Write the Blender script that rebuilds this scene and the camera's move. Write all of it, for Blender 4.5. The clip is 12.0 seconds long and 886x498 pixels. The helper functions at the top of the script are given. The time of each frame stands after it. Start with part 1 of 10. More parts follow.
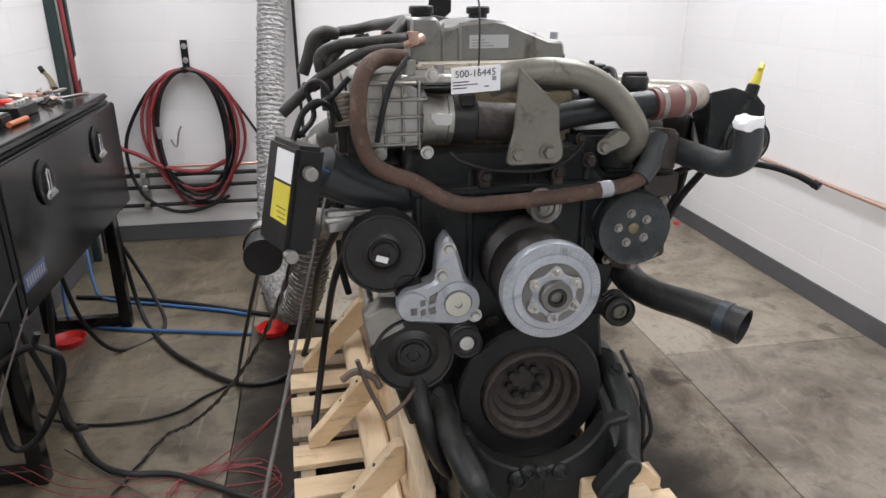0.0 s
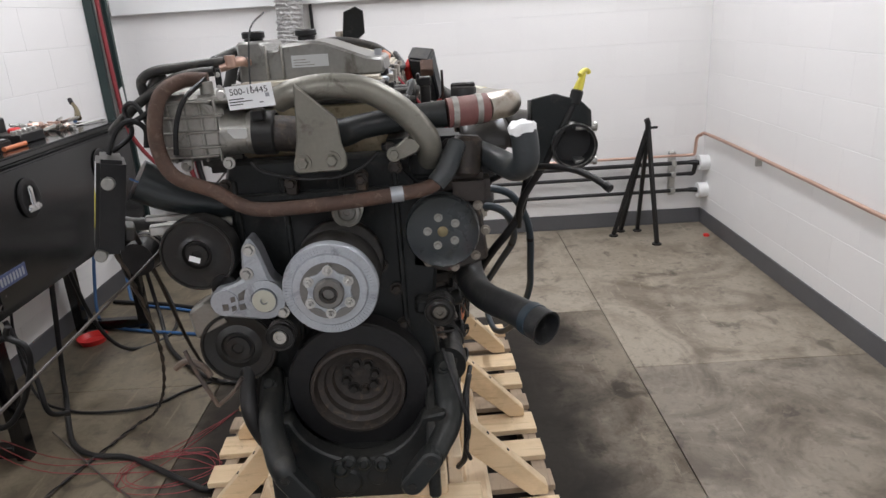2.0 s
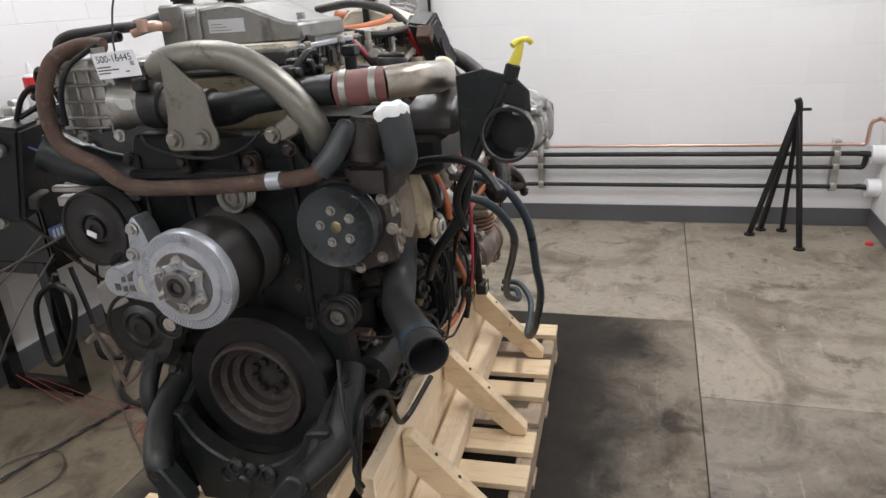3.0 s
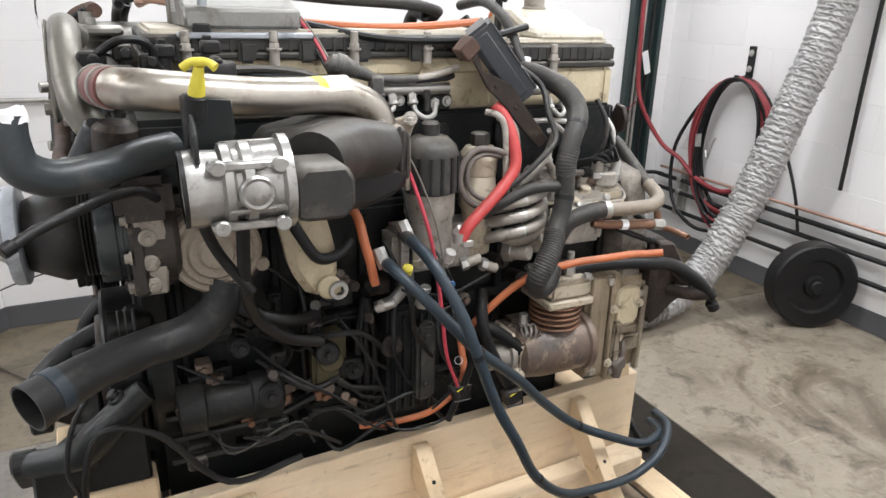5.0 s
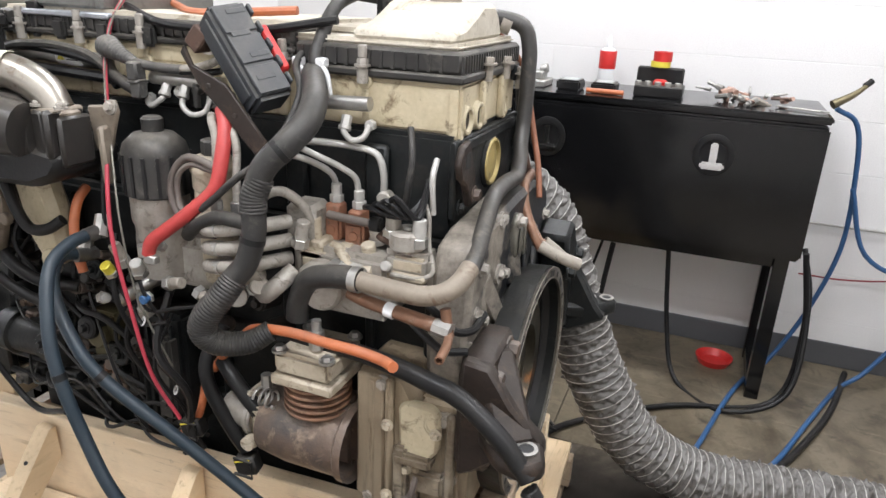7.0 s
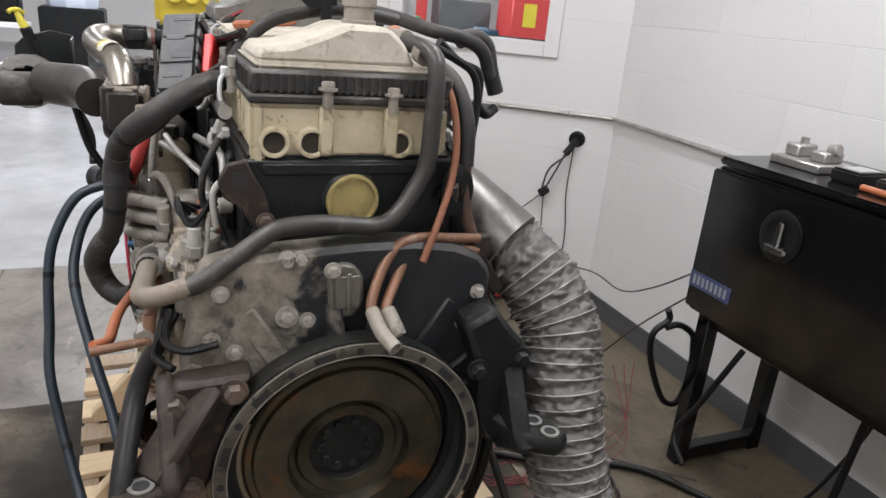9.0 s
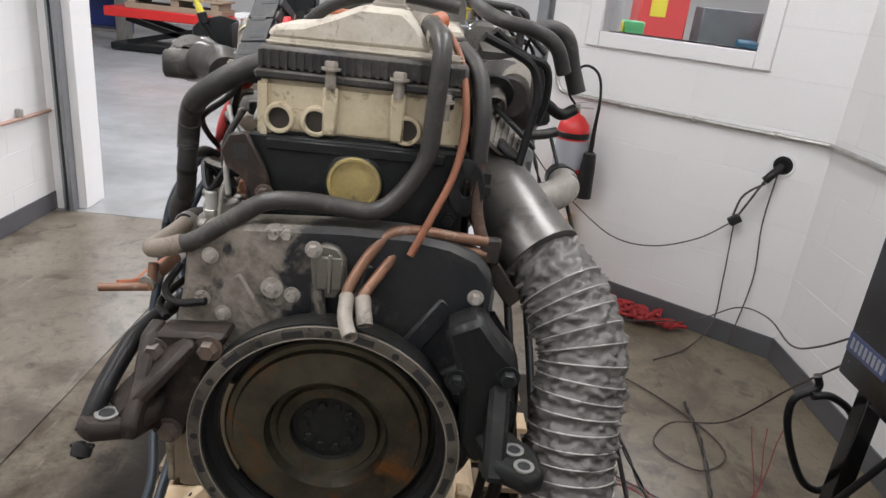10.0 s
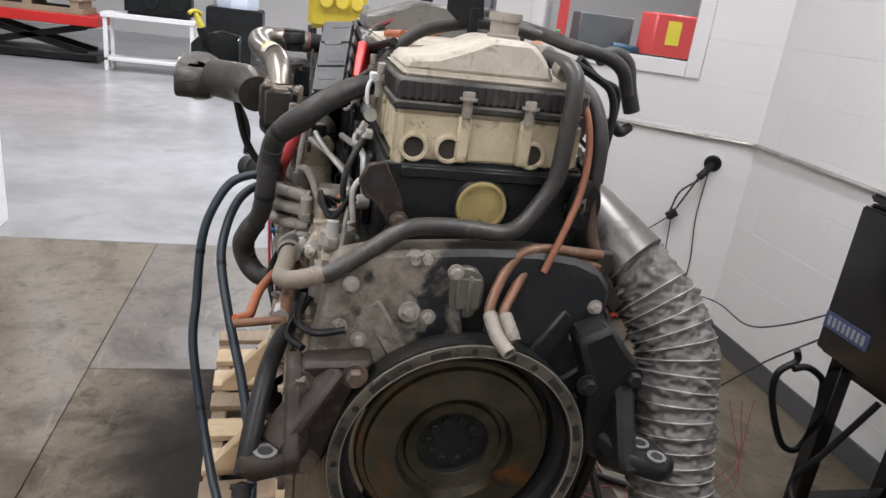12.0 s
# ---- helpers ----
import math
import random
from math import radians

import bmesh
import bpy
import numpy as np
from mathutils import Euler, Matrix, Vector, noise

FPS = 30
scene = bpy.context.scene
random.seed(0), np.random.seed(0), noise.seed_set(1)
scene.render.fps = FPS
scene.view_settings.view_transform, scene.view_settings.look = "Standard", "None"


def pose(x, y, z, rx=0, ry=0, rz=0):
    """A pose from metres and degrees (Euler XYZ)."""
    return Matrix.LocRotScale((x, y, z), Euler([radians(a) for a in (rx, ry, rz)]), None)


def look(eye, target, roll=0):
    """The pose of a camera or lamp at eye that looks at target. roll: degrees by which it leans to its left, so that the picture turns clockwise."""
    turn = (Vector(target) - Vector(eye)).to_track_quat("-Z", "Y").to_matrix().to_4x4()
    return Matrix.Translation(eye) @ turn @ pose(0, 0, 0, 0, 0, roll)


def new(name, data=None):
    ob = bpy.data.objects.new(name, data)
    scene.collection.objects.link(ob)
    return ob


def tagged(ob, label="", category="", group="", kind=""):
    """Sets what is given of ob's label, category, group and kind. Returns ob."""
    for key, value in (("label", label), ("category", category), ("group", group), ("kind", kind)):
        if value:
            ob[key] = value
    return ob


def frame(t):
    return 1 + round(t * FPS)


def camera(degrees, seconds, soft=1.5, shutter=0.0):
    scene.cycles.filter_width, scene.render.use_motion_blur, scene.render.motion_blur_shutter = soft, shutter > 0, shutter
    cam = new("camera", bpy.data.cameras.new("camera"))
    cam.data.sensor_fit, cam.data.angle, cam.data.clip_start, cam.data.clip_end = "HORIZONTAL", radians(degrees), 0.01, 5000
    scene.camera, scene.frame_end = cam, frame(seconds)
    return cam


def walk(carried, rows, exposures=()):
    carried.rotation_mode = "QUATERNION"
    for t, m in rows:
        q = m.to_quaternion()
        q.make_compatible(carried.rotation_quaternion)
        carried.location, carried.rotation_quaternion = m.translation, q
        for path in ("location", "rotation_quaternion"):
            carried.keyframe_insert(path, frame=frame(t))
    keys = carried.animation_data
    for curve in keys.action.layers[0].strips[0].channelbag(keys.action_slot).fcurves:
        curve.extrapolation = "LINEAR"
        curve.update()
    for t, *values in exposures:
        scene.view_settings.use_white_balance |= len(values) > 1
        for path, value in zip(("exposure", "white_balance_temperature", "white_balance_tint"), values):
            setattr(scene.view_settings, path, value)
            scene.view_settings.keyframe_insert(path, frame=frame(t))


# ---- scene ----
cam = camera(65.6, 12.0)
PATH = [
    (0, (-0.371, -1.265, 1.491), (-0.04, 0.578, 0.788), -0.1),
    (0.5, (-0.35, -1.274, 1.493), (0.043, 0.547, 0.766), 1.1),
    (1, (-0.238, -1.298, 1.498), (0.084, 0.544, 0.79), -1.2),
    (1.5, (0.045, -1.431, 1.493), (0.091, 0.464, 0.856), -2.9),
    (2, (0.286, -1.433, 1.475), (0.272, 0.46, 0.828), -3.6),
    (2.5, (0.548, -1.295, 1.443), (0.286, 0.592, 0.835), -2.9),
    (3, (0.859, -1.106, 1.424), (0.282, 0.677, 0.726), -4.3),
    (3.2, (1.01, -1.033, 1.421), (0.27, 0.694, 0.737), -2.4),
    (4.8, (1.493, -0.051, 1.444), (-0.096, 0.937, 0.736), 2.5),
    (5, (1.547, 0.078, 1.413), (-0.146, 0.897, 0.731), 1.5),
    (5.5, (1.495, 0.489, 1.409), (-0.303, 0.984, 0.686), 2.7),
    (6, (1.443, 0.885, 1.424), (-0.392, 0.986, 0.636), -0.0),
    (6.5, (1.427, 1.251, 1.443), (-0.371, 0.903, 0.637), -0.1),
    (7, (1.251, 1.58, 1.416), (-0.499, 0.918, 0.711), 2.5),
    (7.2, (1.16, 1.696, 1.43), (-0.552, 0.973, 0.691), 4.2),
    (8.8, (0.411, 2.28, 1.447), (-0.429, 0.612, 0.73), 5.1),
    (9, (0.304, 2.303, 1.441), (-0.448, 0.576, 0.77), 5.2),
    (9.5, (0.053, 2.373, 1.453), (-0.269, 0.525, 0.758), 7.0),
    (10, (-0.137, 2.326, 1.44), (-0.179, 0.459, 0.725), 6.2),
    (10.5, (-0.296, 2.348, 1.459), (-0.026, 0.497, 0.749), 6.1),
    (11, (-0.288, 2.386, 1.474), (0.02, 0.536, 0.778), 5.4),
    (11.5, (0.0, 2.412, 1.465), (-0.036, 0.535, 0.777), 7.6),
    (12, (0.326, 2.334, 1.448), (-0.104, 0.503, 0.769), 7.2),
]
walk(cam, [(t, look(eye, target, roll)) for t, eye, target, roll in PATH], [
    (0.0, 0.1, 6250, 13), (1.5, -0.08, 6250, 13), (2.5, -0.17, 6300, 13), (3.2, 0.08, 6300, 12), (4.8, 0.33, 6250, 11), (6.4, 0.55, 6250, 11), (7.2, 0.23, 6250, 12), (8.8, -0.16, 6300, 13), (10.0, -0.14, 6300, 13), (11.0, -0.09, 6250, 12), (12.0, -0.2, 6300, 14)])

# ---- light ----
world = bpy.data.worlds.new("world")
scene.world = world
world.use_nodes = True
world.node_tree.nodes["Background"].inputs[0].default_value = (0.85, 0.92, 1.0, 1)
world.node_tree.nodes["Background"].inputs[1].default_value = 0.25


def area_lamp(name, x, y, z, sx, sy, watts, colour=(0.97, 0.985, 1.0)):
    data = bpy.data.lights.new(name, "AREA")
    data.shape, data.size, data.size_y, data.energy, data.color = "RECTANGLE", sx, sy, watts, colour
    ob = new(name, data)
    ob.location = (x, y, z)
    return ob


CEIL = 3.05
for i, (lx, ly) in enumerate(((-0.85, 0.7), (1.15, 0.7), (-0.85, 2.2), (1.15, 2.2))):
    area_lamp("ceiling_lamp", lx, ly, CEIL - 0.09, 0.28, 1.15, 21.5 if lx < 0 else 27.5)
# pair at x -5.5 added unseen, negative-x watts raised, to brighten the window view
for lx in (-5.5, -2.0, 1.0, 4.0):
    for ly in (-3.2, -6.5):
        area_lamp("shop_lamp", lx, ly, 4.35, 0.5, 1.6, 160 if lx < 0 else 115, (0.98, 0.99, 1.0))
scene.view_settings.exposure = 0.0


# ---- materials ----
def mat(name, colour, rough=0.6, metal=0.0, second=None, scale=8.0, amount=0.35, bump=0.1, fine=90.0, third=None, rnd=0.0, coat=0.0, dust=0.0, spec=0.5, sharp=0.22):
    """A surface with cloudy variation (second colour at a large scale), fine grain in the relief and, if third is given, sparse stains."""
    m = bpy.data.materials.new(name)
    m.use_nodes = True
    nt = m.node_tree
    n, l = nt.nodes, nt.links
    b = n["Principled BSDF"]
    tc = n.new("ShaderNodeTexCoord")
    big = n.new("ShaderNodeTexNoise")
    big.inputs["Scale"].default_value, big.inputs["Detail"].default_value, big.inputs["Roughness"].default_value = scale, 6, 0.65
    l.new(tc.outputs["Object"], big.inputs["Vector"])
    ramp = n.new("ShaderNodeValToRGB")
    ramp.color_ramp.elements[0].position, ramp.color_ramp.elements[1].position = 0.5 - sharp, 0.5 + sharp
    l.new(big.outputs["Fac"], ramp.inputs["Fac"])
    mix = n.new("ShaderNodeMix")
    mix.data_type = "RGBA"
    second = second or tuple(c * 0.6 for c in colour)
    mix.inputs[6].default_value, mix.inputs[7].default_value = (*colour, 1), (*second, 1)
    scl = n.new("ShaderNodeMath")
    scl.operation = "MULTIPLY"
    scl.inputs[1].default_value = amount * 2 if amount < 0.5 else 1.0
    l.new(ramp.outputs["Color"], scl.inputs[0])
    l.new(scl.outputs[0], mix.inputs[0])
    out = mix.outputs[2]
    small = n.new("ShaderNodeTexNoise")
    small.inputs["Scale"].default_value, small.inputs["Detail"].default_value = fine, 4
    l.new(tc.outputs["Object"], small.inputs["Vector"])
    if third:
        spots = n.new("ShaderNodeTexNoise")
        spots.inputs["Scale"].default_value, spots.inputs["Detail"].default_value, spots.inputs["Roughness"].default_value = scale * 2.7, 8, 0.7
        spots.inputs["Distortion"].default_value = 0.6
        l.new(tc.outputs["Object"], spots.inputs["Vector"])
        r2 = n.new("ShaderNodeValToRGB")
        r2.color_ramp.elements[0].position, r2.color_ramp.elements[1].position = 0.55, 0.68
        l.new(spots.outputs["Fac"], r2.inputs["Fac"])
        mix2 = n.new("ShaderNodeMix")
        mix2.data_type = "RGBA"
        mix2.inputs[7].default_value = (*third, 1)
        l.new(r2.outputs["Color"], mix2.inputs[0])
        l.new(out, mix2.inputs[6])
        out = mix2.outputs[2]
    grain = n.new("ShaderNodeMix")
    grain.data_type, grain.blend_type = "RGBA", "MULTIPLY"
    grain.inputs[0].default_value = 0.16
    gr = n.new("ShaderNodeMapRange")
    gr.inputs[1].default_value, gr.inputs[2].default_value, gr.inputs[3].default_value, gr.inputs[4].default_value = 0.3, 0.7, 0.55, 1.25
    l.new(small.outputs["Fac"], gr.inputs[0])
    l.new(out, grain.inputs[6])
    l.new(gr.outputs[0], grain.inputs[7])
    out = grain.outputs[2]
    if rnd:
        info = n.new("ShaderNodeObjectInfo")
        hsv = n.new("ShaderNodeHueSaturation")
        mr = n.new("ShaderNodeMapRange")
        mr.inputs[3].default_value, mr.inputs[4].default_value = 1 - rnd, 1 + rnd
        l.new(info.outputs["Random"], mr.inputs[0])
        l.new(mr.outputs[0], hsv.inputs["Value"])
        l.new(out, hsv.inputs["Color"])
        out = hsv.outputs[0]
    if dust:
        sep = n.new("ShaderNodeSeparateXYZ")
        l.new(tc.outputs["Normal"], sep.inputs[0])
        upw = n.new("ShaderNodeMapRange")
        upw.inputs[1].default_value, upw.inputs[2].default_value, upw.inputs[3].default_value, upw.inputs[4].default_value = 0.1, 0.95, 0.05, 1.0
        l.new(sep.outputs[2], upw.inputs[0])
        lay = n.new("ShaderNodeTexNoise")
        lay.inputs["Scale"].default_value, lay.inputs["Detail"].default_value, lay.inputs["Roughness"].default_value = 14.0, 7, 0.7
        l.new(tc.outputs["Object"], lay.inputs["Vector"])
        thick = n.new("ShaderNodeMapRange")
        thick.inputs[1].default_value, thick.inputs[2].default_value, thick.inputs[3].default_value, thick.inputs[4].default_value = 0.36, 0.62, 0.25, 1.0
        l.new(lay.outputs["Fac"], thick.inputs[0])
        amt = n.new("ShaderNodeMath")
        amt.operation = "MULTIPLY"
        l.new(upw.outputs[0], amt.inputs[0])
        l.new(thick.outputs[0], amt.inputs[1])
        amt2 = n.new("ShaderNodeMath")
        amt2.operation = "MULTIPLY"
        amt2.inputs[1].default_value = dust
        l.new(amt.outputs[0], amt2.inputs[0])
        dm = n.new("ShaderNodeMix")
        dm.data_type = "RGBA"
        dm.inputs[7].default_value = (0.30, 0.27, 0.225, 1)
        l.new(amt2.outputs[0], dm.inputs[0])
        l.new(out, dm.inputs[6])
        out = dm.outputs[2]
    l.new(out, b.inputs["Base Color"])
    rr = n.new("ShaderNodeMapRange")
    rr.inputs[3].default_value, rr.inputs[4].default_value = max(0.03, rough - 0.12), min(1.0, rough + 0.14)
    l.new(big.outputs["Fac"], rr.inputs[0])
    l.new(rr.outputs[0], b.inputs["Roughness"])
    b.inputs["Metallic"].default_value = metal
    b.inputs["Coat Weight"].default_value = coat
    b.inputs["Specular IOR Level"].default_value = spec
    if bump:
        bp = n.new("ShaderNodeBump")
        bp.inputs["Strength"].default_value, bp.inputs["Distance"].default_value = min(1.0, bump * 1.6), 0.0025
        l.new(small.outputs["Fac"], bp.inputs["Height"])
        l.new(bp.outputs[0], b.inputs["Normal"])
    return m


def plain(name, colour, rough=0.5, metal=0.0, glow=0.0):
    m = bpy.data.materials.new(name)
    m.use_nodes = True
    b = m.node_tree.nodes["Principled BSDF"]
    b.inputs["Base Color"].default_value, b.inputs["Roughness"].default_value, b.inputs["Metallic"].default_value = (*colour, 1), rough, metal
    if glow:
        b.inputs["Emission Color"].default_value, b.inputs["Emission Strength"].default_value = (*colour, 1), glow
    return m


def glass(name):
    m = bpy.data.materials.new(name)
    m.use_nodes = True
    b = m.node_tree.nodes["Principled BSDF"]
    b.inputs["Transmission Weight"].default_value, b.inputs["Roughness"].default_value, b.inputs["IOR"].default_value = 1.0, 0.02, 1.1
    return m


def wood_mat(name, light, dark, axis=1):
    """Sawn softwood: growth lines drawn out along one axis, knots and grime."""
    m = mat(name, light, 0.7, 0, dark, 3.0, 0.3, 0.12, 120.0, tuple(c * 0.75 for c in dark), 0.12)
    nt = m.node_tree
    mp = nt.nodes.new("ShaderNodeMapping")
    sc = [9.0, 9.0, 9.0]
    sc[axis] = 0.7
    mp.inputs["Scale"].default_value = sc
    tc = next(x for x in nt.nodes if x.type == "TEX_COORD")
    nt.links.new(tc.outputs["Object"], mp.inputs["Vector"])
    for x in [x for x in nt.nodes if x.type == "TEX_NOISE"]:
        nt.links.new(mp.outputs[0], x.inputs["Vector"])
    b = nt.nodes["Principled BSDF"]
    out = b.inputs["Base Color"].links[0].from_socket
    for scale, lo, hi, amount, colour in ((5.0, 0.52, 0.72, 0.55, tuple(c * 0.45 for c in dark)), (1.7, 0.42, 0.68, 0.5, (light[0] * 0.72, light[1] * 0.74, light[2] * 0.78)), (26.0, 0.66, 0.74, 0.7, (0.09, 0.06, 0.035))):
        nz = nt.nodes.new("ShaderNodeTexNoise")
        nz.inputs["Scale"].default_value, nz.inputs["Detail"].default_value, nz.inputs["Roughness"].default_value = scale, 6, 0.65
        nt.links.new(tc.outputs["Object"], nz.inputs["Vector"])
        mr = nt.nodes.new("ShaderNodeMapRange")
        mr.inputs[1].default_value, mr.inputs[2].default_value, mr.inputs[4].default_value = lo, hi, amount
        nt.links.new(nz.outputs["Fac"], mr.inputs[0])
        mx = nt.nodes.new("ShaderNodeMix")
        mx.data_type = "RGBA"
        mx.inputs[7].default_value = (*colour, 1)
        nt.links.new(mr.outputs[0], mx.inputs[0])
        nt.links.new(out, mx.inputs[6])
        out = mx.outputs[2]
    nt.links.new(out, b.inputs["Base Color"])
    return m


PAINT = mat("white_wall_paint", (0.80, 0.785, 0.77), 0.42, 0, (0.76, 0.745, 0.73), 1.5, 0.4, 0.12, 240.0, None, 0.015)
MORTAR = mat("painted_mortar", (0.76, 0.745, 0.73), 0.5, 0, (0.72, 0.705, 0.69), 3.0, 0.4, 0.2, 160.0)
CEILING = mat("ceiling_paint", (0.78, 0.77, 0.75), 0.8, 0, (0.74, 0.73, 0.71), 2.0, 0.3, 0.1)
GREYPAINT = mat("grey_skirting_paint", (0.10, 0.10, 0.105), 0.4, 0, (0.08, 0.08, 0.085), 3.0, 0.4, 0.08, 150.0)
def floor_mat(name, light, dark, stain, rough):
    """Bare concrete: broad clouds, brown blotches, small dark spots and scuffs."""
    m = mat(name, light, rough, 0, dark, 0.9, 0.42, 0.06, 70.0)
    nt = m.node_tree
    n, l = nt.nodes, nt.links
    b = n["Principled BSDF"]
    tc = n.new("ShaderNodeTexCoord")
    out = b.inputs["Base Color"].links[0].from_socket
    for scale, lo, hi, amount, colour, dist, stretch in ((2.2, 0.47, 0.66, 0.85, stain, 1.4, (1, 1, 1)), (7.0, 0.57, 0.68, 0.75, tuple(c * 0.45 for c in stain), 0.5, (1, 1, 1)), (5.0, 0.62, 0.66, 0.35, tuple(min(1, c * 1.35) for c in light), 0.2, (6, 0.7, 1)), (24.0, 0.52, 0.66, 0.4, tuple(c * 0.9 for c in stain), 0.8, (1, 1, 1)), (16.0, 0.58, 0.68, 0.3, tuple(min(1, c * 1.25) for c in light), 0.5, (1, 1, 1)), (55.0, 0.66, 0.72, 0.6, tuple(c * 0.35 for c in stain), 0.0, (1, 1, 1))):
        mp = n.new("ShaderNodeMapping")
        mp.inputs["Scale"].default_value, mp.inputs["Rotation"].default_value, mp.inputs["Location"].default_value = stretch, (0, 0, scale * 0.3), (scale, scale * 2, 0)
        l.new(tc.outputs["Object"], mp.inputs["Vector"])
        nz = n.new("ShaderNodeTexNoise")
        nz.inputs["Scale"].default_value, nz.inputs["Detail"].default_value, nz.inputs["Roughness"].default_value, nz.inputs["Distortion"].default_value = scale, 8, 0.62, dist
        l.new(mp.outputs[0], nz.inputs["Vector"])
        mr = n.new("ShaderNodeMapRange")
        mr.inputs[1].default_value, mr.inputs[2].default_value, mr.inputs[4].default_value = lo, hi, amount
        l.new(nz.outputs["Fac"], mr.inputs[0])
        mx = n.new("ShaderNodeMix")
        mx.data_type = "RGBA"
        mx.inputs[7].default_value = (*colour, 1)
        l.new(mr.outputs[0], mx.inputs[0])
        l.new(out, mx.inputs[6])
        out = mx.outputs[2]
    l.new(out, b.inputs["Base Color"])
    return m


CONCRETE = floor_mat("worn_concrete", (0.243, 0.210, 0.164), (0.142, 0.119, 0.089), (0.070, 0.053, 0.036), 0.32)
CONCRETE_LIGHT = floor_mat("pale_worn_concrete", (0.315, 0.272, 0.212), (0.205, 0.173, 0.13), (0.10, 0.077, 0.052), 0.38)
# worn concrete, darkened to hold the tool chest's shade in its colour
CONCRETE_MID = floor_mat("brown_worn_concrete_chest_shade", (0.205, 0.170, 0.118), (0.118, 0.096, 0.064), (0.055, 0.041, 0.026), 0.36)
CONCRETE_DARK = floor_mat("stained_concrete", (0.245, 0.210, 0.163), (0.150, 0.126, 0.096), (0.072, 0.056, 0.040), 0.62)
CONCRETE_GREY = floor_mat("worn_grey_concrete", (0.222, 0.203, 0.176), (0.145, 0.131, 0.113), (0.075, 0.063, 0.05), 0.3)


def dark_band(m, centre, near, far, colour):
    """Darkens the colour on both sides of a line along y, with a broad ragged edge."""
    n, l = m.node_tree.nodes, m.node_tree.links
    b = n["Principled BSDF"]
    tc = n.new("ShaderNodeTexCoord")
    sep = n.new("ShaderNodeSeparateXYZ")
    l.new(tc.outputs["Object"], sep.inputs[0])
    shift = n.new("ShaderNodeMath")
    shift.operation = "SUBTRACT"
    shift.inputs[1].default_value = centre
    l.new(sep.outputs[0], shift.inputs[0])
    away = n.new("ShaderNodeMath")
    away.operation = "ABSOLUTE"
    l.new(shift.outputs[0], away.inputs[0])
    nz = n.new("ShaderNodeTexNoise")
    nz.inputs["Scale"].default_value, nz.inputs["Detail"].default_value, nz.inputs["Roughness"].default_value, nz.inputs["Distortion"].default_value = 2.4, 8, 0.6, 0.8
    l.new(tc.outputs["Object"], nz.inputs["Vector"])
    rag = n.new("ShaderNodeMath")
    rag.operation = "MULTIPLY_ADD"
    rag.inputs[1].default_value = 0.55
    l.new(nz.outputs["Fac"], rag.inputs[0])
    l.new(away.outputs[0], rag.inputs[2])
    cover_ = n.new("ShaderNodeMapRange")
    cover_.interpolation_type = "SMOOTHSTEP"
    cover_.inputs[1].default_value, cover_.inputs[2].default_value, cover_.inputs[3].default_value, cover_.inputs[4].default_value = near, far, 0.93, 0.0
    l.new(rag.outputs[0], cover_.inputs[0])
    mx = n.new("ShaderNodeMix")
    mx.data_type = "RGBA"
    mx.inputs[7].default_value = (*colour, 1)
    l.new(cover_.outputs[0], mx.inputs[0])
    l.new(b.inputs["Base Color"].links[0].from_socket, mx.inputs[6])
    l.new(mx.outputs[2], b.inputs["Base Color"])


# near-black along the engine's middle line, fading out to both sides
dark_band(CONCRETE_DARK, 0.02, 0.90, 1.30, (0.013, 0.0105, 0.0085))
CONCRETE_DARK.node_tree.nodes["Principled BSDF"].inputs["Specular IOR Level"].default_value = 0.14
SHOPFLOOR = mat("polished_concrete", (0.42, 0.425, 0.43), 0.2, 0, (0.22, 0.218, 0.212), 0.55, 0.46, 0.01, 5.0, (0.29, 0.285, 0.275), sharp=0.16)
GAP = plain("joint_dirt", (0.075, 0.065, 0.052), 0.9)
BLACKSTEEL = mat("black_powder_coat", (0.005, 0.005, 0.0055), 0.13, 0, (0.007, 0.007, 0.0075), 6.0, 0.4, 0.008, 200.0)
BLACKIRON = mat("black_iron_pipe", (0.012, 0.012, 0.0125), 0.42, 0.1, (0.025, 0.023, 0.021), 9.0, 0.4, 0.1, spec=0.3)
COPPER = mat("copper_pipe", (0.60, 0.40, 0.32), 0.35, 0.7, (0.5, 0.33, 0.26), 5.0, 0.4, 0.05)
CHROME = plain("chrome", (0.8, 0.8, 0.8), 0.15, 1.0)
STEEL = mat("zinc_steel", (0.55, 0.54, 0.51), 0.36, 0.8, (0.34, 0.325, 0.30), 20.0, 0.4, 0.08)
ALU = mat("cast_aluminium", (0.40, 0.39, 0.36), 0.36, 0.85, (0.24, 0.23, 0.205), 7.0, 0.42, 0.12, 120.0, (0.13, 0.12, 0.10), dust=0.1)
TANKMET = mat("dull_tank_casting", (0.27, 0.265, 0.25), 0.4, 0.7, (0.18, 0.175, 0.16), 5.0, 0.42, 0.08, 120.0, (0.12, 0.11, 0.095), dust=0.1)
ALU_BRIGHT = mat("machined_aluminium", (0.43, 0.45, 0.475), 0.38, 0.5, (0.32, 0.335, 0.355), 6.0, 0.42, 0.05, 160.0, (0.23, 0.24, 0.255))
THROTTLE = mat("throttle_casting", (0.45, 0.44, 0.42), 0.32, 0.75, (0.28, 0.27, 0.25), 16.0, 0.45, 0.12, 120.0, (0.16, 0.148, 0.13))
ALU_DUSTY = mat("dusty_aluminium", (0.36, 0.325, 0.275), 0.6, 0.2, (0.22, 0.19, 0.155), 12.0, 0.45, 0.3, 120.0, (0.10, 0.082, 0.065), dust=0.5)
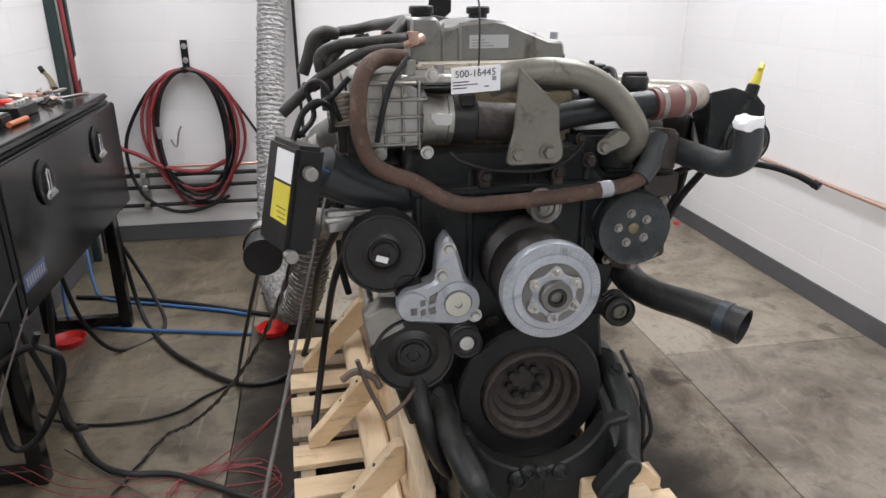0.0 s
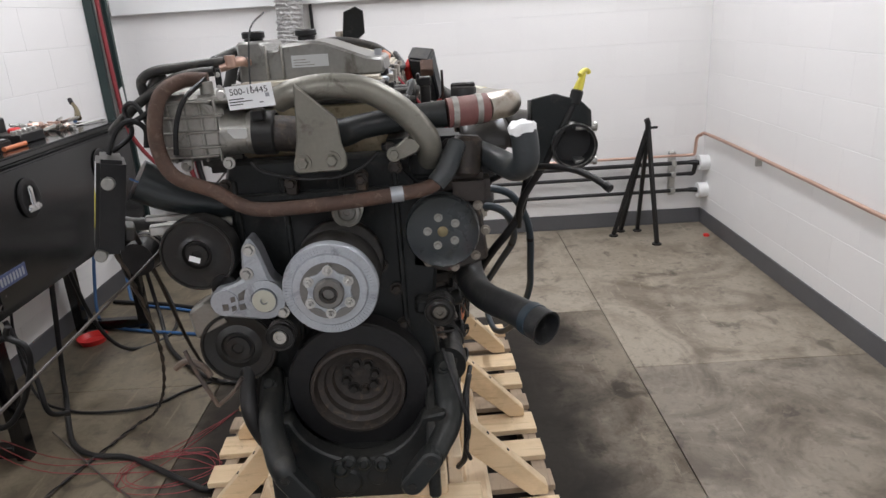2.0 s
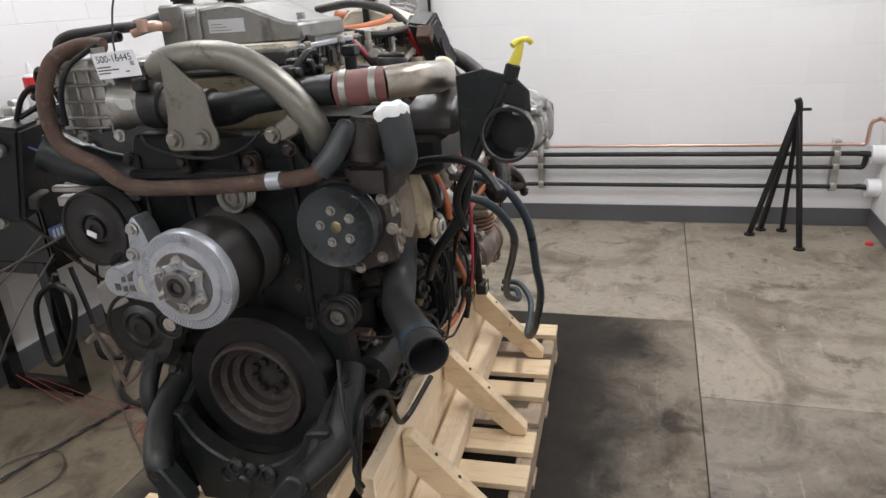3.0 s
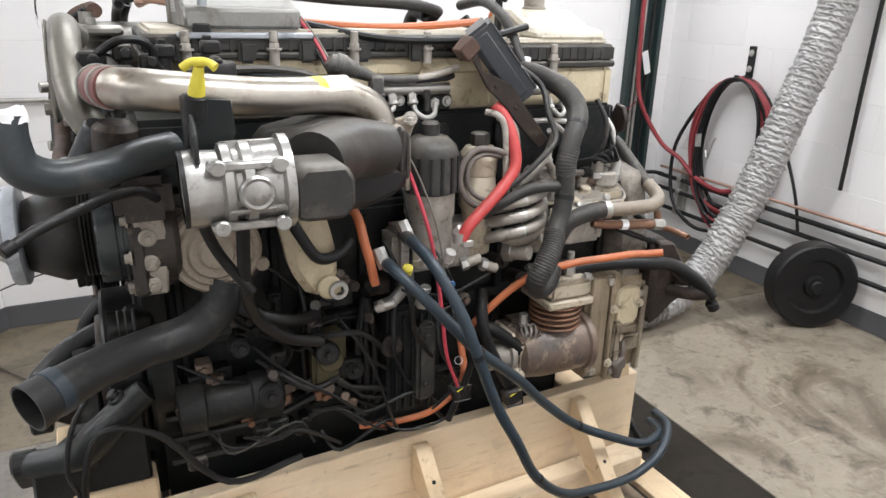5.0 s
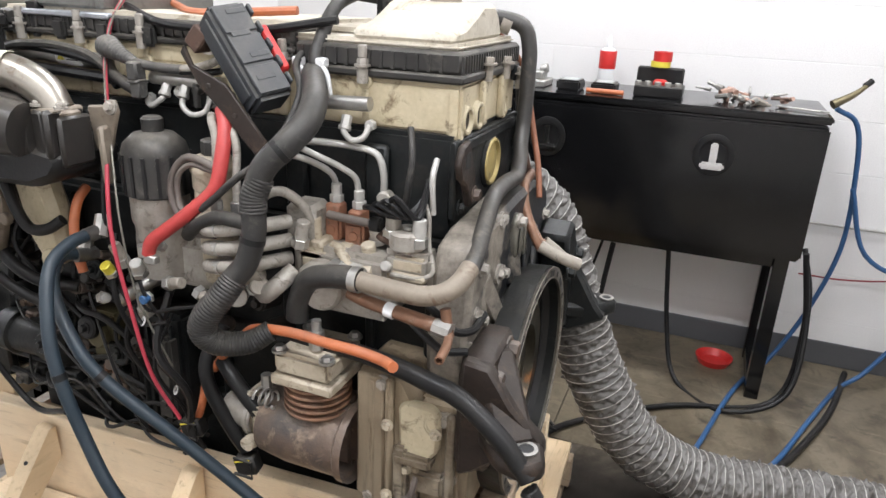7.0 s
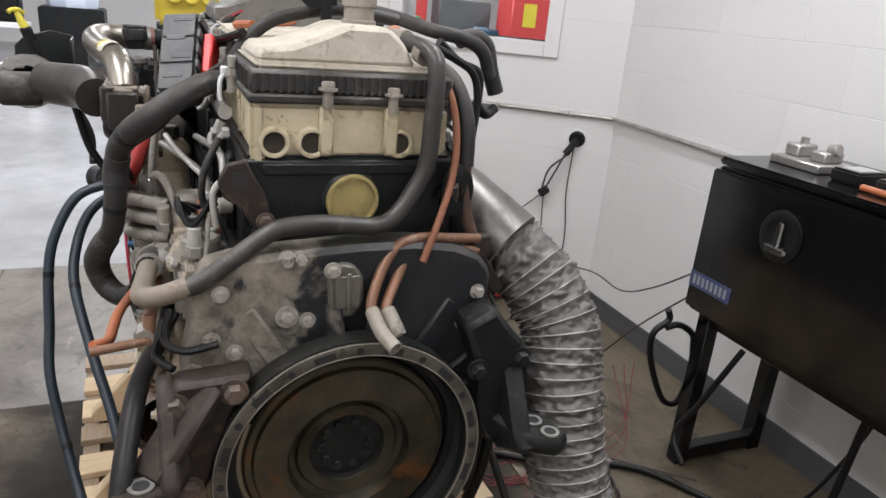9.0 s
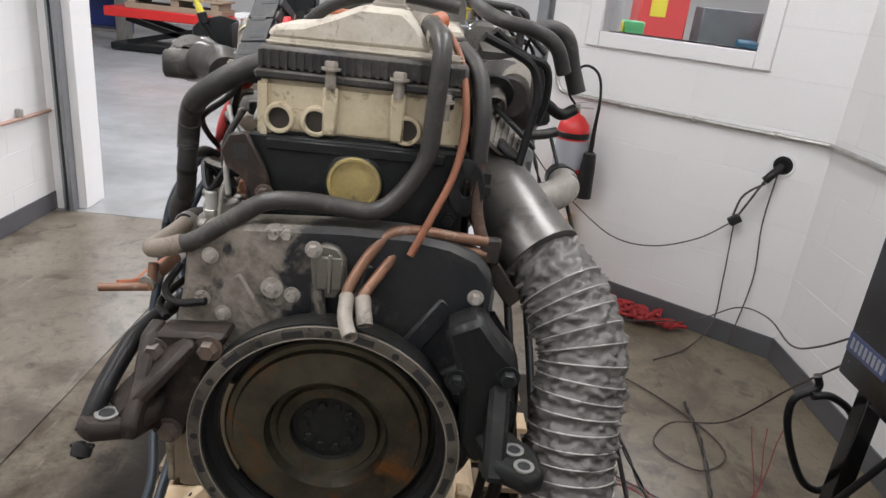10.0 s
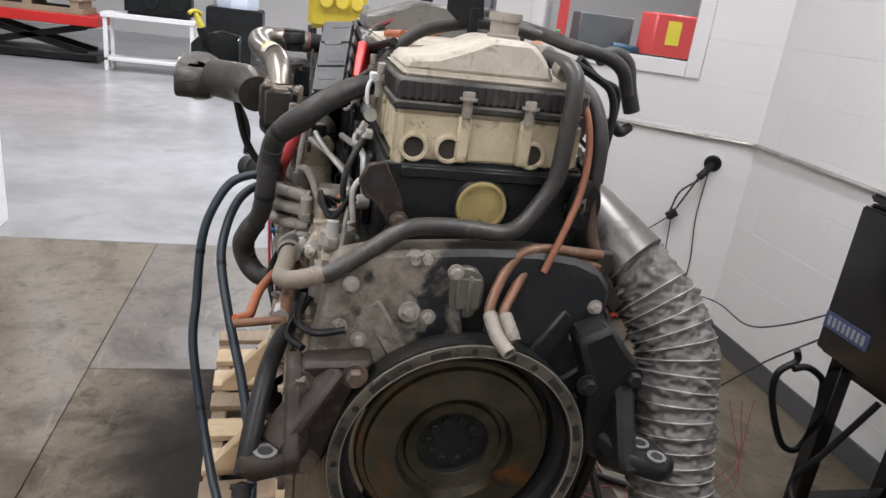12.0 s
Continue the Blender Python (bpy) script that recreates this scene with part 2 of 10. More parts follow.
OLIVE = mat("olive_grey_steel", (0.235, 0.225, 0.19), 0.4, 0.6, (0.15, 0.14, 0.115), 5.0, 0.42, 0.06, 120.0, (0.09, 0.08, 0.062))
IRON = mat("black_engine_paint", (0.0085, 0.0100, 0.0105), 0.36, 0.0, (0.014, 0.0150, 0.0148), 8.0, 0.4, 0.25, 90.0, (0.027, 0.0255, 0.0225), dust=0.07, spec=0.24)
PULLEY = mat("worn_pulley_steel", (0.015, 0.0145, 0.014), 0.36, 0.35, (0.025, 0.0235, 0.021), 8.0, 0.45, 0.06, 120.0, (0.042, 0.037, 0.031))
GLOSSBLUE = mat("gloss_blue_black_paint", (0.014, 0.019, 0.021), 0.3, 0.0, (0.022, 0.027, 0.028), 6.0, 0.4, 0.04, 120.0, dust=0.06, coat=0.1)
IRON_GREEN = mat("dark_green_iron", (0.008, 0.0105, 0.011), 0.36, 0.1, (0.017, 0.019, 0.019), 7.0, 0.4, 0.2, 90.0, (0.035, 0.033, 0.03), spec=0.3, dust=0.08)
RUST = mat("rusty_pipe", (0.10, 0.052, 0.034), 0.7, 0.1, (0.06, 0.038, 0.029), 16.0, 0.45, 0.3, 150.0, (0.155, 0.11, 0.08))
RUSTCAST = mat("rusty_cast_iron", (0.038, 0.029, 0.0235), 0.5, 0.2, (0.017, 0.0145, 0.0125), 12.0, 0.45, 0.35, 110.0, (0.085, 0.06, 0.041), dust=0.1)
SOOT = mat("dark_cast_pulley", (0.011, 0.010, 0.009), 0.4, 0.2, (0.02, 0.0175, 0.015), 9.0, 0.45, 0.15, 120.0, (0.036, 0.027, 0.021), dust=0.03)
COVER = mat("cream_cylinder_head_cover", (0.56, 0.485, 0.335), 0.5, 0, (0.40, 0.33, 0.205), 9.0, 0.46, 0.15, 120.0, (0.15, 0.105, 0.06), sharp=0.18)
COVER_TOP = mat("dusty_cream_cover_top", (0.60, 0.555, 0.465), 0.75, 0, (0.42, 0.37, 0.285), 9.0, 0.47, 0.2, 120.0, (0.24, 0.19, 0.125), sharp=0.18)
YELLOWDISC = mat("yellow_sealing_disc", (0.46, 0.36, 0.14), 0.5, 0.3, (0.33, 0.26, 0.12), 11.0, 0.48, 0.15, 120.0, (0.20, 0.16, 0.095), sharp=0.12)
RUBBER = mat("black_rubber", (0.008, 0.008, 0.009), 0.38, 0, (0.015, 0.0145, 0.014), 12.0, 0.4, 0.15, 140.0, dust=0.06, spec=0.25)
RUBBER_DUSTY = mat("dusty_rubber_hose", (0.022, 0.022, 0.0225), 0.44, 0, (0.042, 0.040, 0.037), 9.0, 0.45, 0.12, 120.0, (0.07, 0.064, 0.056), dust=0.22, spec=0.28)
PLASTIC = mat("black_plastic", (0.010, 0.010, 0.011), 0.35, 0, (0.022, 0.021, 0.02), 10.0, 0.4, 0.12, 150.0, dust=0.2, spec=0.25)
PLASTIC_DUSTY = mat("dusty_black_plastic", (0.022, 0.0215, 0.021), 0.42, 0, (0.05, 0.047, 0.043), 7.0, 0.45, 0.12, 120.0, (0.085, 0.077, 0.066), dust=0.42, spec=0.28)
RED_HOSE = mat("red_hose_rubber", (0.27, 0.035, 0.04), 0.5, 0, (0.19, 0.025, 0.03), 8.0, 0.4, 0.08)
RED = mat("red_plastic", (0.60, 0.03, 0.025), 0.35, 0, (0.5, 0.02, 0.02), 8.0, 0.3, 0.05)
REDBRIGHT = mat("bright_red_cable", (0.50, 0.055, 0.05), 0.42, 0, (0.40, 0.04, 0.04), 9.0, 0.35, 0.05, dust=0.12)
ORANGE = mat("orange_conduit", (0.58, 0.16, 0.05), 0.5, 0, (0.36, 0.11, 0.05), 9.0, 0.45, 0.08, dust=0.3)
BLUE_HOSE = mat("blue_air_hose", (0.04, 0.115, 0.26), 0.45, 0, (0.03, 0.085, 0.20), 9.0, 0.4, 0.05)
NAVY = mat("dark_blue_hose", (0.012, 0.024, 0.036), 0.42, 0, (0.019, 0.033, 0.045), 9.0, 0.4, 0.08, dust=0.06)
BLUE = mat("blue_paint", (0.03, 0.06, 0.30), 0.45, 0, (0.02, 0.04, 0.2), 5.0, 0.4, 0.05)
YELLOW = mat("yellow_plastic", (0.72, 0.62, 0.06), 0.45, 0, (0.6, 0.5, 0.05), 9.0, 0.35, 0.05)
BUCKET = mat("amber_bucket_plastic", (0.62, 0.33, 0.06), 0.4, 0, (0.5, 0.25, 0.05), 6.0, 0.4, 0.05)
WHITE = mat("white_plastic", (0.78, 0.78, 0.77), 0.45, 0, (0.72, 0.72, 0.71), 5.0, 0.3, 0.02, 600.0)
DUCT = mat("dirty_duct_fabric", (0.165, 0.156, 0.145), 0.44, 0.15, (0.12, 0.111, 0.10), 9.0, 0.44, 0.3, 60.0, (0.075, 0.067, 0.058), sharp=0.2)
PINE = wood_mat("pine_board", (0.86, 0.70, 0.49), (0.74, 0.55, 0.34), 1)
PINE_X = wood_mat("pine_slat", (0.76, 0.59, 0.38), (0.62, 0.44, 0.25), 0)
OLDWOOD = wood_mat("weathered_pallet_wood", (0.38, 0.29, 0.20), (0.28, 0.2, 0.13), 1)
PAPER = plain("white_label", (0.8, 0.8, 0.8), 0.6)
# black for print, and for the painted shade inside holes and bores
INK_HOLE = plain("black_ink_and_hole_shade", (0.02, 0.02, 0.02), 0.6)
GLASS = glass("window_glass")
STAINLESS = mat("stainless_pipe", (0.45, 0.42, 0.37), 0.33, 0.95, (0.33, 0.295, 0.245), 6.0, 0.42, 0.06, 90.0, (0.24, 0.19, 0.145))
LAMPWHITE = plain("lamp_diffuser", (1.0, 0.98, 0.95), 0.5, 0, 3.0)


CAST = mat("pale_cast_aluminium", (0.43, 0.40, 0.355), 0.5, 0.25, (0.25, 0.225, 0.19), 13.0, 0.45, 0.25, 130.0, (0.12, 0.10, 0.08), dust=0.3, sharp=0.16)
TANCAST = mat("oil_stained_housing", (0.31, 0.265, 0.20), 0.42, 0.1, (0.095, 0.066, 0.038), 7.0, 0.5, 0.3, 110.0, (0.035, 0.026, 0.018), dust=0.2, sharp=0.12)
TAN = mat("dusty_tan_pipe", (0.30, 0.255, 0.20), 0.55, 0.15, (0.19, 0.15, 0.112), 14.0, 0.45, 0.15, 120.0, (0.15, 0.095, 0.06), dust=0.35)
COPPERY = mat("brown_plated_tube", (0.25, 0.125, 0.072), 0.42, 0.3, (0.165, 0.09, 0.056), 14.0, 0.45, 0.1, 120.0, (0.28, 0.21, 0.16))
SILVER = mat("plated_fuel_line", (0.54, 0.525, 0.49), 0.42, 0.3, (0.36, 0.345, 0.315), 20.0, 0.4, 0.06)
CLAYRED = mat("rust_red_valve", (0.36, 0.16, 0.09), 0.6, 0.05, (0.25, 0.12, 0.075), 15.0, 0.45, 0.15, 120.0, (0.16, 0.10, 0.07))
DUSTGREY = mat("grey_dusty_moulding", (0.021, 0.020, 0.0195), 0.34, 0, (0.040, 0.036, 0.032), 5.0, 0.45, 0.1, 120.0, (0.06, 0.05, 0.041), dust=0.2, spec=0.35)
CRIMSON = mat("crimson_wire", (0.50, 0.05, 0.075), 0.4, 0, (0.36, 0.04, 0.06), 9.0, 0.35, 0.05)
HOUSING = mat("worn_housing_paint", (0.013, 0.0155, 0.019), 0.42, 0.0, (0.026, 0.026, 0.026), 6.0, 0.42, 0.25, 110.0, (0.05, 0.045, 0.038), dust=0.16, spec=0.3)


def worn_side(m, bare, grey):
    """Wears the paint of one flank down to bare dusty metal, with a ragged edge and left-over patches of paint."""
    n, l = m.node_tree.nodes, m.node_tree.links
    b = n["Principled BSDF"]
    tc = n.new("ShaderNodeTexCoord")
    sep = n.new("ShaderNodeSeparateXYZ")
    l.new(tc.outputs["Object"], sep.inputs[0])
    side = n.new("ShaderNodeMapRange")
    side.inputs[1].default_value, side.inputs[2].default_value, side.inputs[3].default_value, side.inputs[4].default_value = -0.13, 0.13, -0.22, 0.16
    l.new(sep.outputs[0], side.inputs[0])
    edge = n.new("ShaderNodeTexNoise")
    edge.inputs["Scale"].default_value, edge.inputs["Detail"].default_value, edge.inputs["Roughness"].default_value, edge.inputs["Distortion"].default_value = 9.0, 8, 0.6, 0.4
    l.new(tc.outputs["Object"], edge.inputs["Vector"])
    add = n.new("ShaderNodeMath")
    add.operation = "ADD"
    l.new(side.outputs[0], add.inputs[0])
    l.new(edge.outputs["Fac"], add.inputs[1])
    cut = n.new("ShaderNodeMapRange")
    cut.inputs[1].default_value, cut.inputs[2].default_value = 0.50, 0.58
    l.new(add.outputs[0], cut.inputs[0])
    tone = n.new("ShaderNodeTexNoise")
    tone.inputs["Scale"].default_value, tone.inputs["Detail"].default_value, tone.inputs["Roughness"].default_value = 26.0, 8, 0.7
    l.new(tc.outputs["Object"], tone.inputs["Vector"])
    ramp = n.new("ShaderNodeMapRange")
    ramp.inputs[1].default_value, ramp.inputs[2].default_value = 0.36, 0.64
    l.new(tone.outputs["Fac"], ramp.inputs[0])
    metal = n.new("ShaderNodeMix")
    metal.data_type = "RGBA"
    metal.inputs[6].default_value, metal.inputs[7].default_value = (*grey, 1), (*bare, 1)
    l.new(ramp.outputs[0], metal.inputs[0])
    out = n.new("ShaderNodeMix")
    out.data_type = "RGBA"
    l.new(cut.outputs[0], out.inputs[0])
    l.new(b.inputs["Base Color"].links[0].from_socket, out.inputs[6])
    l.new(metal.outputs[2], out.inputs[7])
    l.new(out.outputs[2], b.inputs["Base Color"])
    return m


worn_side(HOUSING, (0.27, 0.24, 0.20), (0.11, 0.094, 0.076))
FOOTCAST = mat("brown_foot_casting", (0.036, 0.025, 0.020), 0.45, 0.1, (0.018, 0.015, 0.013), 9.0, 0.45, 0.25, 110.0, (0.07, 0.047, 0.034), dust=0.08, spec=0.3)

BROWNCAST = mat("brown_oily_cast_iron", (0.155, 0.105, 0.076), 0.42, 0.15, (0.06, 0.052, 0.05), 8.0, 0.5, 0.3, 110.0, (0.30, 0.225, 0.165), dust=0.25, sharp=0.12)
RUSTFIN = mat("rusty_cooling_fins", (0.26, 0.125, 0.066), 0.6, 0.1, (0.15, 0.085, 0.055), 14.0, 0.46, 0.25, 120.0, (0.36, 0.24, 0.15), dust=0.15)
CREAMCAST = mat("cream_stained_casting", (0.56, 0.49, 0.38), 0.5, 0.05, (0.36, 0.30, 0.21), 12.0, 0.46, 0.2, 120.0, (0.15, 0.11, 0.07), dust=0.25)
STREAKED = wood_mat("oil_streaked_housing", (0.285, 0.225, 0.150), (0.125, 0.080, 0.038), 2)
FUSEGREY = mat("blue_grey_fuse_plastic", (0.036, 0.040, 0.046), 0.4, 0, (0.055, 0.058, 0.062), 8.0, 0.4, 0.1, 130.0, (0.085, 0.083, 0.08), dust=0.3, spec=0.3)
BOOTGREY = mat("dusty_cable_boot", (0.05, 0.049, 0.048), 0.4, 0, (0.10, 0.096, 0.09), 12.0, 0.45, 0.1, 120.0, (0.16, 0.15, 0.135), dust=0.5, spec=0.3)
WIREWRAP = mat("brown_dusty_cable", (0.085, 0.066, 0.058), 0.5, 0, (0.13, 0.105, 0.09), 12.0, 0.45, 0.1, 120.0, dust=0.4)
GREYPIPE = mat("grey_dusty_pipe", (0.045, 0.042, 0.039), 0.4, 0.1, (0.027, 0.0255, 0.024), 9.0, 0.45, 0.12, 120.0, (0.10, 0.088, 0.072), dust=0.2)
SLEEVE = mat("faded_red_silicone", (0.20, 0.075, 0.065), 0.55, 0, (0.15, 0.06, 0.055), 10.0, 0.4, 0.08, dust=0.4)

DUCT_PALE = mat("pale_duct_fabric", (0.42, 0.412, 0.40), 0.4, 0.15, (0.29, 0.28, 0.268), 8.0, 0.46, 0.16, 55.0, (0.20, 0.19, 0.175), sharp=0.24)
RINGMET = mat("worn_flange_metal", (0.17, 0.155, 0.13), 0.36, 0.6, (0.075, 0.067, 0.056), 11.0, 0.48, 0.1, 120.0, (0.035, 0.031, 0.027), sharp=0.14)
STRAPRED = mat("red_strap_webbing", (0.36, 0.025, 0.025), 0.7, 0, (0.24, 0.018, 0.018), 12.0, 0.4, 0.15)

PIPESTEEL = mat("dull_exhaust_steel", (0.23, 0.225, 0.215), 0.36, 0.8, (0.13, 0.122, 0.11), 5.0, 0.46, 0.05, 120.0, (0.08, 0.07, 0.06), dust=0.12)

GREYHOSE = mat("faded_grey_coolant_hose", (0.030, 0.036, 0.039), 0.36, 0, (0.045, 0.050, 0.052), 6.0, 0.45, 0.05, 120.0, (0.075, 0.075, 0.073), dust=0.12, spec=0.35)
SMOOTHRUBBER = mat("smooth_coolant_hose", (0.012, 0.0135, 0.015), 0.4, 0, (0.022, 0.0225, 0.023), 5.0, 0.45, 0.05, 120.0, (0.045, 0.043, 0.041), dust=0.07, spec=0.3)

CORD = mat("grey_brown_cord", (0.055, 0.047, 0.042), 0.5, 0, (0.08, 0.06, 0.05), 9.0, 0.4, 0.05)
BRASS = mat("dull_brass", (0.24, 0.20, 0.11), 0.4, 0.7, (0.15, 0.125, 0.08), 14.0, 0.45, 0.1)

# colour for the painted shade in the cover's holes
HOLEDARK = mat("dark_hole_shade", (0.022, 0.017, 0.012), 0.7, 0, (0.04, 0.03, 0.02), 30.0, 0.4, 0.1)

# ---- mesh builders ----
def join(*bms):
    out = bmesh.new()
    for b in bms:
        me = bpy.data.meshes.new("tmp")
        b.to_mesh(me)
        out.from_mesh(me)
        bpy.data.meshes.remove(me)
        b.free()
    return out


def box(x0, x1, y0, y1, z0, z1, bevel=0.0, seg=1):
    bm = bmesh.new()
    bmesh.ops.create_cube(bm, size=1)
    for v in bm.verts:
        v.co = Vector((x0 + (v.co.x + 0.5) * (x1 - x0), y0 + (v.co.y + 0.5) * (y1 - y0), z0 + (v.co.z + 0.5) * (z1 - z0)))
    if bevel:
        bmesh.ops.bevel(bm, geom=bm.edges[:], offset=bevel, segments=seg, affect="EDGES")
    return bm


def moved(bm, m):
    bmesh.ops.transform(bm, matrix=m, verts=bm.verts[:])
    return bm


def frame_to(axis):
    return Vector((0, 0, 1)).rotation_difference(Vector(axis).normalized()).to_matrix().to_4x4()


def lathe(profile, at, axis=(0, 0, 1), seg=32, wobble=None):
    """Turns a profile of (radius, height) round an axis through at."""
    bm = bmesh.new()
    rings = []
    for r, h in profile:
        if r < 1e-5:
            rings.append([bm.verts.new((0, 0, h))])
        else:
            rings.append([bm.verts.new((r * math.cos(2 * math.pi * i / seg), r * math.sin(2 * math.pi * i / seg), h)) for i in range(seg)])
    for a, b in zip(rings, rings[1:]):
        for i in range(seg):
            j = (i + 1) % seg
            if len(a) == 1 and len(b) == 1:
                continue
            if len(a) == 1:
                bm.faces.new((a[0], b[j], b[i]))
            elif len(b) == 1:
                bm.faces.new((a[i], a[j], b[0]))
            else:
                bm.faces.new((a[i], a[j], b[j], b[i]))
    bmesh.ops.recalc_face_normals(bm, faces=bm.faces[:])
    return moved(bm, Matrix.Translation(at) @ frame_to(axis))


def cyl(at, axis, r, length, seg=24, bevel=0.0):
    b = min(bevel, r * 0.5, length * 0.4)
    prof = [(0, 0), (r - b, 0), (r, b), (r, length - b), (r - b, length), (0, length)] if b else [(0, 0), (r, 0), (r, length), (0, length)]
    return lathe(prof, at, axis, seg)


def hexbolt(at, axis, r=0.011, h=0.009, washer=True):
    bms = [lathe([(0, 0), (r, 0), (r, h * 0.8), (r * 0.85, h), (0, h)], at, axis, 6)]
    if washer:
        bms.append(lathe([(0, -0.002), (r * 1.45, -0.002), (r * 1.45, 0.002), (0, 0.002)], at, axis, 14))
    return join(*bms)


def spline(pts, steps=6):
    """Points of a smooth line through pts."""
    p = [Vector(q) for q in pts]
    if len(p) < 3:
        return p
    p = [p[0] * 2 - p[1]] + p + [p[-1] * 2 - p[-2]]
    out = []
    for a, b, c, d in zip(p, p[1:], p[2:], p[3:]):
        for i in range(steps):
            t = i / steps
            out.append(0.5 * ((2 * b) + (c - a) * t + (2 * a - 5 * b + 4 * c - d) * t * t + (3 * b - a - 3 * c + d) * t * t * t))
    out.append(p[-2])
    return out


def tube(pts, r, seg=12, steps=6, smooth=True, rib=0.0, pitch=0.02, hollow=0.0):
    """A pipe along pts; r may be a list, one radius a point. rib: height of rings every pitch. hollow: wall thickness at open ends."""
    line = spline(pts, steps) if smooth else [Vector(q) for q in pts]
    n0 = len(pts)
    rs = [r] * len(line) if not isinstance(r, (list, tuple)) else [float(np.interp(i / (len(line) - 1) * (n0 - 1), range(n0), r)) for i in range(len(line))]
    if rib:
        dist = [0.0]
        for a, b in zip(line, line[1:]):
            dist.append(dist[-1] + (b - a).length)
        count = max(2, int(dist[-1] / pitch * 4))
        ds = np.linspace(0, dist[-1], count + 1)
        line = [Vector([float(np.interp(d, dist, [q[k] for q in line])) for k in range(3)]) for d in ds]
        rs = [float(np.interp(d, dist, rs)) + rib * (0.0, 0.6, 1.0, 0.6)[i % 4] for i, d in enumerate(ds)]
    bm = bmesh.new()
    tan = [(line[min(i + 1, len(line) - 1)] - line[max(i - 1, 0)]).normalized() for i in range(len(line))]
    up = Vector((0, 0, 1)) if abs(tan[0].z) < 0.9 else Vector((1, 0, 0))
    nrm = (up - tan[0] * up.dot(tan[0])).normalized()
    rings = []
    for i, q in enumerate(line):
        nrm = (nrm - tan[i] * nrm.dot(tan[i])).normalized()
        bi = tan[i].cross(nrm)
        rings.append([bm.verts.new(q + (nrm * math.cos(2 * math.pi * k / seg) + bi * math.sin(2 * math.pi * k / seg)) * rs[i]) for k in range(seg)])
    for a, b in zip(rings, rings[1:]):
        for k in range(seg):
            bm.faces.new((a[k], a[(k + 1) % seg], b[(k + 1) % seg], b[k]))
    for ring, q, d, rr in ((rings[0], line[0], tan[0], rs[0]), (rings[-1], line[-1], -tan[-1], rs[-1])):
        if hollow:
            inner = [bm.verts.new(q + (v.co - q) * ((rr - hollow) / rr)) for v in ring]
            deep = [bm.verts.new(v.co + d * rr * 1.6) for v in inner]
            for k in range(seg):
                j = (k + 1) % seg
                bm.faces.new((ring[k], ring[j], inner[j], inner[k]))
                bm.faces.new((inner[k], inner[j], deep[j], deep[k]))
            bm.faces.new(deep)
        else:
            bm.faces.new(ring)
    bmesh.ops.recalc_face_normals(bm, faces=bm.faces[:])
    return bm


def plate(poly, axis, d0, d1, bevel=0.0):
    """A flat outline pulled out along an axis: (x, z) points for "y", (y, z) for "x", (x, y) for "z"."""
    put = {"y": lambda a, b, d: (a, d, b), "x": lambda a, b, d: (d, a, b), "z": lambda a, b, d: (a, b, d)}[axis]
    bm = bmesh.new()
    lo = [bm.verts.new(put(a, b, d0)) for a, b in poly]
    hi = [bm.verts.new(put(a, b, d1)) for a, b in poly]
    bm.faces.new(lo)
    bm.faces.new(hi[::-1])
    n = len(poly)
    for i in range(n):
        bm.faces.new((lo[i], hi[i], hi[(i + 1) % n], lo[(i + 1) % n]))
    bmesh.ops.recalc_face_normals(bm, faces=bm.faces[:])
    if bevel:
        bmesh.ops.bevel(bm, geom=bm.edges[:], offset=bevel, segments=1, affect="EDGES", clamp_overlap=True)
    return bm


def beam(a, b, w, h, bevel=0.002):
    """A bar of section w by h from a to b; h stands as near upright as it can."""
    a, b = Vector(a), Vector(b)
    d = b - a
    side = d.cross(Vector((0, 0, 1)))
    side = side.normalized() if side.length > 1e-4 else Vector((1, 0, 0))
    up = side.cross(d).normalized()
    m = Matrix((side, d.normalized(), up)).transposed().to_4x4()
    m.translation = a
    return moved(box(-w / 2, w / 2, 0, d.length, -h / 2, h / 2, bevel), m)


OFF = {}


def thing(name, at, label, category, group="", kind=""):
    ob = new(name)
    ob.empty_display_size = 0.1
    ob.location = at
    OFF[ob.name] = Vector(at)
    return tagged(ob, label, category, group, kind)


def finish(bm, name, material, smooth=True):
    me = bpy.data.meshes.new(name)
    bm.to_mesh(me)
    bm.free()
    me.materials.append(material)
    if smooth:
        me.polygons.foreach_set("use_smooth", [True] * len(me.polygons))
        me.set_sharp_from_angle(angle=radians(38))
    return me


def part(name, bm, material, parent, label=""):
    """One mesh under a thing or a part; places are the world's."""
    off = OFF[parent.name]
    bmesh.ops.translate(bm, vec=-off, verts=bm.verts[:])
    ob = new(name, finish(bm, name, material))
    ob.parent = parent
    OFF[ob.name] = off
    return tagged(ob, label)


def solo(name, bm, material, label, category, group="", kind=""):
    """A thing that is one mesh."""
    ob = new(name, finish(bm, name, material))
    OFF[ob.name] = Vector((0, 0, 0))
    return tagged(ob, label, category, group, kind)

# ---- the room ----
XL, XR, YB, YF = -1.735, 2.05, 3.145, -1.50
BLOCK_L, BLOCK_H = 0.4064, 0.2032
_blocks = {}


def block_mesh(w, h):
    key = (round(w, 3), round(h, 3))
    if key not in _blocks:
        bm = box(0.0005, w - 0.0005, -0.02, 0.0, 0.0011, h - 0.0011)
        bmesh.ops.bevel(bm, geom=[e for e in bm.edges if all(v.co.y > -0.001 for v in e.verts) and abs(e.verts[0].co.z - e.verts[1].co.z) < 0.001], offset=0.0012, segments=1, affect="EDGES")
        _blocks[key] = finish(bm, "block", PAINT, False)
    return _blocks[key]


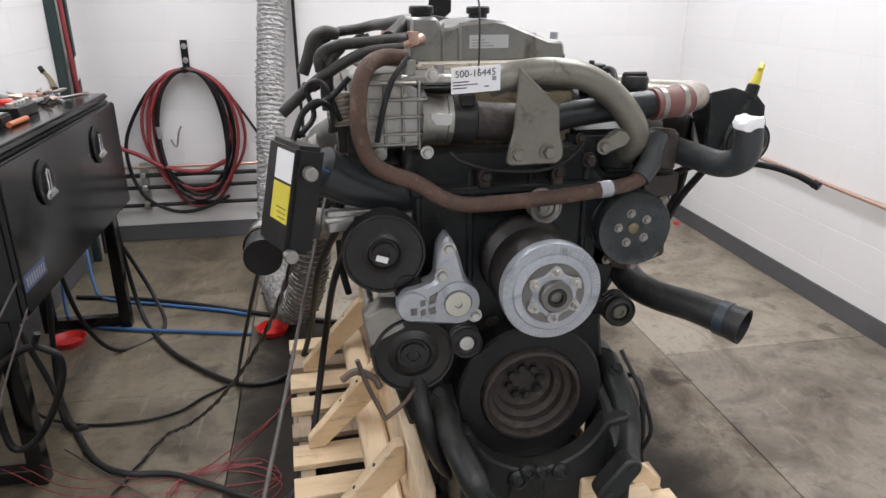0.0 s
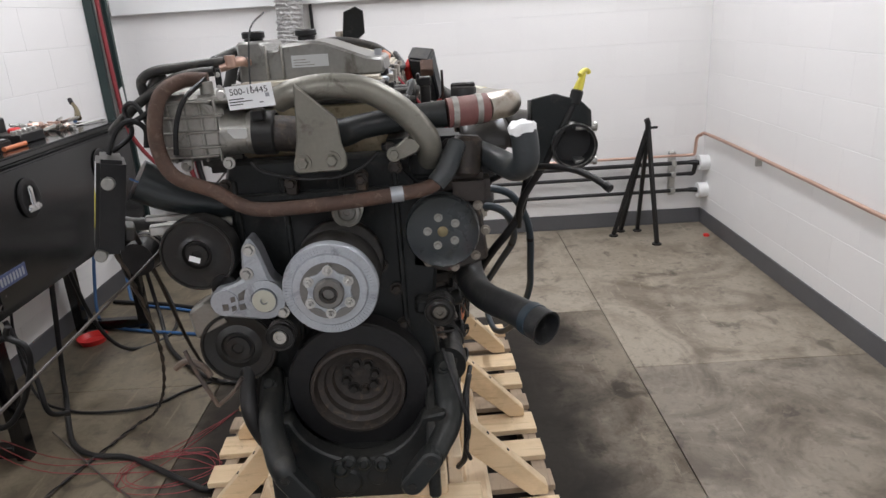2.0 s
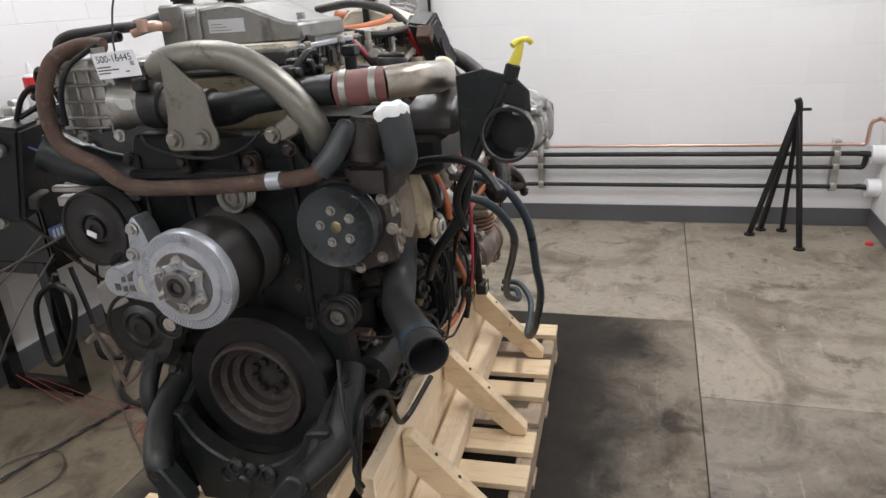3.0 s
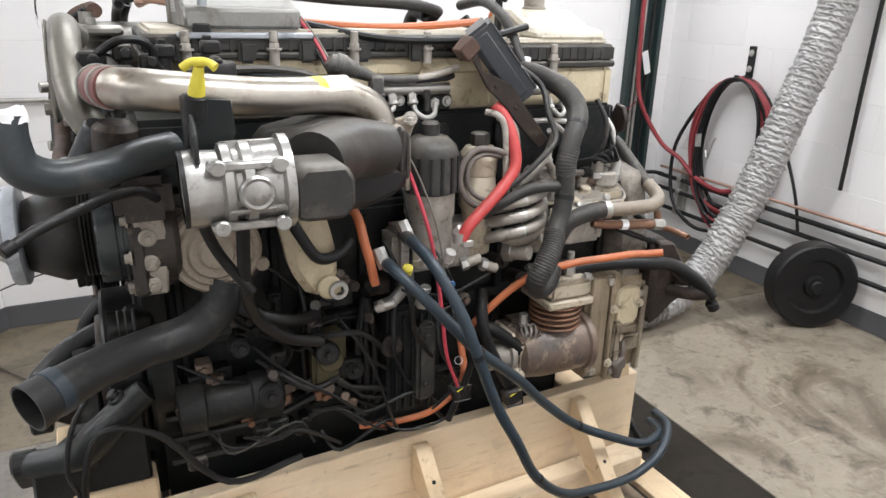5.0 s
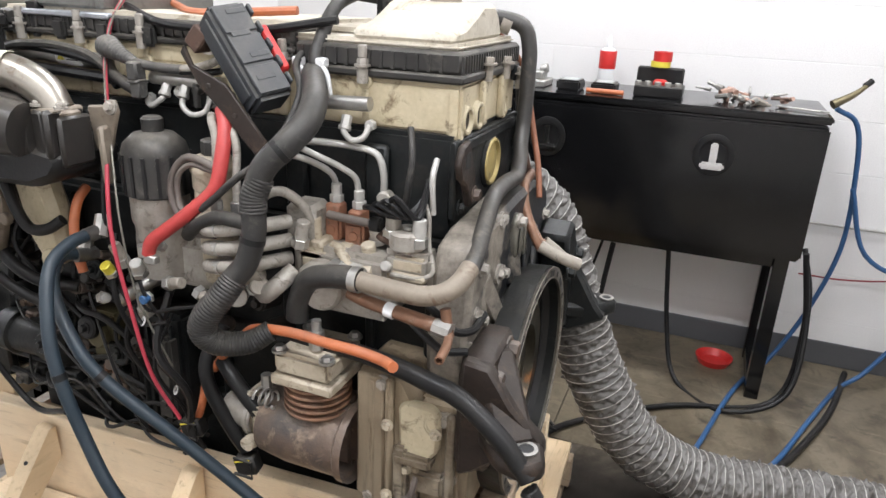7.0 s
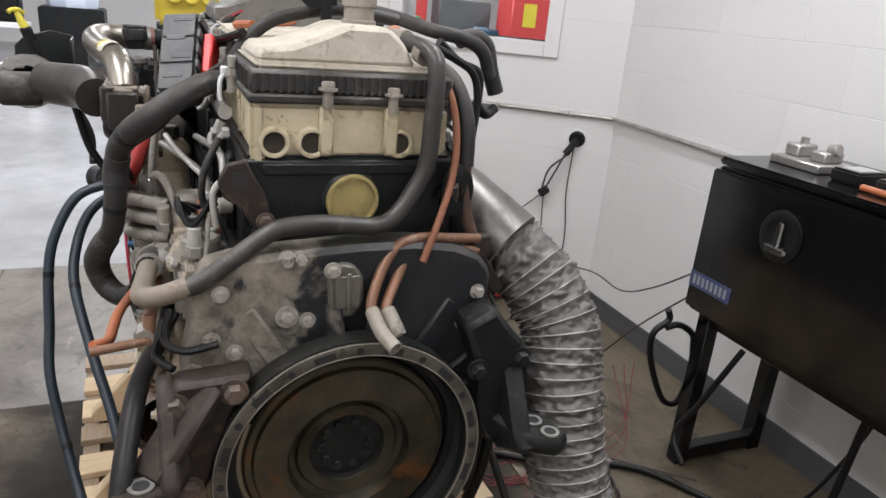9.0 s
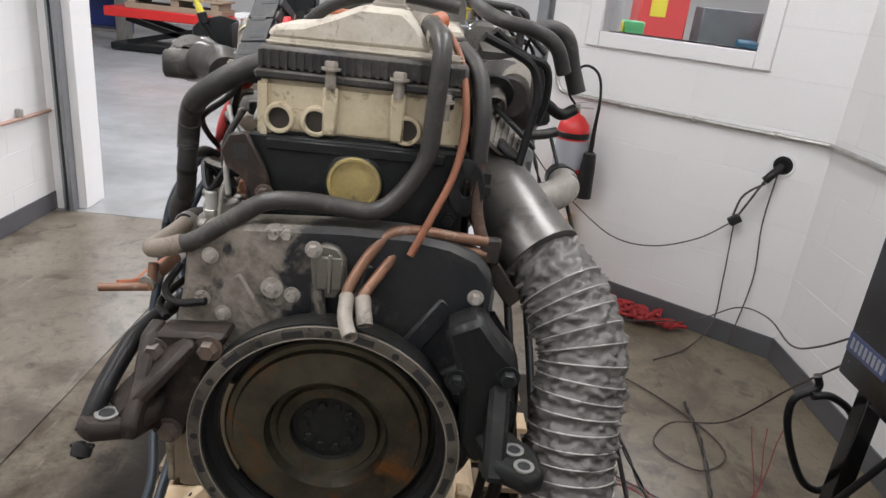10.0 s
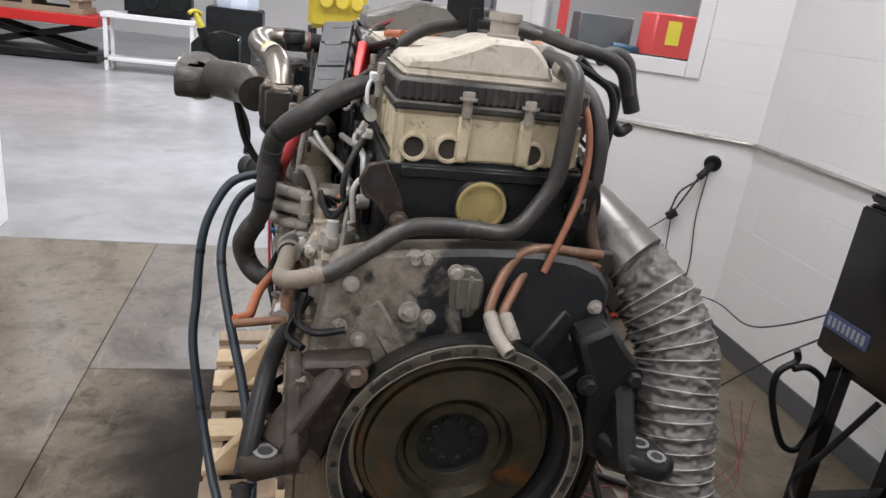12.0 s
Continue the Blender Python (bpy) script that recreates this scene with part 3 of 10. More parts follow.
def block_wall(name, a, b, top, label, holes=(), rows=10, thick=0.2):
    """A painted block wall whose face runs from a to b on the ground with the room on its left hand; holes: (s0, s1, z0, z1) along it."""
    a, b = Vector((*a, 0)), Vector((*b, 0))
    d = (b - a)
    length = d.length
    u = d.normalized()
    n = Vector((-u.y, u.x, 0))
    m = Matrix((u, n, Vector((0, 0, 1)))).transposed().to_4x4()
    m.translation = a
    cuts = sorted({0.0, length, *(h[0] for h in holes), *(h[1] for h in holes)})
    bms = []
    for s0, s1 in zip(cuts, cuts[1:]):
        hs = [h for h in holes if h[0] <= s0 + 1e-6 and h[1] >= s1 - 1e-6]
        z = 0.0
        for h in hs:
            if h[2] > z:
                bms.append(box(s0, s1, -thick, -0.0012, z, h[2]))
            z = h[3]
        if z < top:
            bms.append(box(s0, s1, -thick, -0.0012, z, top))
    core = moved(join(*bms), m)
    wall = solo(name, core, MORTAR, label, "wall", kind="structure")
    for r in range(rows):
        z0, z1 = r * BLOCK_H, (r + 1) * BLOCK_H
        s = -(r % 2) * BLOCK_L / 2
        while s < length - 0.01:
            e0, e1 = max(s, 0.0), min(s + BLOCK_L, length)
            spans = [(e0, e1)]
            for h in holes:
                if h[2] < z1 - 0.05 and h[3] > z0 + 0.05:
                    spans = [q for p0, p1 in spans for q in ((p0, min(p1, h[0])), (max(p0, h[1]), p1)) if q[1] - q[0] > 0.02]
            for p0, p1 in spans:
                ob = new("block", block_mesh(p1 - p0, BLOCK_H))
                ob.parent = wall
                ob.matrix_local = m @ Matrix.Translation((p0, 0, z0))
            s += BLOCK_L
    if rows * BLOCK_H < top:
        up = [box(s0, s1, -0.02, 0.0, rows * BLOCK_H + 0.002, top) for s0, s1 in ((0, length),)] if not any(h[3] > rows * BLOCK_H for h in holes) else []
        if up:
            part("upper_wall", moved(join(*up), m), PAINT, wall)
    return wall, m, length


DIAG_A, DIAG_B = (-0.641, -1.286), (XL, -0.455)
DIAG_L = math.hypot(DIAG_A[0] - DIAG_B[0], DIAG_A[1] - DIAG_B[1])
block_wall("wall_north", (XR, YB), (XL, YB), CEIL, "white painted concrete block wall behind the engine")
block_wall("wall_east", (XR, YF), (XR, YB), CEIL, "white painted concrete block wall with a copper pipe")
block_wall("wall_west", (XL, YB), (XL, DIAG_B[1]), CEIL, "white painted concrete block wall behind the tool chest")
diag, DIAG_M, _ = block_wall("wall_diagonal", DIAG_B, DIAG_A, CEIL, "white painted block wall with a window to the shop",
                             holes=((DIAG_L - 0.2 - 0.79, DIAG_L - 0.2 - 0.07, 1.31, 2.0),))


def skirting(name, a, b):
    a, b = Vector((*a, 0)), Vector((*b, 0))
    u = (b - a).normalized()
    m = Matrix((u, Vector((-u.y, u.x, 0)), Vector((0, 0, 1)))).transposed().to_4x4()
    m.translation = a
    return solo(name, moved(box(0, (b - a).length, 0.0005, 0.009, 0, 0.105, 0.003), m), GREYPAINT, "dark grey painted skirting band along the block wall", "baseboard", kind="structure")


skirting("baseboard_north", (XR, YB), (XL, YB))
skirting("baseboard_east", (XR, YF), (XR, YB))
skirting("baseboard_west", (XL, YB), DIAG_B)
skirting("baseboard_diagonal", DIAG_B, DIAG_A)

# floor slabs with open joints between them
# the two CONCRETE_MID slabs carry the chest's shade in their colour
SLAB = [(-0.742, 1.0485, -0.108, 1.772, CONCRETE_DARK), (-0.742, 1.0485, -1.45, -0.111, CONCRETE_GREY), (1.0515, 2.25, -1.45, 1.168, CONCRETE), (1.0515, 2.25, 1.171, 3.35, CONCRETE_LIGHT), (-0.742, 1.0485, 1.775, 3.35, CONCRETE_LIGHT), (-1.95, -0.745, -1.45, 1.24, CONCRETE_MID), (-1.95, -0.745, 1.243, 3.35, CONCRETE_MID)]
ground = solo("floor", box(-9, 9, -14, 4, -0.25, -0.012), GAP, "dirt under the slab joints", "floor", kind="structure")
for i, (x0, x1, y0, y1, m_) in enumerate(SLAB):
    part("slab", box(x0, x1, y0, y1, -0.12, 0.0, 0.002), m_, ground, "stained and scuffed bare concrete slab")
part("slab", box(-9, 9, -14, -1.456, -0.12, 0.0, 0.002), SHOPFLOOR, ground, "smooth light grey sealed shop floor")
solo("ceiling", box(XL - 0.3, XR + 0.3, YF - 0.2, YB + 0.3, CEIL, CEIL + 0.15), CEILING, "plain white ceiling", "ceiling", kind="structure")
shop = solo("shop_walls", join(box(-9.2, -9, -14, 4, 0, 4.6), box(9, 9.2, -14, 4, 0, 4.6), box(-9.2, 9.2, -14.2, -14, 0, 4.6), box(-9, XL - 0.25, 3.8, 4, 0, 4.6), box(XR + 0.25, 9, 3.8, 4, 0, 4.6)), PAINT, "plain white workshop walls", "wall", kind="structure")
solo("shop_ceiling", box(-9.2, 9.2, -14.2, YF - 0.2, 4.5, 4.65), CEILING, "plain light workshop ceiling", "ceiling", kind="structure")
solo("wall_south", box(-0.60, XR, YF - 0.2, YF, 2.45, CEIL), PAINT, "white wall over the wide doorway", "wall", kind="structure")

# ---- the engine ----
ENGINE = thing("diesel_engine", (0.02, 0.62, 0.30), "large dusty six-cylinder diesel engine standing in a wooden shipping crate", "engine")


def P(name, bm, material, label="", parent=None):
    return part(name, bm, material, parent or ENGINE, label)


def bolts(spots, axis, r=0.010, h=0.009, material=None, parent=None, name="bolt"):
    for q in spots:
        P(name, hexbolt(q, axis, r, h), material or STEEL, "", parent)


def PS(name, bms, material, label="", parent=None):
    """Several alike parts, each an object of its own."""
    for bm in bms:
        P(name, bm, material, label, parent)


# block, pan, head and covers
block = P("cylinder_block", box(-0.20, 0.205, 0.11, 1.22, 0.56, 1.0, 0.012, 2), IRON, "black painted cast iron cylinder block")
for y in (0.14, 0.33, 0.52, 0.70, 0.86, 1.04, 1.16):
    P("block_rib", box(0.2, 0.222, y, y + 0.018, 0.58, 0.98, 0.004), IRON, "", block)
    P("block_rib", box(-0.222, -0.195, y, y + 0.018, 0.58, 0.98, 0.004), IRON, "", block)
P("block_ledge", box(0.2, 0.226, 0.12, 1.2, 0.74, 0.765, 0.005), IRON, "", block)
P("block_ledge", box(0.2, 0.23, 0.12, 1.2, 0.564, 0.585, 0.005), IRON, "", block)
P("oil_pan", join(box(-0.165, 0.175, 0.06, 1.12, 0.33, 0.55, 0.03, 2), box(-0.21, 0.215, 0.08, 1.2, 0.545, 0.562, 0.004)), IRON, "black oil pan with a bolted flange")
bolts([(0.222, 0.15 + 0.085 * i, 0.553) for i in range(12)], (1, 0, 0), 0.007, 0.008, IRON)
head = P("cylinder_head", box(-0.185, 0.18, 0.13, 1.19, 1.0, 1.185, 0.008, 2), IRON, "black cylinder head")
for i in range(6):
    P("head_boss", box(0.178, 0.196, 0.2 + i * 0.165, 0.245 + i * 0.165, 1.02, 1.16, 0.006), IRON, "", head)
cover = P("cover_lower", join(box(-0.17, 0.163, 0.14, 1.185, 1.184, 1.268, 0.006, 2), box(-0.168, 0.1615, 0.142, 0.865, 1.262, 1.296, 0.004), *[lathe([(0.0175, -0.002), (0.018, 0.006), (0.0195, 0.008), (0.0235, 0.008), (0.0255, 0.005), (0.027, -0.004)], (x, 1.187, 1.207), (0, 1, 0), 24) for x in (0.131, 0.07, -0.081)]), COVER, "cream plastic cylinder head cover, oil stained")
for i in range(6):
    P("cover_rib", box(0.16, 0.168, 0.205 + i * 0.16, 0.217 + i * 0.16, 1.19, 1.294 if i < 4 else 1.268, 0.003), COVER, "", cover)
    P("cover_boss", cyl((0.160, 0.212 + i * 0.16, 1.262), (1, 0, 0), 0.013, 0.010, 16, 0.002), COVER, "", cover)
for x in (0.047, -0.064):
    P("cover_rib", box(x - 0.012, x + 0.012, 1.183, 1.197, 1.186, 1.268, 0.004), COVER, "", cover)
P("cover_corner", box(0.145, 0.168, 1.165, 1.192, 1.14, 1.268, 0.006, 2), COVER, "", cover)
for x in (0.131, 0.07, -0.081):
    # flat disc, its dark colour standing in for the hole's shade
    P("cover_hole_shade", cyl((x, 1.182, 1.207), (0, 1, 0), 0.0185, 0.006, 20), HOLEDARK, "dark disc painted as the shade of an open hole")
rim = [box(-0.178, 0.172, 0.872, 1.195, 1.27, 1.285, 0.004), box(-0.174, 0.168, 0.872, 1.19, 1.284, 1.322, 0.006), box(-0.178, 0.172, 0.132, 0.872, 1.297, 1.310, 0.004), box(-0.174, 0.168, 0.138, 0.870, 1.309, 1.343, 0.006)]
rim += [box(-0.165 + i * 0.0135, -0.159 + i * 0.0135, 1.188, 1.1925, 1.287, 1.315) for i in range(25)]
rim += [box(0.166, 0.1705, 0.16 + i * 0.022, 0.166 + i * 0.022, 1.287 + (0.024 if i < 32 else 0), 1.315 + (0.024 if i < 32 else 0)) for i in range(46)]
rim += [box(0.166, 0.182, 0.19 + i * 0.115, 0.222 + i * 0.115, 1.290, 1.331, 0.006, 2) for i in range(6)]
P("cover_rim", join(*rim), PLASTIC_DUSTY, "black ribbed rim, thick with dust")
P("cover_top", join(box(-0.165, 0.158, 0.15, 1.18, 1.32, 1.334, 0.006, 2), box(-0.165, 0.160, 0.15, 0.864, 1.335, 1.352, 0.006, 2), box(-0.10, 0.09, 0.80, 0.98, 1.33, 1.345, 0.008, 2)), COVER_TOP, "dust-covered flat cover top")
# the domed breather at the back
dome = plate([(0.158, 1.33), (0.152, 1.352), (0.10, 1.358), (0.052, 1.376), (0.01, 1.395), (-0.06, 1.395), (-0.085, 1.375), (-0.112, 1.333)], "y", 0.98, 1.17, 0.008)
P("breather_dome", dome, COVER_TOP, "pale dusty domed breather cover")
P("filler_neck", lathe([(0.03, 0), (0.03, 0.012), (0.026, 0.014), (0.026, 0.034), (0.03, 0.036), (0.03, 0.05), (0, 0.05)], (-0.03, 1.08, 1.388), (0, 0, 1), 28), ALU_DUSTY)
for q in ((0.047, 1.196, 1.296), (-0.064, 1.196, 1.29), (-0.14, 1.205, 1.264)):
    P("cover_bolt", join(cyl((q[0], q[1], q[2] - 0.03), (0, 0, 1), 0.009, 0.03, 14), hexbolt((q[0], q[1], q[2]), (0, 0, 1), 0.011, 0.012)), ALU_DUSTY)
P("cover_bracket", box(-0.155, -0.125, 1.188, 1.2, 1.25, 1.28, 0.003), IRON)
for i in range(6):
    q = (0.176, 0.212 + i * 0.16, 1.316 if i < 4 else 1.29)
    P("cover_bolt", join(cyl((q[0], q[1], q[2] - 0.03), (0, 0, 1), 0.010, 0.03, 12), hexbolt(q, (0, 0, 1), 0.010, 0.012), cyl((q[0], q[1], q[2] + 0.012), (0, 0, 1), 0.008, 0.022, 10, 0.002)), CAST)
P("lifting_lug", join(plate([(-0.02, 1.42), (0.03, 1.41), (0.055, 1.43), (0.055, 1.50), (0.03, 1.515), (-0.01, 1.50)], "y", 0.955, 0.965, 0.002), beam((0.0, 0.96, 1.34), (0.0, 0.96, 1.44), 0.02, 0.012)), IRON, "black steel lifting eye")

# front: timing case
case = [(-0.21, 0.55), (-0.245, 0.66), (-0.22, 0.78), (-0.235, 0.92), (-0.22, 1.1), (-0.19, 1.19), (0.16, 1.19), (0.22, 1.12), (0.25, 1.04), (0.26, 0.92), (0.24, 0.78), (0.255, 0.66), (0.22, 0.55)]
PS("timing_case", [plate(case, "y", 0.075, 0.13, 0.008), *[box(x, x + 0.014, 0.0665, 0.08, 0.62, 1.15, 0.004) for x in (-0.19, -0.08, 0.05, 0.17)], box(-0.2, 0.2, 0.055, 0.08, 1.1, 1.118, 0.004)], IRON, "black cast timing case")
bolts([(-0.048, 0.06, 1.142), (0.105, 0.06, 1.147), (-0.20, 0.07, 1.14), (-0.03, 0.07, 1.08), (0.18, 0.07, 1.16), (0.13, 0.07, 0.93), (-0.02, 0.07, 0.80), (0.16, 0.07, 0.87), (0.17, 0.07, 0.78)], (0, -1, 0), 0.011, 0.012, RUSTCAST)


def pulley(name, at, r, width, rim_material, face_material, label, hub=0.5, grooves=6, dish=0.4):
    """A ribbed belt pulley that faces -y; at is the middle of its front face."""
    x, y, z = at
    prof = [(0.012, -width), (r * 0.96, -width), (r, -width * 0.97)]
    for i in range(grooves):
        a = -width * (0.9 - 0.75 * i / grooves)
        prof += [(r, a), (r - 0.003, a + width * 0.06)]
    prof += [(r, -width * 0.08), (r * 0.98, 0), (r * 0.93, 0), (r * 0.90, -width * dish * 0.5), (r * hub * 1.2, -width * dish), (r * hub, -width * 0.1), (r * hub * 0.86, -width * 0.05), (r * hub * 0.76, -width * 0.16), (0, -width * 0.18)]
    ob = P(name, lathe([(a, b) for a, b in prof], (x, y, z), (0, -1, 0), 40), rim_material, label)
    P("hub_cap", lathe([(r * hub * 0.62, -width * 0.19), (r * hub * 0.6, -width * 0.02), (r * hub * 0.3, 0.0), (r * hub * 0.26, -width * 0.06), (0, -width * 0.06)], (x, y, z), (0, -1, 0), 28), face_material, "", ob)
    return ob


damper = P("crank_damper", lathe([(0.112, 0.02), (0.113, 0.0), (0.162, 0.0), (0.167, 0.005), (0.167, 0.062), (0.162, 0.068), (0.116, 0.068), (0.113, 0.062), (0.112, 0.02)], (0.055, 0.07, 0.65), (0, -1, 0), 64), RUBBER, "black vibration damper on the crankshaft")
P("pulley_ring", lathe([(0.1125, 0.02), (0.1125, 0.076), (0.110, 0.082), (0.103, 0.083), (0.100, 0.078), (0.097, 0.058), (0.088, 0.054), (0.084, 0.053), (0.081, 0.036), (0.072, 0.032), (0.067, 0.031), (0.064, 0.014), (0.052, 0.010), (0.0, 0.010)], (0.055, 0.07, 0.65), (0, -1, 0), 64), RUSTCAST, "rust-brown stepped pulley cup", damper)
for i in range(8):
    a = i * math.pi / 4 + 0.2
    P("bolt", hexbolt((0.055 + 0.036 * math.cos(a), 0.060, 0.65 + 0.036 * math.sin(a)), (0, -1, 0), 0.0105, 0.012), SOOT, "", damper)

fan = P("fan_hub", lathe([(0.03, -0.018), (0.0935, -0.018), (0.0985, -0.014), (0.0985, 0.002), (0.0965, 0.0065), (0.094, 0.007), (0.0785, 0.0075), (0.0755, 0.012), (0.064, 0.0125), (0.058, 0.015), (0.030, 0.016), (0.0, 0.016)], (0.042, -0.125, 0.958), (0, -1, 0), 64), ALU_BRIGHT, "bright silver fan hub with six studs")
P("rim_teeth", join(*[moved(box(0.0785, 0.0935, -0.002, 0.002, 0.0065, 0.0088), Matrix.Translation((0.042, -0.125, 0.958)) @ frame_to((0, -1, 0)) @ Matrix.Rotation(i * 2 * math.pi / 84, 4, "Z")) for i in range(84)]), ALU_BRIGHT, "", fan)
for i in range(6):
    a = i * math.pi / 3 + 0.5
    q = (0.042 + 0.046 * math.cos(a), -0.1465, 0.958 + 0.046 * math.sin(a))
    P("stud", join(hexbolt(q, (0, -1, 0), 0.0075, 0.007), cyl(q, (0, -1, 0), 0.0038, 0.02, 10)), STEEL, "", fan)
# raised disc; its darker metal paints the shade of a recess
P("hub_recess_shade", lathe([(0.0615, 0.0120), (0.0605, 0.0160), (0.0, 0.0164)], (0.042, -0.125, 0.958), (0, -1, 0), 48), PIPESTEEL, "dull disc painted as recess shade behind the studs", fan)
P("stud_plate", plate([(0.042 + (0.058 if i % 2 else 0.043) * math.cos(0.5 + (i + 1) * math.pi / 6), 0.958 + (0.058 if i % 2 else 0.043) * math.sin(0.5 + (i + 1) * math.pi / 6)) for i in range(12)], "y", -0.1455, -0.1385, 0.002), ALU_BRIGHT, "", fan)
P("hub_collar", lathe([(0.031, 0.0), (0.031, 0.016), (0.028, 0.019), (0.019, 0.019), (0.017, 0.012), (0.0, 0.012)], (0.042, -0.143, 0.958), (0, -1, 0), 36), PIPESTEEL, "dull steel centre collar", fan)
P("collar_bore", lathe([(0.0175, 0.0), (0.0175, 0.0195), (0.012, 0.0195), (0.011, 0.008), (0, 0.008)], (0.042, -0.143, 0.958), (0, -1, 0), 28), SOOT, "", fan)
prof = [(0.02, 0), (0.09, 0), (0.096, 0.006), (0.098, 0.02)]
for i in range(8):
    prof += [(0.096, 0.03 + i * 0.007), (0.092, 0.0335 + i * 0.007)]
prof += [(0.096, 0.095), (0.097, 0.12), (0.088, 0.14), (0.07, 0.18), (0.03, 0.182)]
P("fan_pulley", lathe(prof, (0.042, 0.075, 0.955), (0, -1, 0), 56), SOOT, "brown-black ribbed fan drive pulley")

pulley("upper_pulley", (-0.262, -0.01, 1.008), 0.083, 0.055, PULLEY, SOOT, "black compressor pulley", 0.46, 6, 0.16)
P("pulley_label", moved(box(-0.012, 0.012, -0.001, 0.001, -0.006, 0.006), pose(-0.267, -0.013, 1.0, 0, 20, 0)), PAPER)
P("compressor_body", join(cyl((-0.262, 0.055, 1.008), (0, 1, 0), 0.07, 0.2, 28, 0.01), box(-0.33, -0.2, 0.08, 0.24, 0.98, 1.035, 0.01)), IRON, "black compressor body")
pulley("lower_pulley", (-0.208, -0.01, 0.778), 0.087, 0.05, PULLEY, PULLEY, "black lower accessory pulley", 0.52, 6, 0.2)
P("alternator_body", join(cyl((-0.21, 0.045, 0.775), (0, 1, 0), 0.078, 0.16, 28, 0.012), *[box(-0.297, -0.28, 0.06 + i * 0.03, 0.075 + i * 0.03, 0.74, 0.87, 0.004) for i in range(4)], plate([(-0.30, 0.80), (-0.31, 0.87), (-0.27, 0.895), (-0.23, 0.89), (-0.22, 0.84)], "y", -0.005, 0.05, 0.006)), ALU, "grey cast alternator behind its pulley")
pulley("small_idler", (-0.101, -0.04, 0.812), 0.033, 0.035, PLASTIC, STEEL, "small idler roller", 0.75, 2, 0.1)
pulley("right_idler", (0.259, 0.02, 0.824), 0.036, 0.05, PULLEY, RINGMET, "small black idler roller", 0.7, 3, 0.1)
P("idler_arm", beam((0.20, 0.07, 0.83), (0.26, 0.075, 0.824), 0.05, 0.04, 0.008), IRON)
pulley("top_idler", (0.071, 0.01, 1.078), 0.033, 0.04, ALU, ALU, "small grey idler roller", 0.7, 3, 0.1)
# belt tensioner
tens = P("belt_tensioner", join(
    plate([(-0.242, 0.911), (-0.228, 0.934), (-0.195, 0.940), (-0.165, 0.953), (-0.158, 1.024), (-0.139, 1.050), (-0.122, 1.022), (-0.104, 0.955), (-0.080, 0.926), (-0.076, 0.900), (-0.088, 0.869), (-0.115, 0.856), (-0.144, 0.857), (-0.207, 0.866), (-0.237, 0.885)], "y", -0.035, 0.02, 0.006),
    lathe([(0.0, 0.0), (0.03, 0.0), (0.033, -0.004), (0.033, -0.03)], (-0.21, -0.037, 0.902), (0, -1, 0), 28)), ALU_BRIGHT, "silver cast belt tensioner")
# thin plates in darker steel paint the shade of the casting's pockets
for pts_ in ([(-0.216, 0.885), (-0.203, 0.885), (-0.203, 0.90), (-0.216, 0.90)], [(-0.196, 0.882), (-0.186, 0.885), (-0.186, 0.897), (-0.196, 0.894)], [(-0.178, 0.884), (-0.165, 0.886), (-0.166, 0.90), (-0.18, 0.896)], [(-0.196, 0.903), (-0.186, 0.906), (-0.186, 0.918), (-0.196, 0.915)], [(-0.178, 0.906), (-0.166, 0.91), (-0.161, 0.932), (-0.178, 0.922)]):
    P("pocket_shade", plate(pts_, "y", -0.0385, -0.036), PIPESTEEL, "", tens)
P("tensioner_disc", lathe([(0.045, -0.01), (0.045, 0.004), (0.029, 0.007), (0.0285, 0.003), (0.027, 0.003), (0.0265, 0.011), (0.008, 0.012), (0.007, 0.004), (0, 0.004)], (-0.121, -0.035, 0.906), (0, -1, 0), 40), ALU_BRIGHT, "", tens)
P("disc_cap", lathe([(0.0255, 0.0), (0.0255, 0.0122), (0.0085, 0.0132), (0.0075, 0.006), (0, 0.006)], (-0.121, -0.035, 0.906), (0, -1, 0), 36), plain("pale_zinc_cap", (0.46, 0.45, 0.37), 0.4, 0.4), "pale plated disc cap", tens)
bolts([(-0.139, -0.037, 1.022), (-0.152, -0.037, 0.968), (-0.085, -0.037, 0.875)], (0, -1, 0), 0.010, 0.01, STEEL, tens)
P("tensioner_roller", cyl((-0.215, 0.03, 0.93), (0, -1, 0), 0.03, 0.04, 24, 0.003), RUBBER, "", tens)
# water pump
wp = P("water_pump_pulley", lathe([(0.02, -0.062), (0.080, -0.062), (0.083, -0.058), (0.083, -0.044), (0.080, -0.042), (0.080, -0.034), (0.083, -0.032), (0.083, -0.008), (0.080, -0.002), (0.075, -0.004), (0.052, -0.012), (0.020, -0.012), (0.0, -0.012)], (0.277, 0.025, 1.014), (0, -1, 0), 56), GLOSSBLUE, "glossy black water pump pulley with five bolts")
P("hub_spot", lathe([(0.012, -0.013), (0.012, -0.009), (0.010, -0.0075), (0, -0.0075)], (0.277, 0.025, 1.014), (0, -1, 0), 24), BRASS, "dull shaft end", wp)
for i in range(5):
    a = i * 2 * math.pi / 5 + 0.55
    P("bolt", hexbolt((0.277 + 0.034 * math.cos(a), 0.0365, 1.014 + 0.034 * math.sin(a)), (0, -1, 0), 0.0068, 0.008), ALU, "", wp)
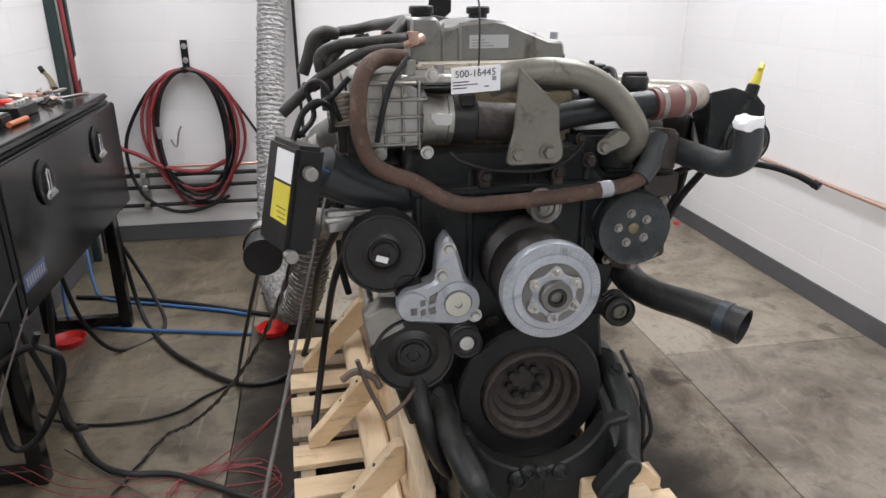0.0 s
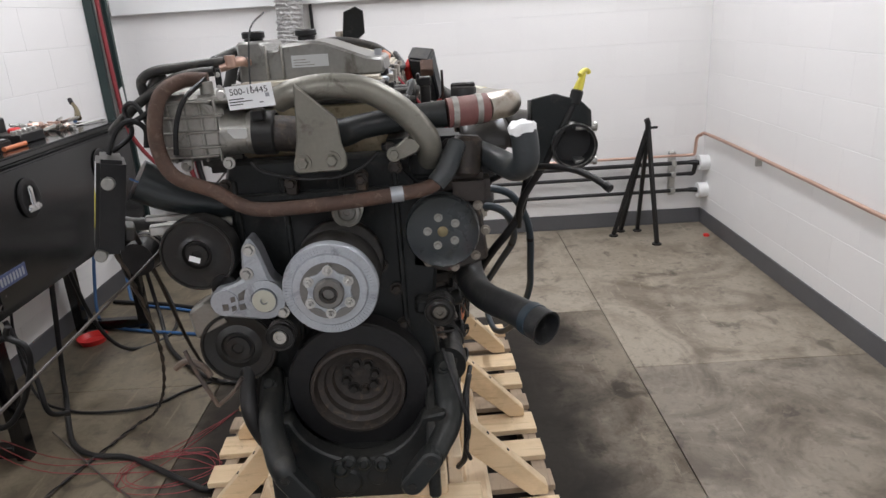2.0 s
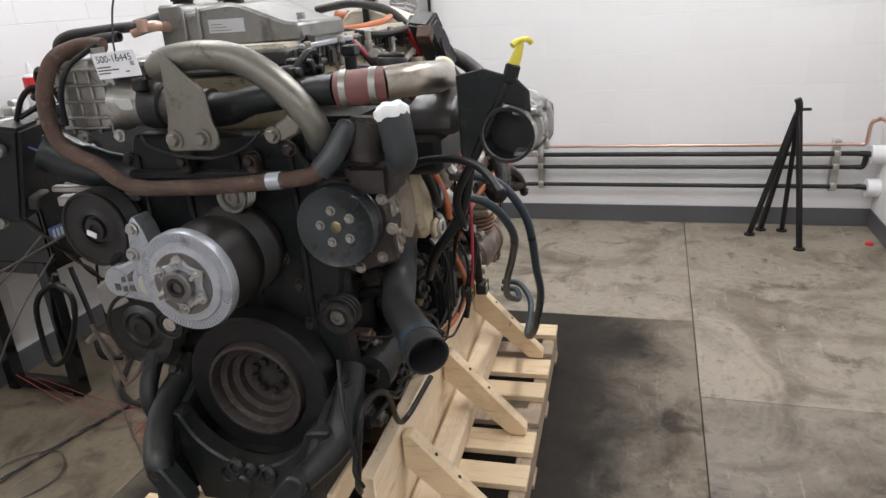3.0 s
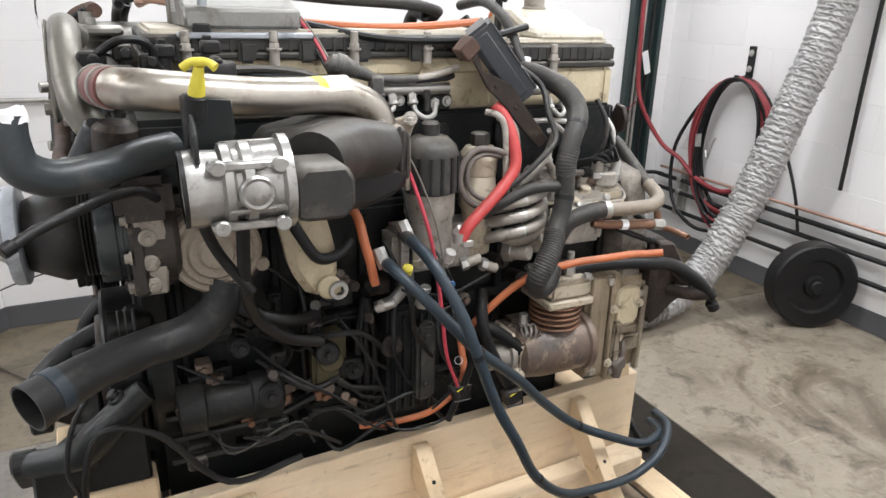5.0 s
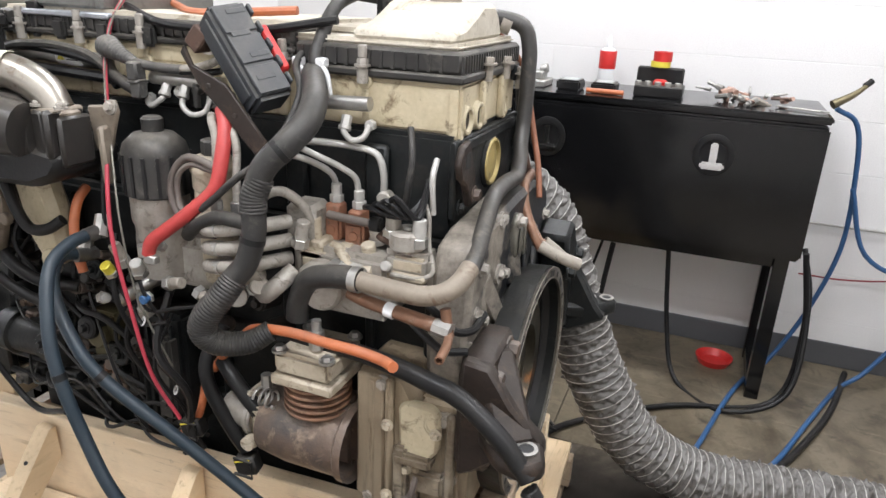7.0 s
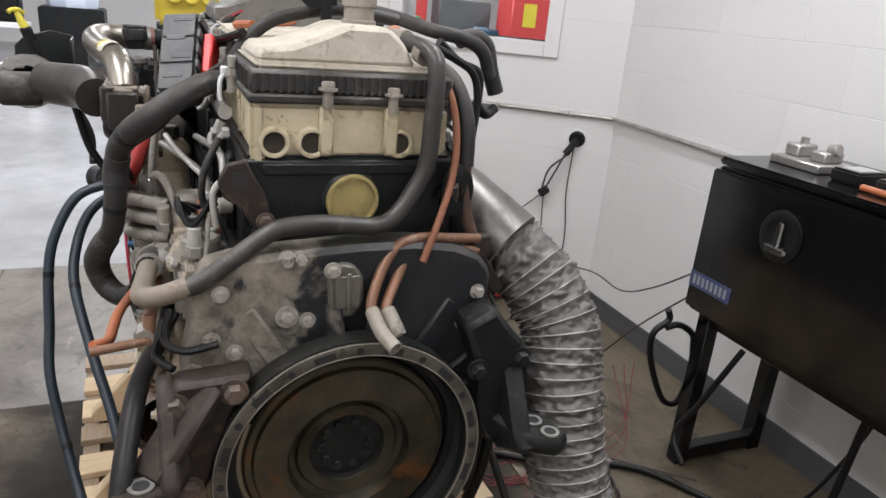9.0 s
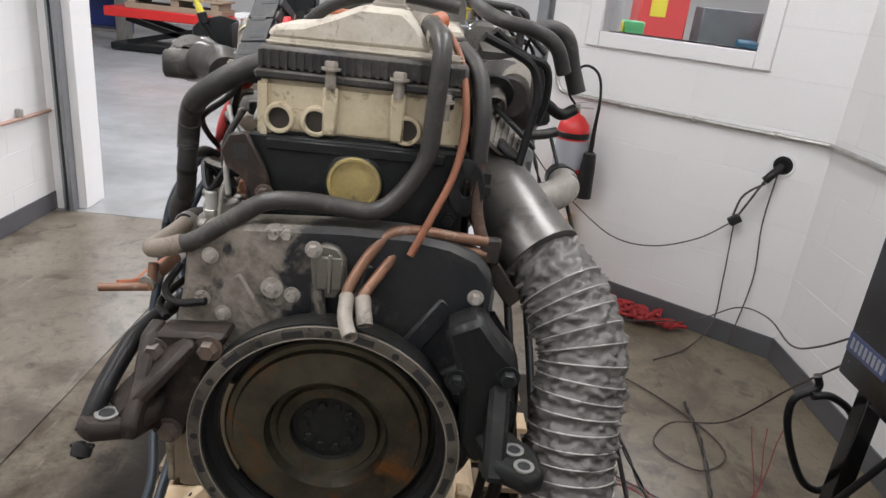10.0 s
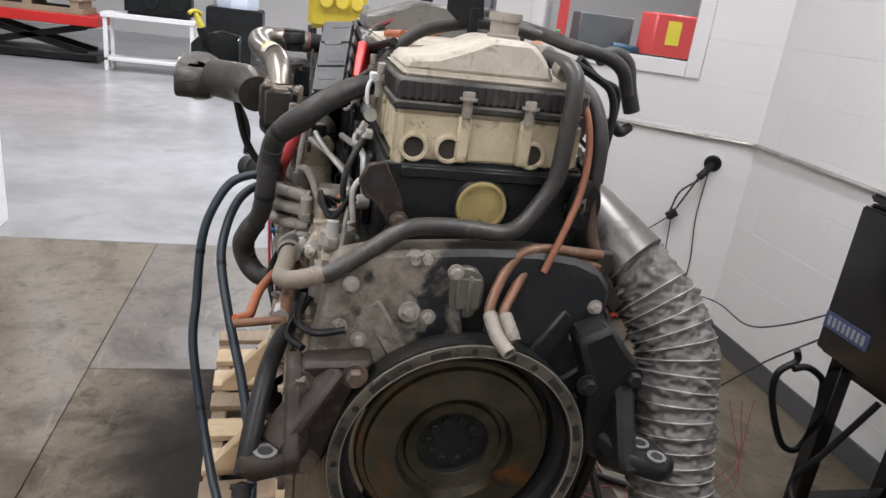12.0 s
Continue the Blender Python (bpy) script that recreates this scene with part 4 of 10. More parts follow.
P("water_pump", join(cyl((0.285, 0.085, 1.0), (0, 1, 0), 0.085, 0.07, 28, 0.01), box(0.24, 0.315, 0.10, 0.24, 0.93, 1.08, 0.02, 2), plate([(0.2, 0.92), (0.29, 0.9), (0.38, 0.93), (0.37, 1.04), (0.34, 1.11), (0.22, 1.1)], "y", 0.075, 0.10, 0.006)), RUSTCAST, "dusty cast water pump housing")
P("case_flange", join(plate([(0.082, 0.925), (0.082, 1.115), (0.125, 1.115), (0.135, 1.02), (0.128, 0.925)], "x", 0.352, 0.366, 0.004), *[cyl((0.352, 0.104, z_), (1, 0, 0), 0.015, 0.022, 16, 0.003) for z_ in (0.945, 0.985, 1.03, 1.09)]), ALU_DUSTY, "dusty aluminium case flange")
for z_ in (0.945, 0.985, 1.03, 1.09):
    P("flange_bolt", hexbolt((0.374, 0.104, z_), (1, 0, 0), 0.0065, 0.008), ALU_DUSTY)
P("round_cover", join(lathe([(0.080, -0.03), (0.080, 0.0), (0.074, 0.006), (0.066, 0.004), (0.061, 0.009), (0.051, 0.007), (0.046, 0.013), (0.032, 0.011), (0.027, 0.017), (0, 0.017)], (0.345, 0.213, 0.985), (1, 0, 0), 48), plate([(0.138, 0.965), (0.165, 0.93), (0.225, 0.862), (0.25, 0.865), (0.288, 0.96)], "x", 0.318, 0.343, 0.006), cyl((0.335, 0.292, 0.948), (1, 0, 0), 0.013, 0.014, 14, 0.002)), TAN, "cream-brown ribbed round cover")
bolts([(0.35, 0.075, 0.94), (0.375, 0.075, 1.0), (0.36, 0.075, 1.06), (0.3, 0.075, 0.915), (0.24, 0.075, 0.93), (0.33, 0.075, 1.1)], (0, -1, 0), 0.008, 0.01, ALU_DUSTY)

# front: pipes and hoses
P("coolant_pipe", tube([(-0.20, 0.07, 1.372), (-0.25, 0.06, 1.374), (-0.286, 0.022, 1.352), (-0.300, -0.005, 1.295), (-0.297, -0.015, 1.235), (-0.270, -0.022, 1.185), (-0.195, -0.024, 1.152), (-0.15, -0.026, 1.122), (-0.10, -0.026, 1.106), (0.0, -0.024, 1.107), (0.10, -0.020, 1.112), (0.20, -0.005, 1.118), (0.255, 0.008, 1.125), (0.285, 0.016, 1.145)], 0.0155, 14, 5), RUST, "rust-brown steel coolant pipe across the front")
P("pipe_label", tube([(0.172, -0.0085, 1.1165), (0.198, -0.005, 1.118)], 0.0172, 18, 1, False), ALU_BRIGHT, "pale metal band")
P("pipe_elbow", tube([(0.268, 0.012, 1.13), (0.292, 0.026, 1.155), (0.306, 0.04, 1.182), (0.318, 0.05, 1.203)], [0.021, 0.0225, 0.0225, 0.021], 18, 5), GREYHOSE, "grey rubber elbow on the coolant pipe")
P("elbow_top", lathe([(0.021, -0.004), (0.0215, 0.004), (0.017, 0.011), (0.008, 0.014), (0, 0.0145)], (0.318, 0.05, 1.203), (0.45, 0.35, 0.82), 20), GREYHOSE)
P("upper_hose", tube([(0.345, 0.16, 1.172), (0.375, 0.118, 1.170), (0.410, 0.062, 1.161), (0.438, -0.005, 1.157), (0.455, -0.045, 1.178), (0.455, -0.056, 1.215), (0.450, -0.056, 1.25)], 0.0275, 22, 6), GREYHOSE, "grey upper coolant hose bent upwards")
tape = lathe([(0.0288, -0.008), (0.029, 0.004), (0.024, 0.011), (0.012, 0.009), (0, 0.006)], (0.449, -0.056, 1.25), (-0.1, 0, 1), 26)
for v in tape.verts:
    v.co += Vector((noise.noise(v.co * 70), noise.noise(v.co * 75 + Vector((3, 0, 0))), 1.6 * noise.noise(v.co * 60 + Vector((0, 7, 0))))) * 0.004
P("taped_end", tape, WHITE, "crumpled white tape over the hose end")
P("thermostat_housing", join(cyl((0.335, 0.07, 1.13), (0.1, 0.1, 1), 0.034, 0.09, 20, 0.01), box(0.29, 0.39, 0.06, 0.15, 1.06, 1.135, 0.015, 2)), RUSTCAST)
P("lower_hose", tube([(0.33, 0.23, 0.925), (0.333, 0.205, 0.868), (0.346, 0.155, 0.835), (0.372, 0.077, 0.831), (0.421, 0.001, 0.833), (0.455, -0.046, 0.829), (0.488, -0.092, 0.822)], [0.036, 0.037, 0.036, 0.034, 0.034, 0.036, 0.040], 24, 6, hollow=0.004), SMOOTHRUBBER, "black lower radiator pipe with an open end")
P("blue_band", lathe([(0.0365, -0.011), (0.0392, -0.010), (0.0392, 0.010), (0.0365, 0.011)], (0.462, -0.056, 0.828), (0.58, -0.81, -0.1), 24), NAVY, "blue tape band")
P("front_hose", tube([(0.385, 0.125, 1.10), (0.44, 0.10, 1.128), (0.51, 0.062, 1.142), (0.565, 0.02, 1.141), (0.598, -0.022, 1.132), (0.622, -0.055, 1.118)], 0.0075, 10, 6), RUBBER, "thin black hose with a plugged end")
P("hose_plug", cyl((0.618, -0.05, 1.121), (0.5, -0.75, -0.35), 0.0095, 0.018, 10, 0.002), RUBBER)
P("valve_body", join(box(0.15, 0.33, 0.10, 0.24, 1.10, 1.215, 0.012, 2), cyl((0.25, 0.09, 1.14), (0, 0, 1), 0.04, 0.05, 24, 0.004), box(0.22, 0.285, 0.075, 0.11, 1.125, 1.15, 0.006)), IRON, "black cast gas valve body")
for x_ in (0.17, 0.235, 0.30):
    P("valve_bolt", hexbolt((x_, 0.099, 1.20), (0, -1, 0), 0.008, 0.008), RUSTCAST)
P("egr_pipe", tube([(-0.05, 0.03, 1.325), (-0.01, 0.015, 1.341), (0.06, 0.015, 1.348), (0.13, 0.018, 1.338), (0.19, 0.018, 1.305), (0.235, 0.022, 1.26), (0.258, 0.03, 1.222), (0.258, 0.055, 1.185), (0.25, 0.09, 1.16)], 0.0265, 18, 6), OLIVE, "thick grey-brown gas pipe curving over the front")
P("pipe_shield", plate([(-0.004, 1.362), (0.035, 1.325), (0.076, 1.288), (0.080, 1.235), (0.088, 1.21), (0.088, 1.188), (0.076, 1.178), (-0.016, 1.176), (-0.025, 1.184), (-0.02, 1.21), (-0.012, 1.24), (-0.008, 1.29)], "y", -0.022, -0.012, 0.003), OLIVE, "olive-grey folded sheet bracket with two bolts")
bolts([(-0.003, -0.024, 1.2), (0.058, -0.024, 1.202)], (0, -1, 0), 0.0125, 0.012, OLIVE)
P("gas_tube", tube([(0.0, 0.065, 1.24), (0.04, 0.065, 1.24), (0.08, 0.063, 1.245), (0.117, 0.06, 1.255), (0.2, 0.06, 1.266), (0.30, 0.062, 1.272)], [0.034, 0.034, 0.031, 0.027, 0.027, 0.029], 18, 5), IRON_GREEN, "dark gas tube leading to the red clamped sleeve")
P("silicone_sleeve", tube([(0.302, 0.062, 1.272), (0.345, 0.07, 1.274), (0.388, 0.085, 1.276)], 0.032, 20, 5), SLEEVE, "dark red silicone sleeve")
for q in ((0.318, 0.064, 1.273), (0.37, 0.078, 1.275)):
    P("hose_clamp", tube([(q[0] - 0.006, q[1] - 0.001, q[2]), (q[0] + 0.006, q[1] + 0.001, q[2])], 0.0335, 20, 1, False), ALU)
P("intake_pipe", tube([(0.385, 0.085, 1.276), (0.43, 0.12, 1.278), (0.445, 0.19, 1.272), (0.43, 0.29, 1.262), (0.40, 0.40, 1.256), (0.385, 0.45, 1.250), (0.375, 0.495, 1.225), (0.372, 0.515, 1.19)], 0.031, 20, 6), STAINLESS, "bare stainless intake pipe along the side")
WL = Matrix.Translation((0.396, 0.41, 1.2562)) @ Matrix.Rotation(0.25, 4, "Z") @ Matrix.Translation((-0.396, -0.41, -1.2562))
LABEL_OLD = mat("aged_white_label", (0.66, 0.64, 0.55), 0.5, 0, (0.58, 0.54, 0.40), 30.0, 0.4, 0.02)
wl = P("warning_label", moved(plate([(0.396 + 0.0322 * math.sin(a), 1.2562 + 0.0322 * math.cos(a)) for a in [i * 0.16 - 0.35 for i in range(11)]] + [(0.396 + 0.031 * math.sin(a), 1.2562 + 0.031 * math.cos(a)) for a in [1.25 - i * 0.16 for i in range(11)]], "y", 0.372, 0.445), WL), LABEL_OLD, "white and yellow warning label")
P("label_square", moved(plate([(0.396 + 0.0328 * math.sin(a), 1.2562 + 0.0328 * math.cos(a)) for a in [i * 0.16 + 0.1 for i in range(7)]] + [(0.396 + 0.0315 * math.sin(a), 1.2562 + 0.0315 * math.cos(a)) for a in [1.06 - i * 0.16 for i in range(7)]], "y", 0.377, 0.398), WL), YELLOW, "", wl)
P("sensor_cable", tube([(-0.125, 0.03, 1.197), (-0.10, 0.02, 1.178), (-0.043, 0.015, 1.162), (0.01, 0.012, 1.157), (0.062, 0.012, 1.158), (0.115, 0.02, 1.175), (0.15, 0.03, 1.203)], 0.0038, 8, 5), RUBBER, "thin black sensor cable")
for x_ in (-0.049, 0.105):
    P("case_tab", join(box(x_ - 0.013, x_ + 0.013, 0.045, 0.075, 1.115, 1.155, 0.004), hexbolt((x_, 0.044, 1.142), (0, -1, 0), 0.010, 0.010)), RUSTCAST)
P("pipe_foot", plate([(0.175, 1.205), (0.215, 1.235), (0.25, 1.225), (0.235, 1.20), (0.20, 1.185)], "y", 0.012, 0.03, 0.004), OLIVE, "bracket ear on the gas pipe")
bolts([(0.185, 0.01, 1.2)], (0, -1, 0), 0.011, 0.011, OLIVE)
oilcap = P("oil_cap", lathe([(0.024, -0.02), (0.026, 0.0), (0.031, 0.004), (0.031, 0.026), (0.028, 0.031), (0, 0.031)], (0.345, 0.24, 1.278), (0.05, 0, 1), 28), PLASTIC, "black oil filler cap")
P("cap_grip", box(0.316, 0.374, 0.233, 0.247, 1.305, 1.318, 0.004), PLASTIC, "", oilcap)
for x_, y_, z_, s_ in ((0.20, 0.17, 1.305, 1.0), (0.255, 0.24, 1.315, 0.9), (0.16, 0.24, 1.34, 0.7)):
    P("injector_plug", join(box(x_ - 0.016 * s_, x_ + 0.016 * s_, y_ - 0.012, y_ + 0.02, z_, z_ + 0.022, 0.003), cyl((x_, y_, z_ - 0.05), (0, 0, 1), 0.014 * s_, 0.052, 14, 0.002), box(x_ - 0.022 * s_, x_ - 0.012 * s_, y_ - 0.006, y_ + 0.01, z_ + 0.004, z_ + 0.03, 0.002)), PLASTIC, "black injector connector")
# exhaust gas cooler on the front
cooler = P("gas_cooler", plate([(-0.305, 1.205), (-0.312, 1.33), (-0.30, 1.347), (-0.215, 1.347), (-0.175, 1.325), (-0.165, 1.30), (-0.165, 1.235), (-0.185, 1.207)], "y", 0.03, 0.19, 0.014), ALU, "ribbed cast aluminium gas cooler housing")
for z in (1.214, 1.234, 1.266, 1.298, 1.328):
    P("cooler_rib", box(-0.302, -0.168 if 1.23 < z < 1.31 else -0.188, 0.021, 0.034, z, z + 0.006, 0.002), ALU, "", cooler)
for x in (-0.285, -0.252, -0.218, -0.187):
    P("cooler_rib", box(x, x + 0.006, 0.024, 0.034, 1.205, 1.335, 0.002), ALU, "", cooler)
P("cooler_neck", lathe([(0.056, 0), (0.050, 0.012), (0.046, 0.024), (0.044, 0.05), (0.046, 0.052), (0.046, 0.066), (0.043, 0.068)], (-0.178, 0.07, 1.258), (1, 0, -0.05), 32), ALU, "grey tapered cooler neck")
P("neck_label", moved(box(-0.02, 0.02, -0.001, 0.001, -0.011, 0.011), pose(-0.142, 0.0235, 1.262, 12, 3, 0)), plain("faded_label", (0.5, 0.5, 0.48), 0.6))
P("cooler_clamp", join(lathe([(0.042, 0), (0.048, 0.003), (0.048, 0.046), (0.042, 0.05)], (-0.118, 0.07, 1.255), (1, 0, -0.05), 30), box(-0.108, -0.078, 0.012, 0.034, 1.285, 1.312, 0.005)), PLASTIC, "black band clamp")
P("cooler_tube", tube([(-0.075, 0.068, 1.252), (-0.03, 0.066, 1.247), (0.03, 0.065, 1.243)], 0.039, 24, 3), RUSTCAST, "brown stained gas tube")
P("cooler_top", join(box(-0.22, -0.10, 0.03, 0.12, 1.325, 1.345, 0.006), cyl((-0.2, 0.05, 1.34), (0, 0, 1), 0.014, 0.03, 14), cyl((-0.14, 0.06, 1.34), (0, 0, 1), 0.01, 0.02, 12)), ALU)
bolts([(-0.16, 0.02, 1.345), (-0.17, 0.025, 1.2), (-0.26, 0.025, 1.2), (-0.11, 0.03, 1.33)], (0, -1, 0), 0.009, 0.01)
# reservoir on top
tank = P("coolant_tank", plate([(-0.174, 1.342), (-0.172, 1.44), (-0.115, 1.44), (-0.108, 1.418), (-0.082, 1.42), (-0.07, 1.428), (0.004, 1.434), (0.03, 1.43), (0.128, 1.392), (0.162, 1.388), (0.166, 1.352)], "y", 0.215, 0.43, 0.006), TANKMET, "grey cast reservoir across the engine top")
P("tank_cap", lathe([(0.022, 0), (0.022, 0.008), (0.0265, 0.010), (0.0265, 0.022), (0.024, 0.025), (0, 0.025)], (-0.142, 0.27, 1.437), (0, 0, 1), 24), PLASTIC, "black cap", tank)
P("tank_cap", lathe([(0.02, 0), (0.02, 0.008), (0.0255, 0.010), (0.0255, 0.021), (0.023, 0.024), (0, 0.024)], (-0.018, 0.27, 1.436), (0, 0, 1), 24), PLASTIC, "black cap", tank)
P("tank_label", box(-0.048, 0.037, 0.2125, 0.2145, 1.377, 1.404), plain("plate_silver", (0.52, 0.53, 0.53), 0.4, 0.5), "pale maker's plate", tank)
for k in range(3):
    P("plate_line", box(-0.043, 0.005 - 0.01 * k, 0.2115, 0.2126, 1.381 + k * 0.006, 1.3825 + k * 0.006), OLIVE, "", tank)
P("tank_flange", join(box(-0.185, 0.175, 0.2, 0.45, 1.334, 1.346, 0.003), cyl((0.15, 0.25, 1.392), (0, 0, 1), 0.009, 0.014, 10)), ALU_BRIGHT, "", tank)
for x in (-0.108, -0.072):
    P("tank_rib", box(x, x + 0.006, 0.208, 0.217, 1.35, 1.43, 0.002), ALU, "", tank)
# hoses at the top corner
P("breather_hose", tube([(-0.20, 0.12, 1.386), (-0.26, 0.12, 1.382), (-0.30, 0.115, 1.37), (-0.37, 0.11, 1.33), (-0.41, 0.10, 1.297), (-0.44, 0.10, 1.27)], 0.0108, 12, 5, hollow=0.003), RUBBER_DUSTY, "black hose with an open end")
P("breather_hose", tube([(-0.15, 0.2, 1.40), (-0.2, 0.16, 1.402), (-0.27, 0.13, 1.398), (-0.33, 0.12, 1.393), (-0.362, 0.12, 1.375), (-0.362, 0.12, 1.345)], 0.0108, 12, 5), RUBBER_DUSTY)
P("breather_hose", tube([(-0.32, 0.14, 1.388), (-0.345, 0.13, 1.36), (-0.352, 0.12, 1.31), (-0.350, 0.12, 1.272)], [0.0108, 0.0108, 0.013, 0.0135], 12, 5, hollow=0.004), RUBBER_DUSTY)
P("copper_joint", join(tube([(-0.2, 0.16, 1.39), (-0.16, 0.18, 1.40), (-0.15, 0.22, 1.395)], 0.011, 12, 4), cyl((-0.175, 0.165, 1.39), (0, 0, 1), 0.012, 0.025, 12)), COPPER)
P("breather_hose", tube([(-0.22, 0.2, 1.40), (-0.17, 0.35, 1.425), (-0.19, 0.6, 1.41), (-0.2, 0.8, 1.40), (-0.24, 0.9, 1.385), (-0.3, 0.93, 1.375), (-0.345, 0.93, 1.35), (-0.37, 0.92, 1.3)], 0.015, 12, 5), RUBBER_DUSTY)
P("black_cable", tube([(-0.20, 0.05, 1.375), (-0.235, 0.005, 1.34), (-0.255, -0.01, 1.29), (-0.268, -0.005, 1.23)], 0.0055, 8, 5), RUBBER)
# controller with the yellow label, and the air inlet hose
P("air_inlet_hose", tube([(-0.375, 0.03, 1.175), (-0.33, 0.05, 1.145), (-0.27, 0.07, 1.118), (-0.21, 0.10, 1.10), (-0.16, 0.14, 1.095)], [0.046, 0.045, 0.041, 0.04, 0.04], 24, 6), GLOSSBLUE, "thick blue-black rubber air hose")
P("chalk_line", tube([(-0.372, -0.012, 1.187), (-0.335, 0.008, 1.160), (-0.30, 0.021, 1.140), (-0.27, 0.031, 1.122)], 0.0022, 6, 5), BLUE_HOSE, "blue chalk line on the hose")
CU = pose(-0.43, 0.0, 1.135, 0, 12, 26)
ctrl = P("control_unit", moved(box(-0.028, 0.028, -0.06, 0.065, -0.10, 0.10, 0.008, 2), CU), PLASTIC, "black control unit with a yellow warning sticker")
P("yellow_sticker", moved(box(-0.0292, -0.0282, -0.05, 0.02, -0.045, 0.025), CU), YELLOW, "", ctrl)
P("white_sticker", moved(box(-0.0292, -0.0282, -0.05, 0.02, 0.03, 0.085), CU), PAPER, "", ctrl)
for i in range(3):
    P("sticker_bar", moved(box(-0.0298, -0.0293, -0.042, -0.01 + 0.004 * i, -0.038 + i * 0.009, -0.0365 + i * 0.009), CU), INK_HOLE, "", ctrl)
for q in ((-0.395, -0.055, 1.19), (-0.44, -0.06, 1.04)):
    P("unit_lug", cyl(q, (0.3, -1, 0), 0.013, 0.02, 14, 0.002), ALU, "", ctrl)
P("connector", moved(box(0.028, 0.05, -0.04, 0.03, -0.075, -0.045, 0.004), CU), PLASTIC_DUSTY, "", ctrl)
PS("support_arm", [beam((-0.37, 0.03, 1.06), (-0.2, 0.08, 1.06), 0.03, 0.02), beam((-0.37, 0.02, 1.09), (-0.25, 0.05, 1.08), 0.02, 0.012)], STEEL)
PS("harness_cable", [tube([(-0.42, 0.02, 1.235), (-0.4, 0.03, 1.28), (-0.37, 0.04, 1.30), (-0.345, 0.05, 1.28), (-0.35, 0.05, 1.24)], 0.006, 8, 6), tube([(-0.41, 0.02, 1.24), (-0.38, 0.06, 1.27), (-0.39, 0.07, 1.32), (-0.36, 0.06, 1.33), (-0.33, 0.06, 1.26)], 0.0055, 8, 6), tube([(-0.38, 0.04, 1.29), (-0.34, 0.06, 1.31), (-0.31, 0.06, 1.34)], 0.006, 8, 4)], RUBBER, "tangled black harness")
P("flex_coupling", tube([(-0.33, 0.08, 1.31), (-0.325, 0.08, 1.25)], 0.02, 16, 2, True, 0.004, 0.008), ALU_DUSTY)
P("stub_pipe", tube([(-0.40, 0.2, 1.03), (-0.46, 0.18, 1.035), (-0.50, 0.17, 1.045)], 0.016, 14, 4, hollow=0.004), RUBBER_DUSTY)
# front mount
arc = [(0.055 + 0.158 * math.cos(a), 0.665 + 0.158 * math.sin(a)) for a in [math.radians(196 + 8 * i) for i in range(19)]]
cradle = P("front_mount", plate([(-0.150, 0.62), (-0.138, 0.56), (-0.105, 0.50), (-0.08, 0.40), (0.19, 0.40), (0.215, 0.47), (0.245, 0.54), (0.260, 0.62)][::-1] + arc, "y", -0.078, -0.03, 0.005), IRON, "dark green-black cast front mounting cradle")
for x0, x1 in ((-0.135, -0.108), (0.212, 0.238)):
    P("side_web", plate([(0.06, 0.665), (-0.07, 0.605), (-0.15, 0.545), (-0.155, 0.45), (-0.08, 0.40), (0.06, 0.42)], "x", x0, x1, 0.006), IRON, "", cradle)
for line, rr, bolt_at, hole_a, hole_b in (([(-0.160, 0.07, 0.668), (-0.154, 0.025, 0.646), (-0.146, -0.035, 0.630), (-0.134, -0.092, 0.604), (-0.110, -0.145, 0.560), (-0.097, -0.160, 0.535)], [0.026, 0.030, 0.029, 0.029, 0.031, 0.028], (-0.154, 0.012, 0.664), (-0.098, 0.536), (-0.056, 0.474)), ([(0.258, 0.07, 0.685), (0.261, 0.035, 0.66), (0.268, -0.02, 0.615), (0.262, -0.06, 0.580), (0.240, -0.115, 0.562), (0.224, -0.15, 0.555)], [0.026, 0.030, 0.033, 0.031, 0.027, 0.027], (0.260, 0.02, 0.678), (0.222, 0.560), (0.177, 0.501))):
    arm = P("mount_arm", tube(line, rr, 16, 6), IRON_GREEN, "cast strut from the block to the front foot", cradle)
    P("arm_boss", join(cyl(bolt_at, (0, -0.62, 0.78), 0.017, 0.012, 18, 0.003), cyl((bolt_at[0], bolt_at[1] - 0.006, bolt_at[2] + 0.008), (0, -0.62, 0.78), 0.0115, 0.012, 14, 0.002)), IRON_GREEN, "", cradle)
    dx, dz = hole_b[0] - hole_a[0], hole_b[1] - hole_a[1]
    base = math.atan2(dz, dx)
    capsule = [(hole_a[0] + 0.0245 * math.cos(base + math.pi / 2 + k * math.pi / 8), hole_a[1] + 0.0245 * math.sin(base + math.pi / 2 + k * math.pi / 8)) for k in range(9)]
    capsule += [(hole_b[0] + 0.0245 * math.cos(base - math.pi / 2 + k * math.pi / 8), hole_b[1] + 0.0245 * math.sin(base - math.pi / 2 + k * math.pi / 8)) for k in range(9)]
    pad = P("foot_pad", plate(capsule, "y", -0.180, -0.135, 0.005), IRON_GREEN, "", cradle)
    for hx_, hz_ in (hole_a, hole_b):
        P("pad_hole", lathe([(0.011, 0.0), (0.0105, 0.0022), (0.0075, 0.0022), (0.007, 0.0012), (0, 0.0012)], (hx_, -0.1795, hz_), (0, -1, 0), 18), PULLEY, "", pad)
for x, z, r in ((0.008, 0.488, 0.024), (0.028, 0.505, 0.019), (0.062, 0.500, 0.017), (0.104, 0.496, 0.020)):
    P("cradle_lump", lathe([(r, 0), (r * 0.95, 0.008), (r * 0.6, 0.014), (r * 0.45, 0.008), (0, 0.008)], (x, -0.078, z), (0, -1, 0.2), 20), IRON_GREEN, "", cradle)
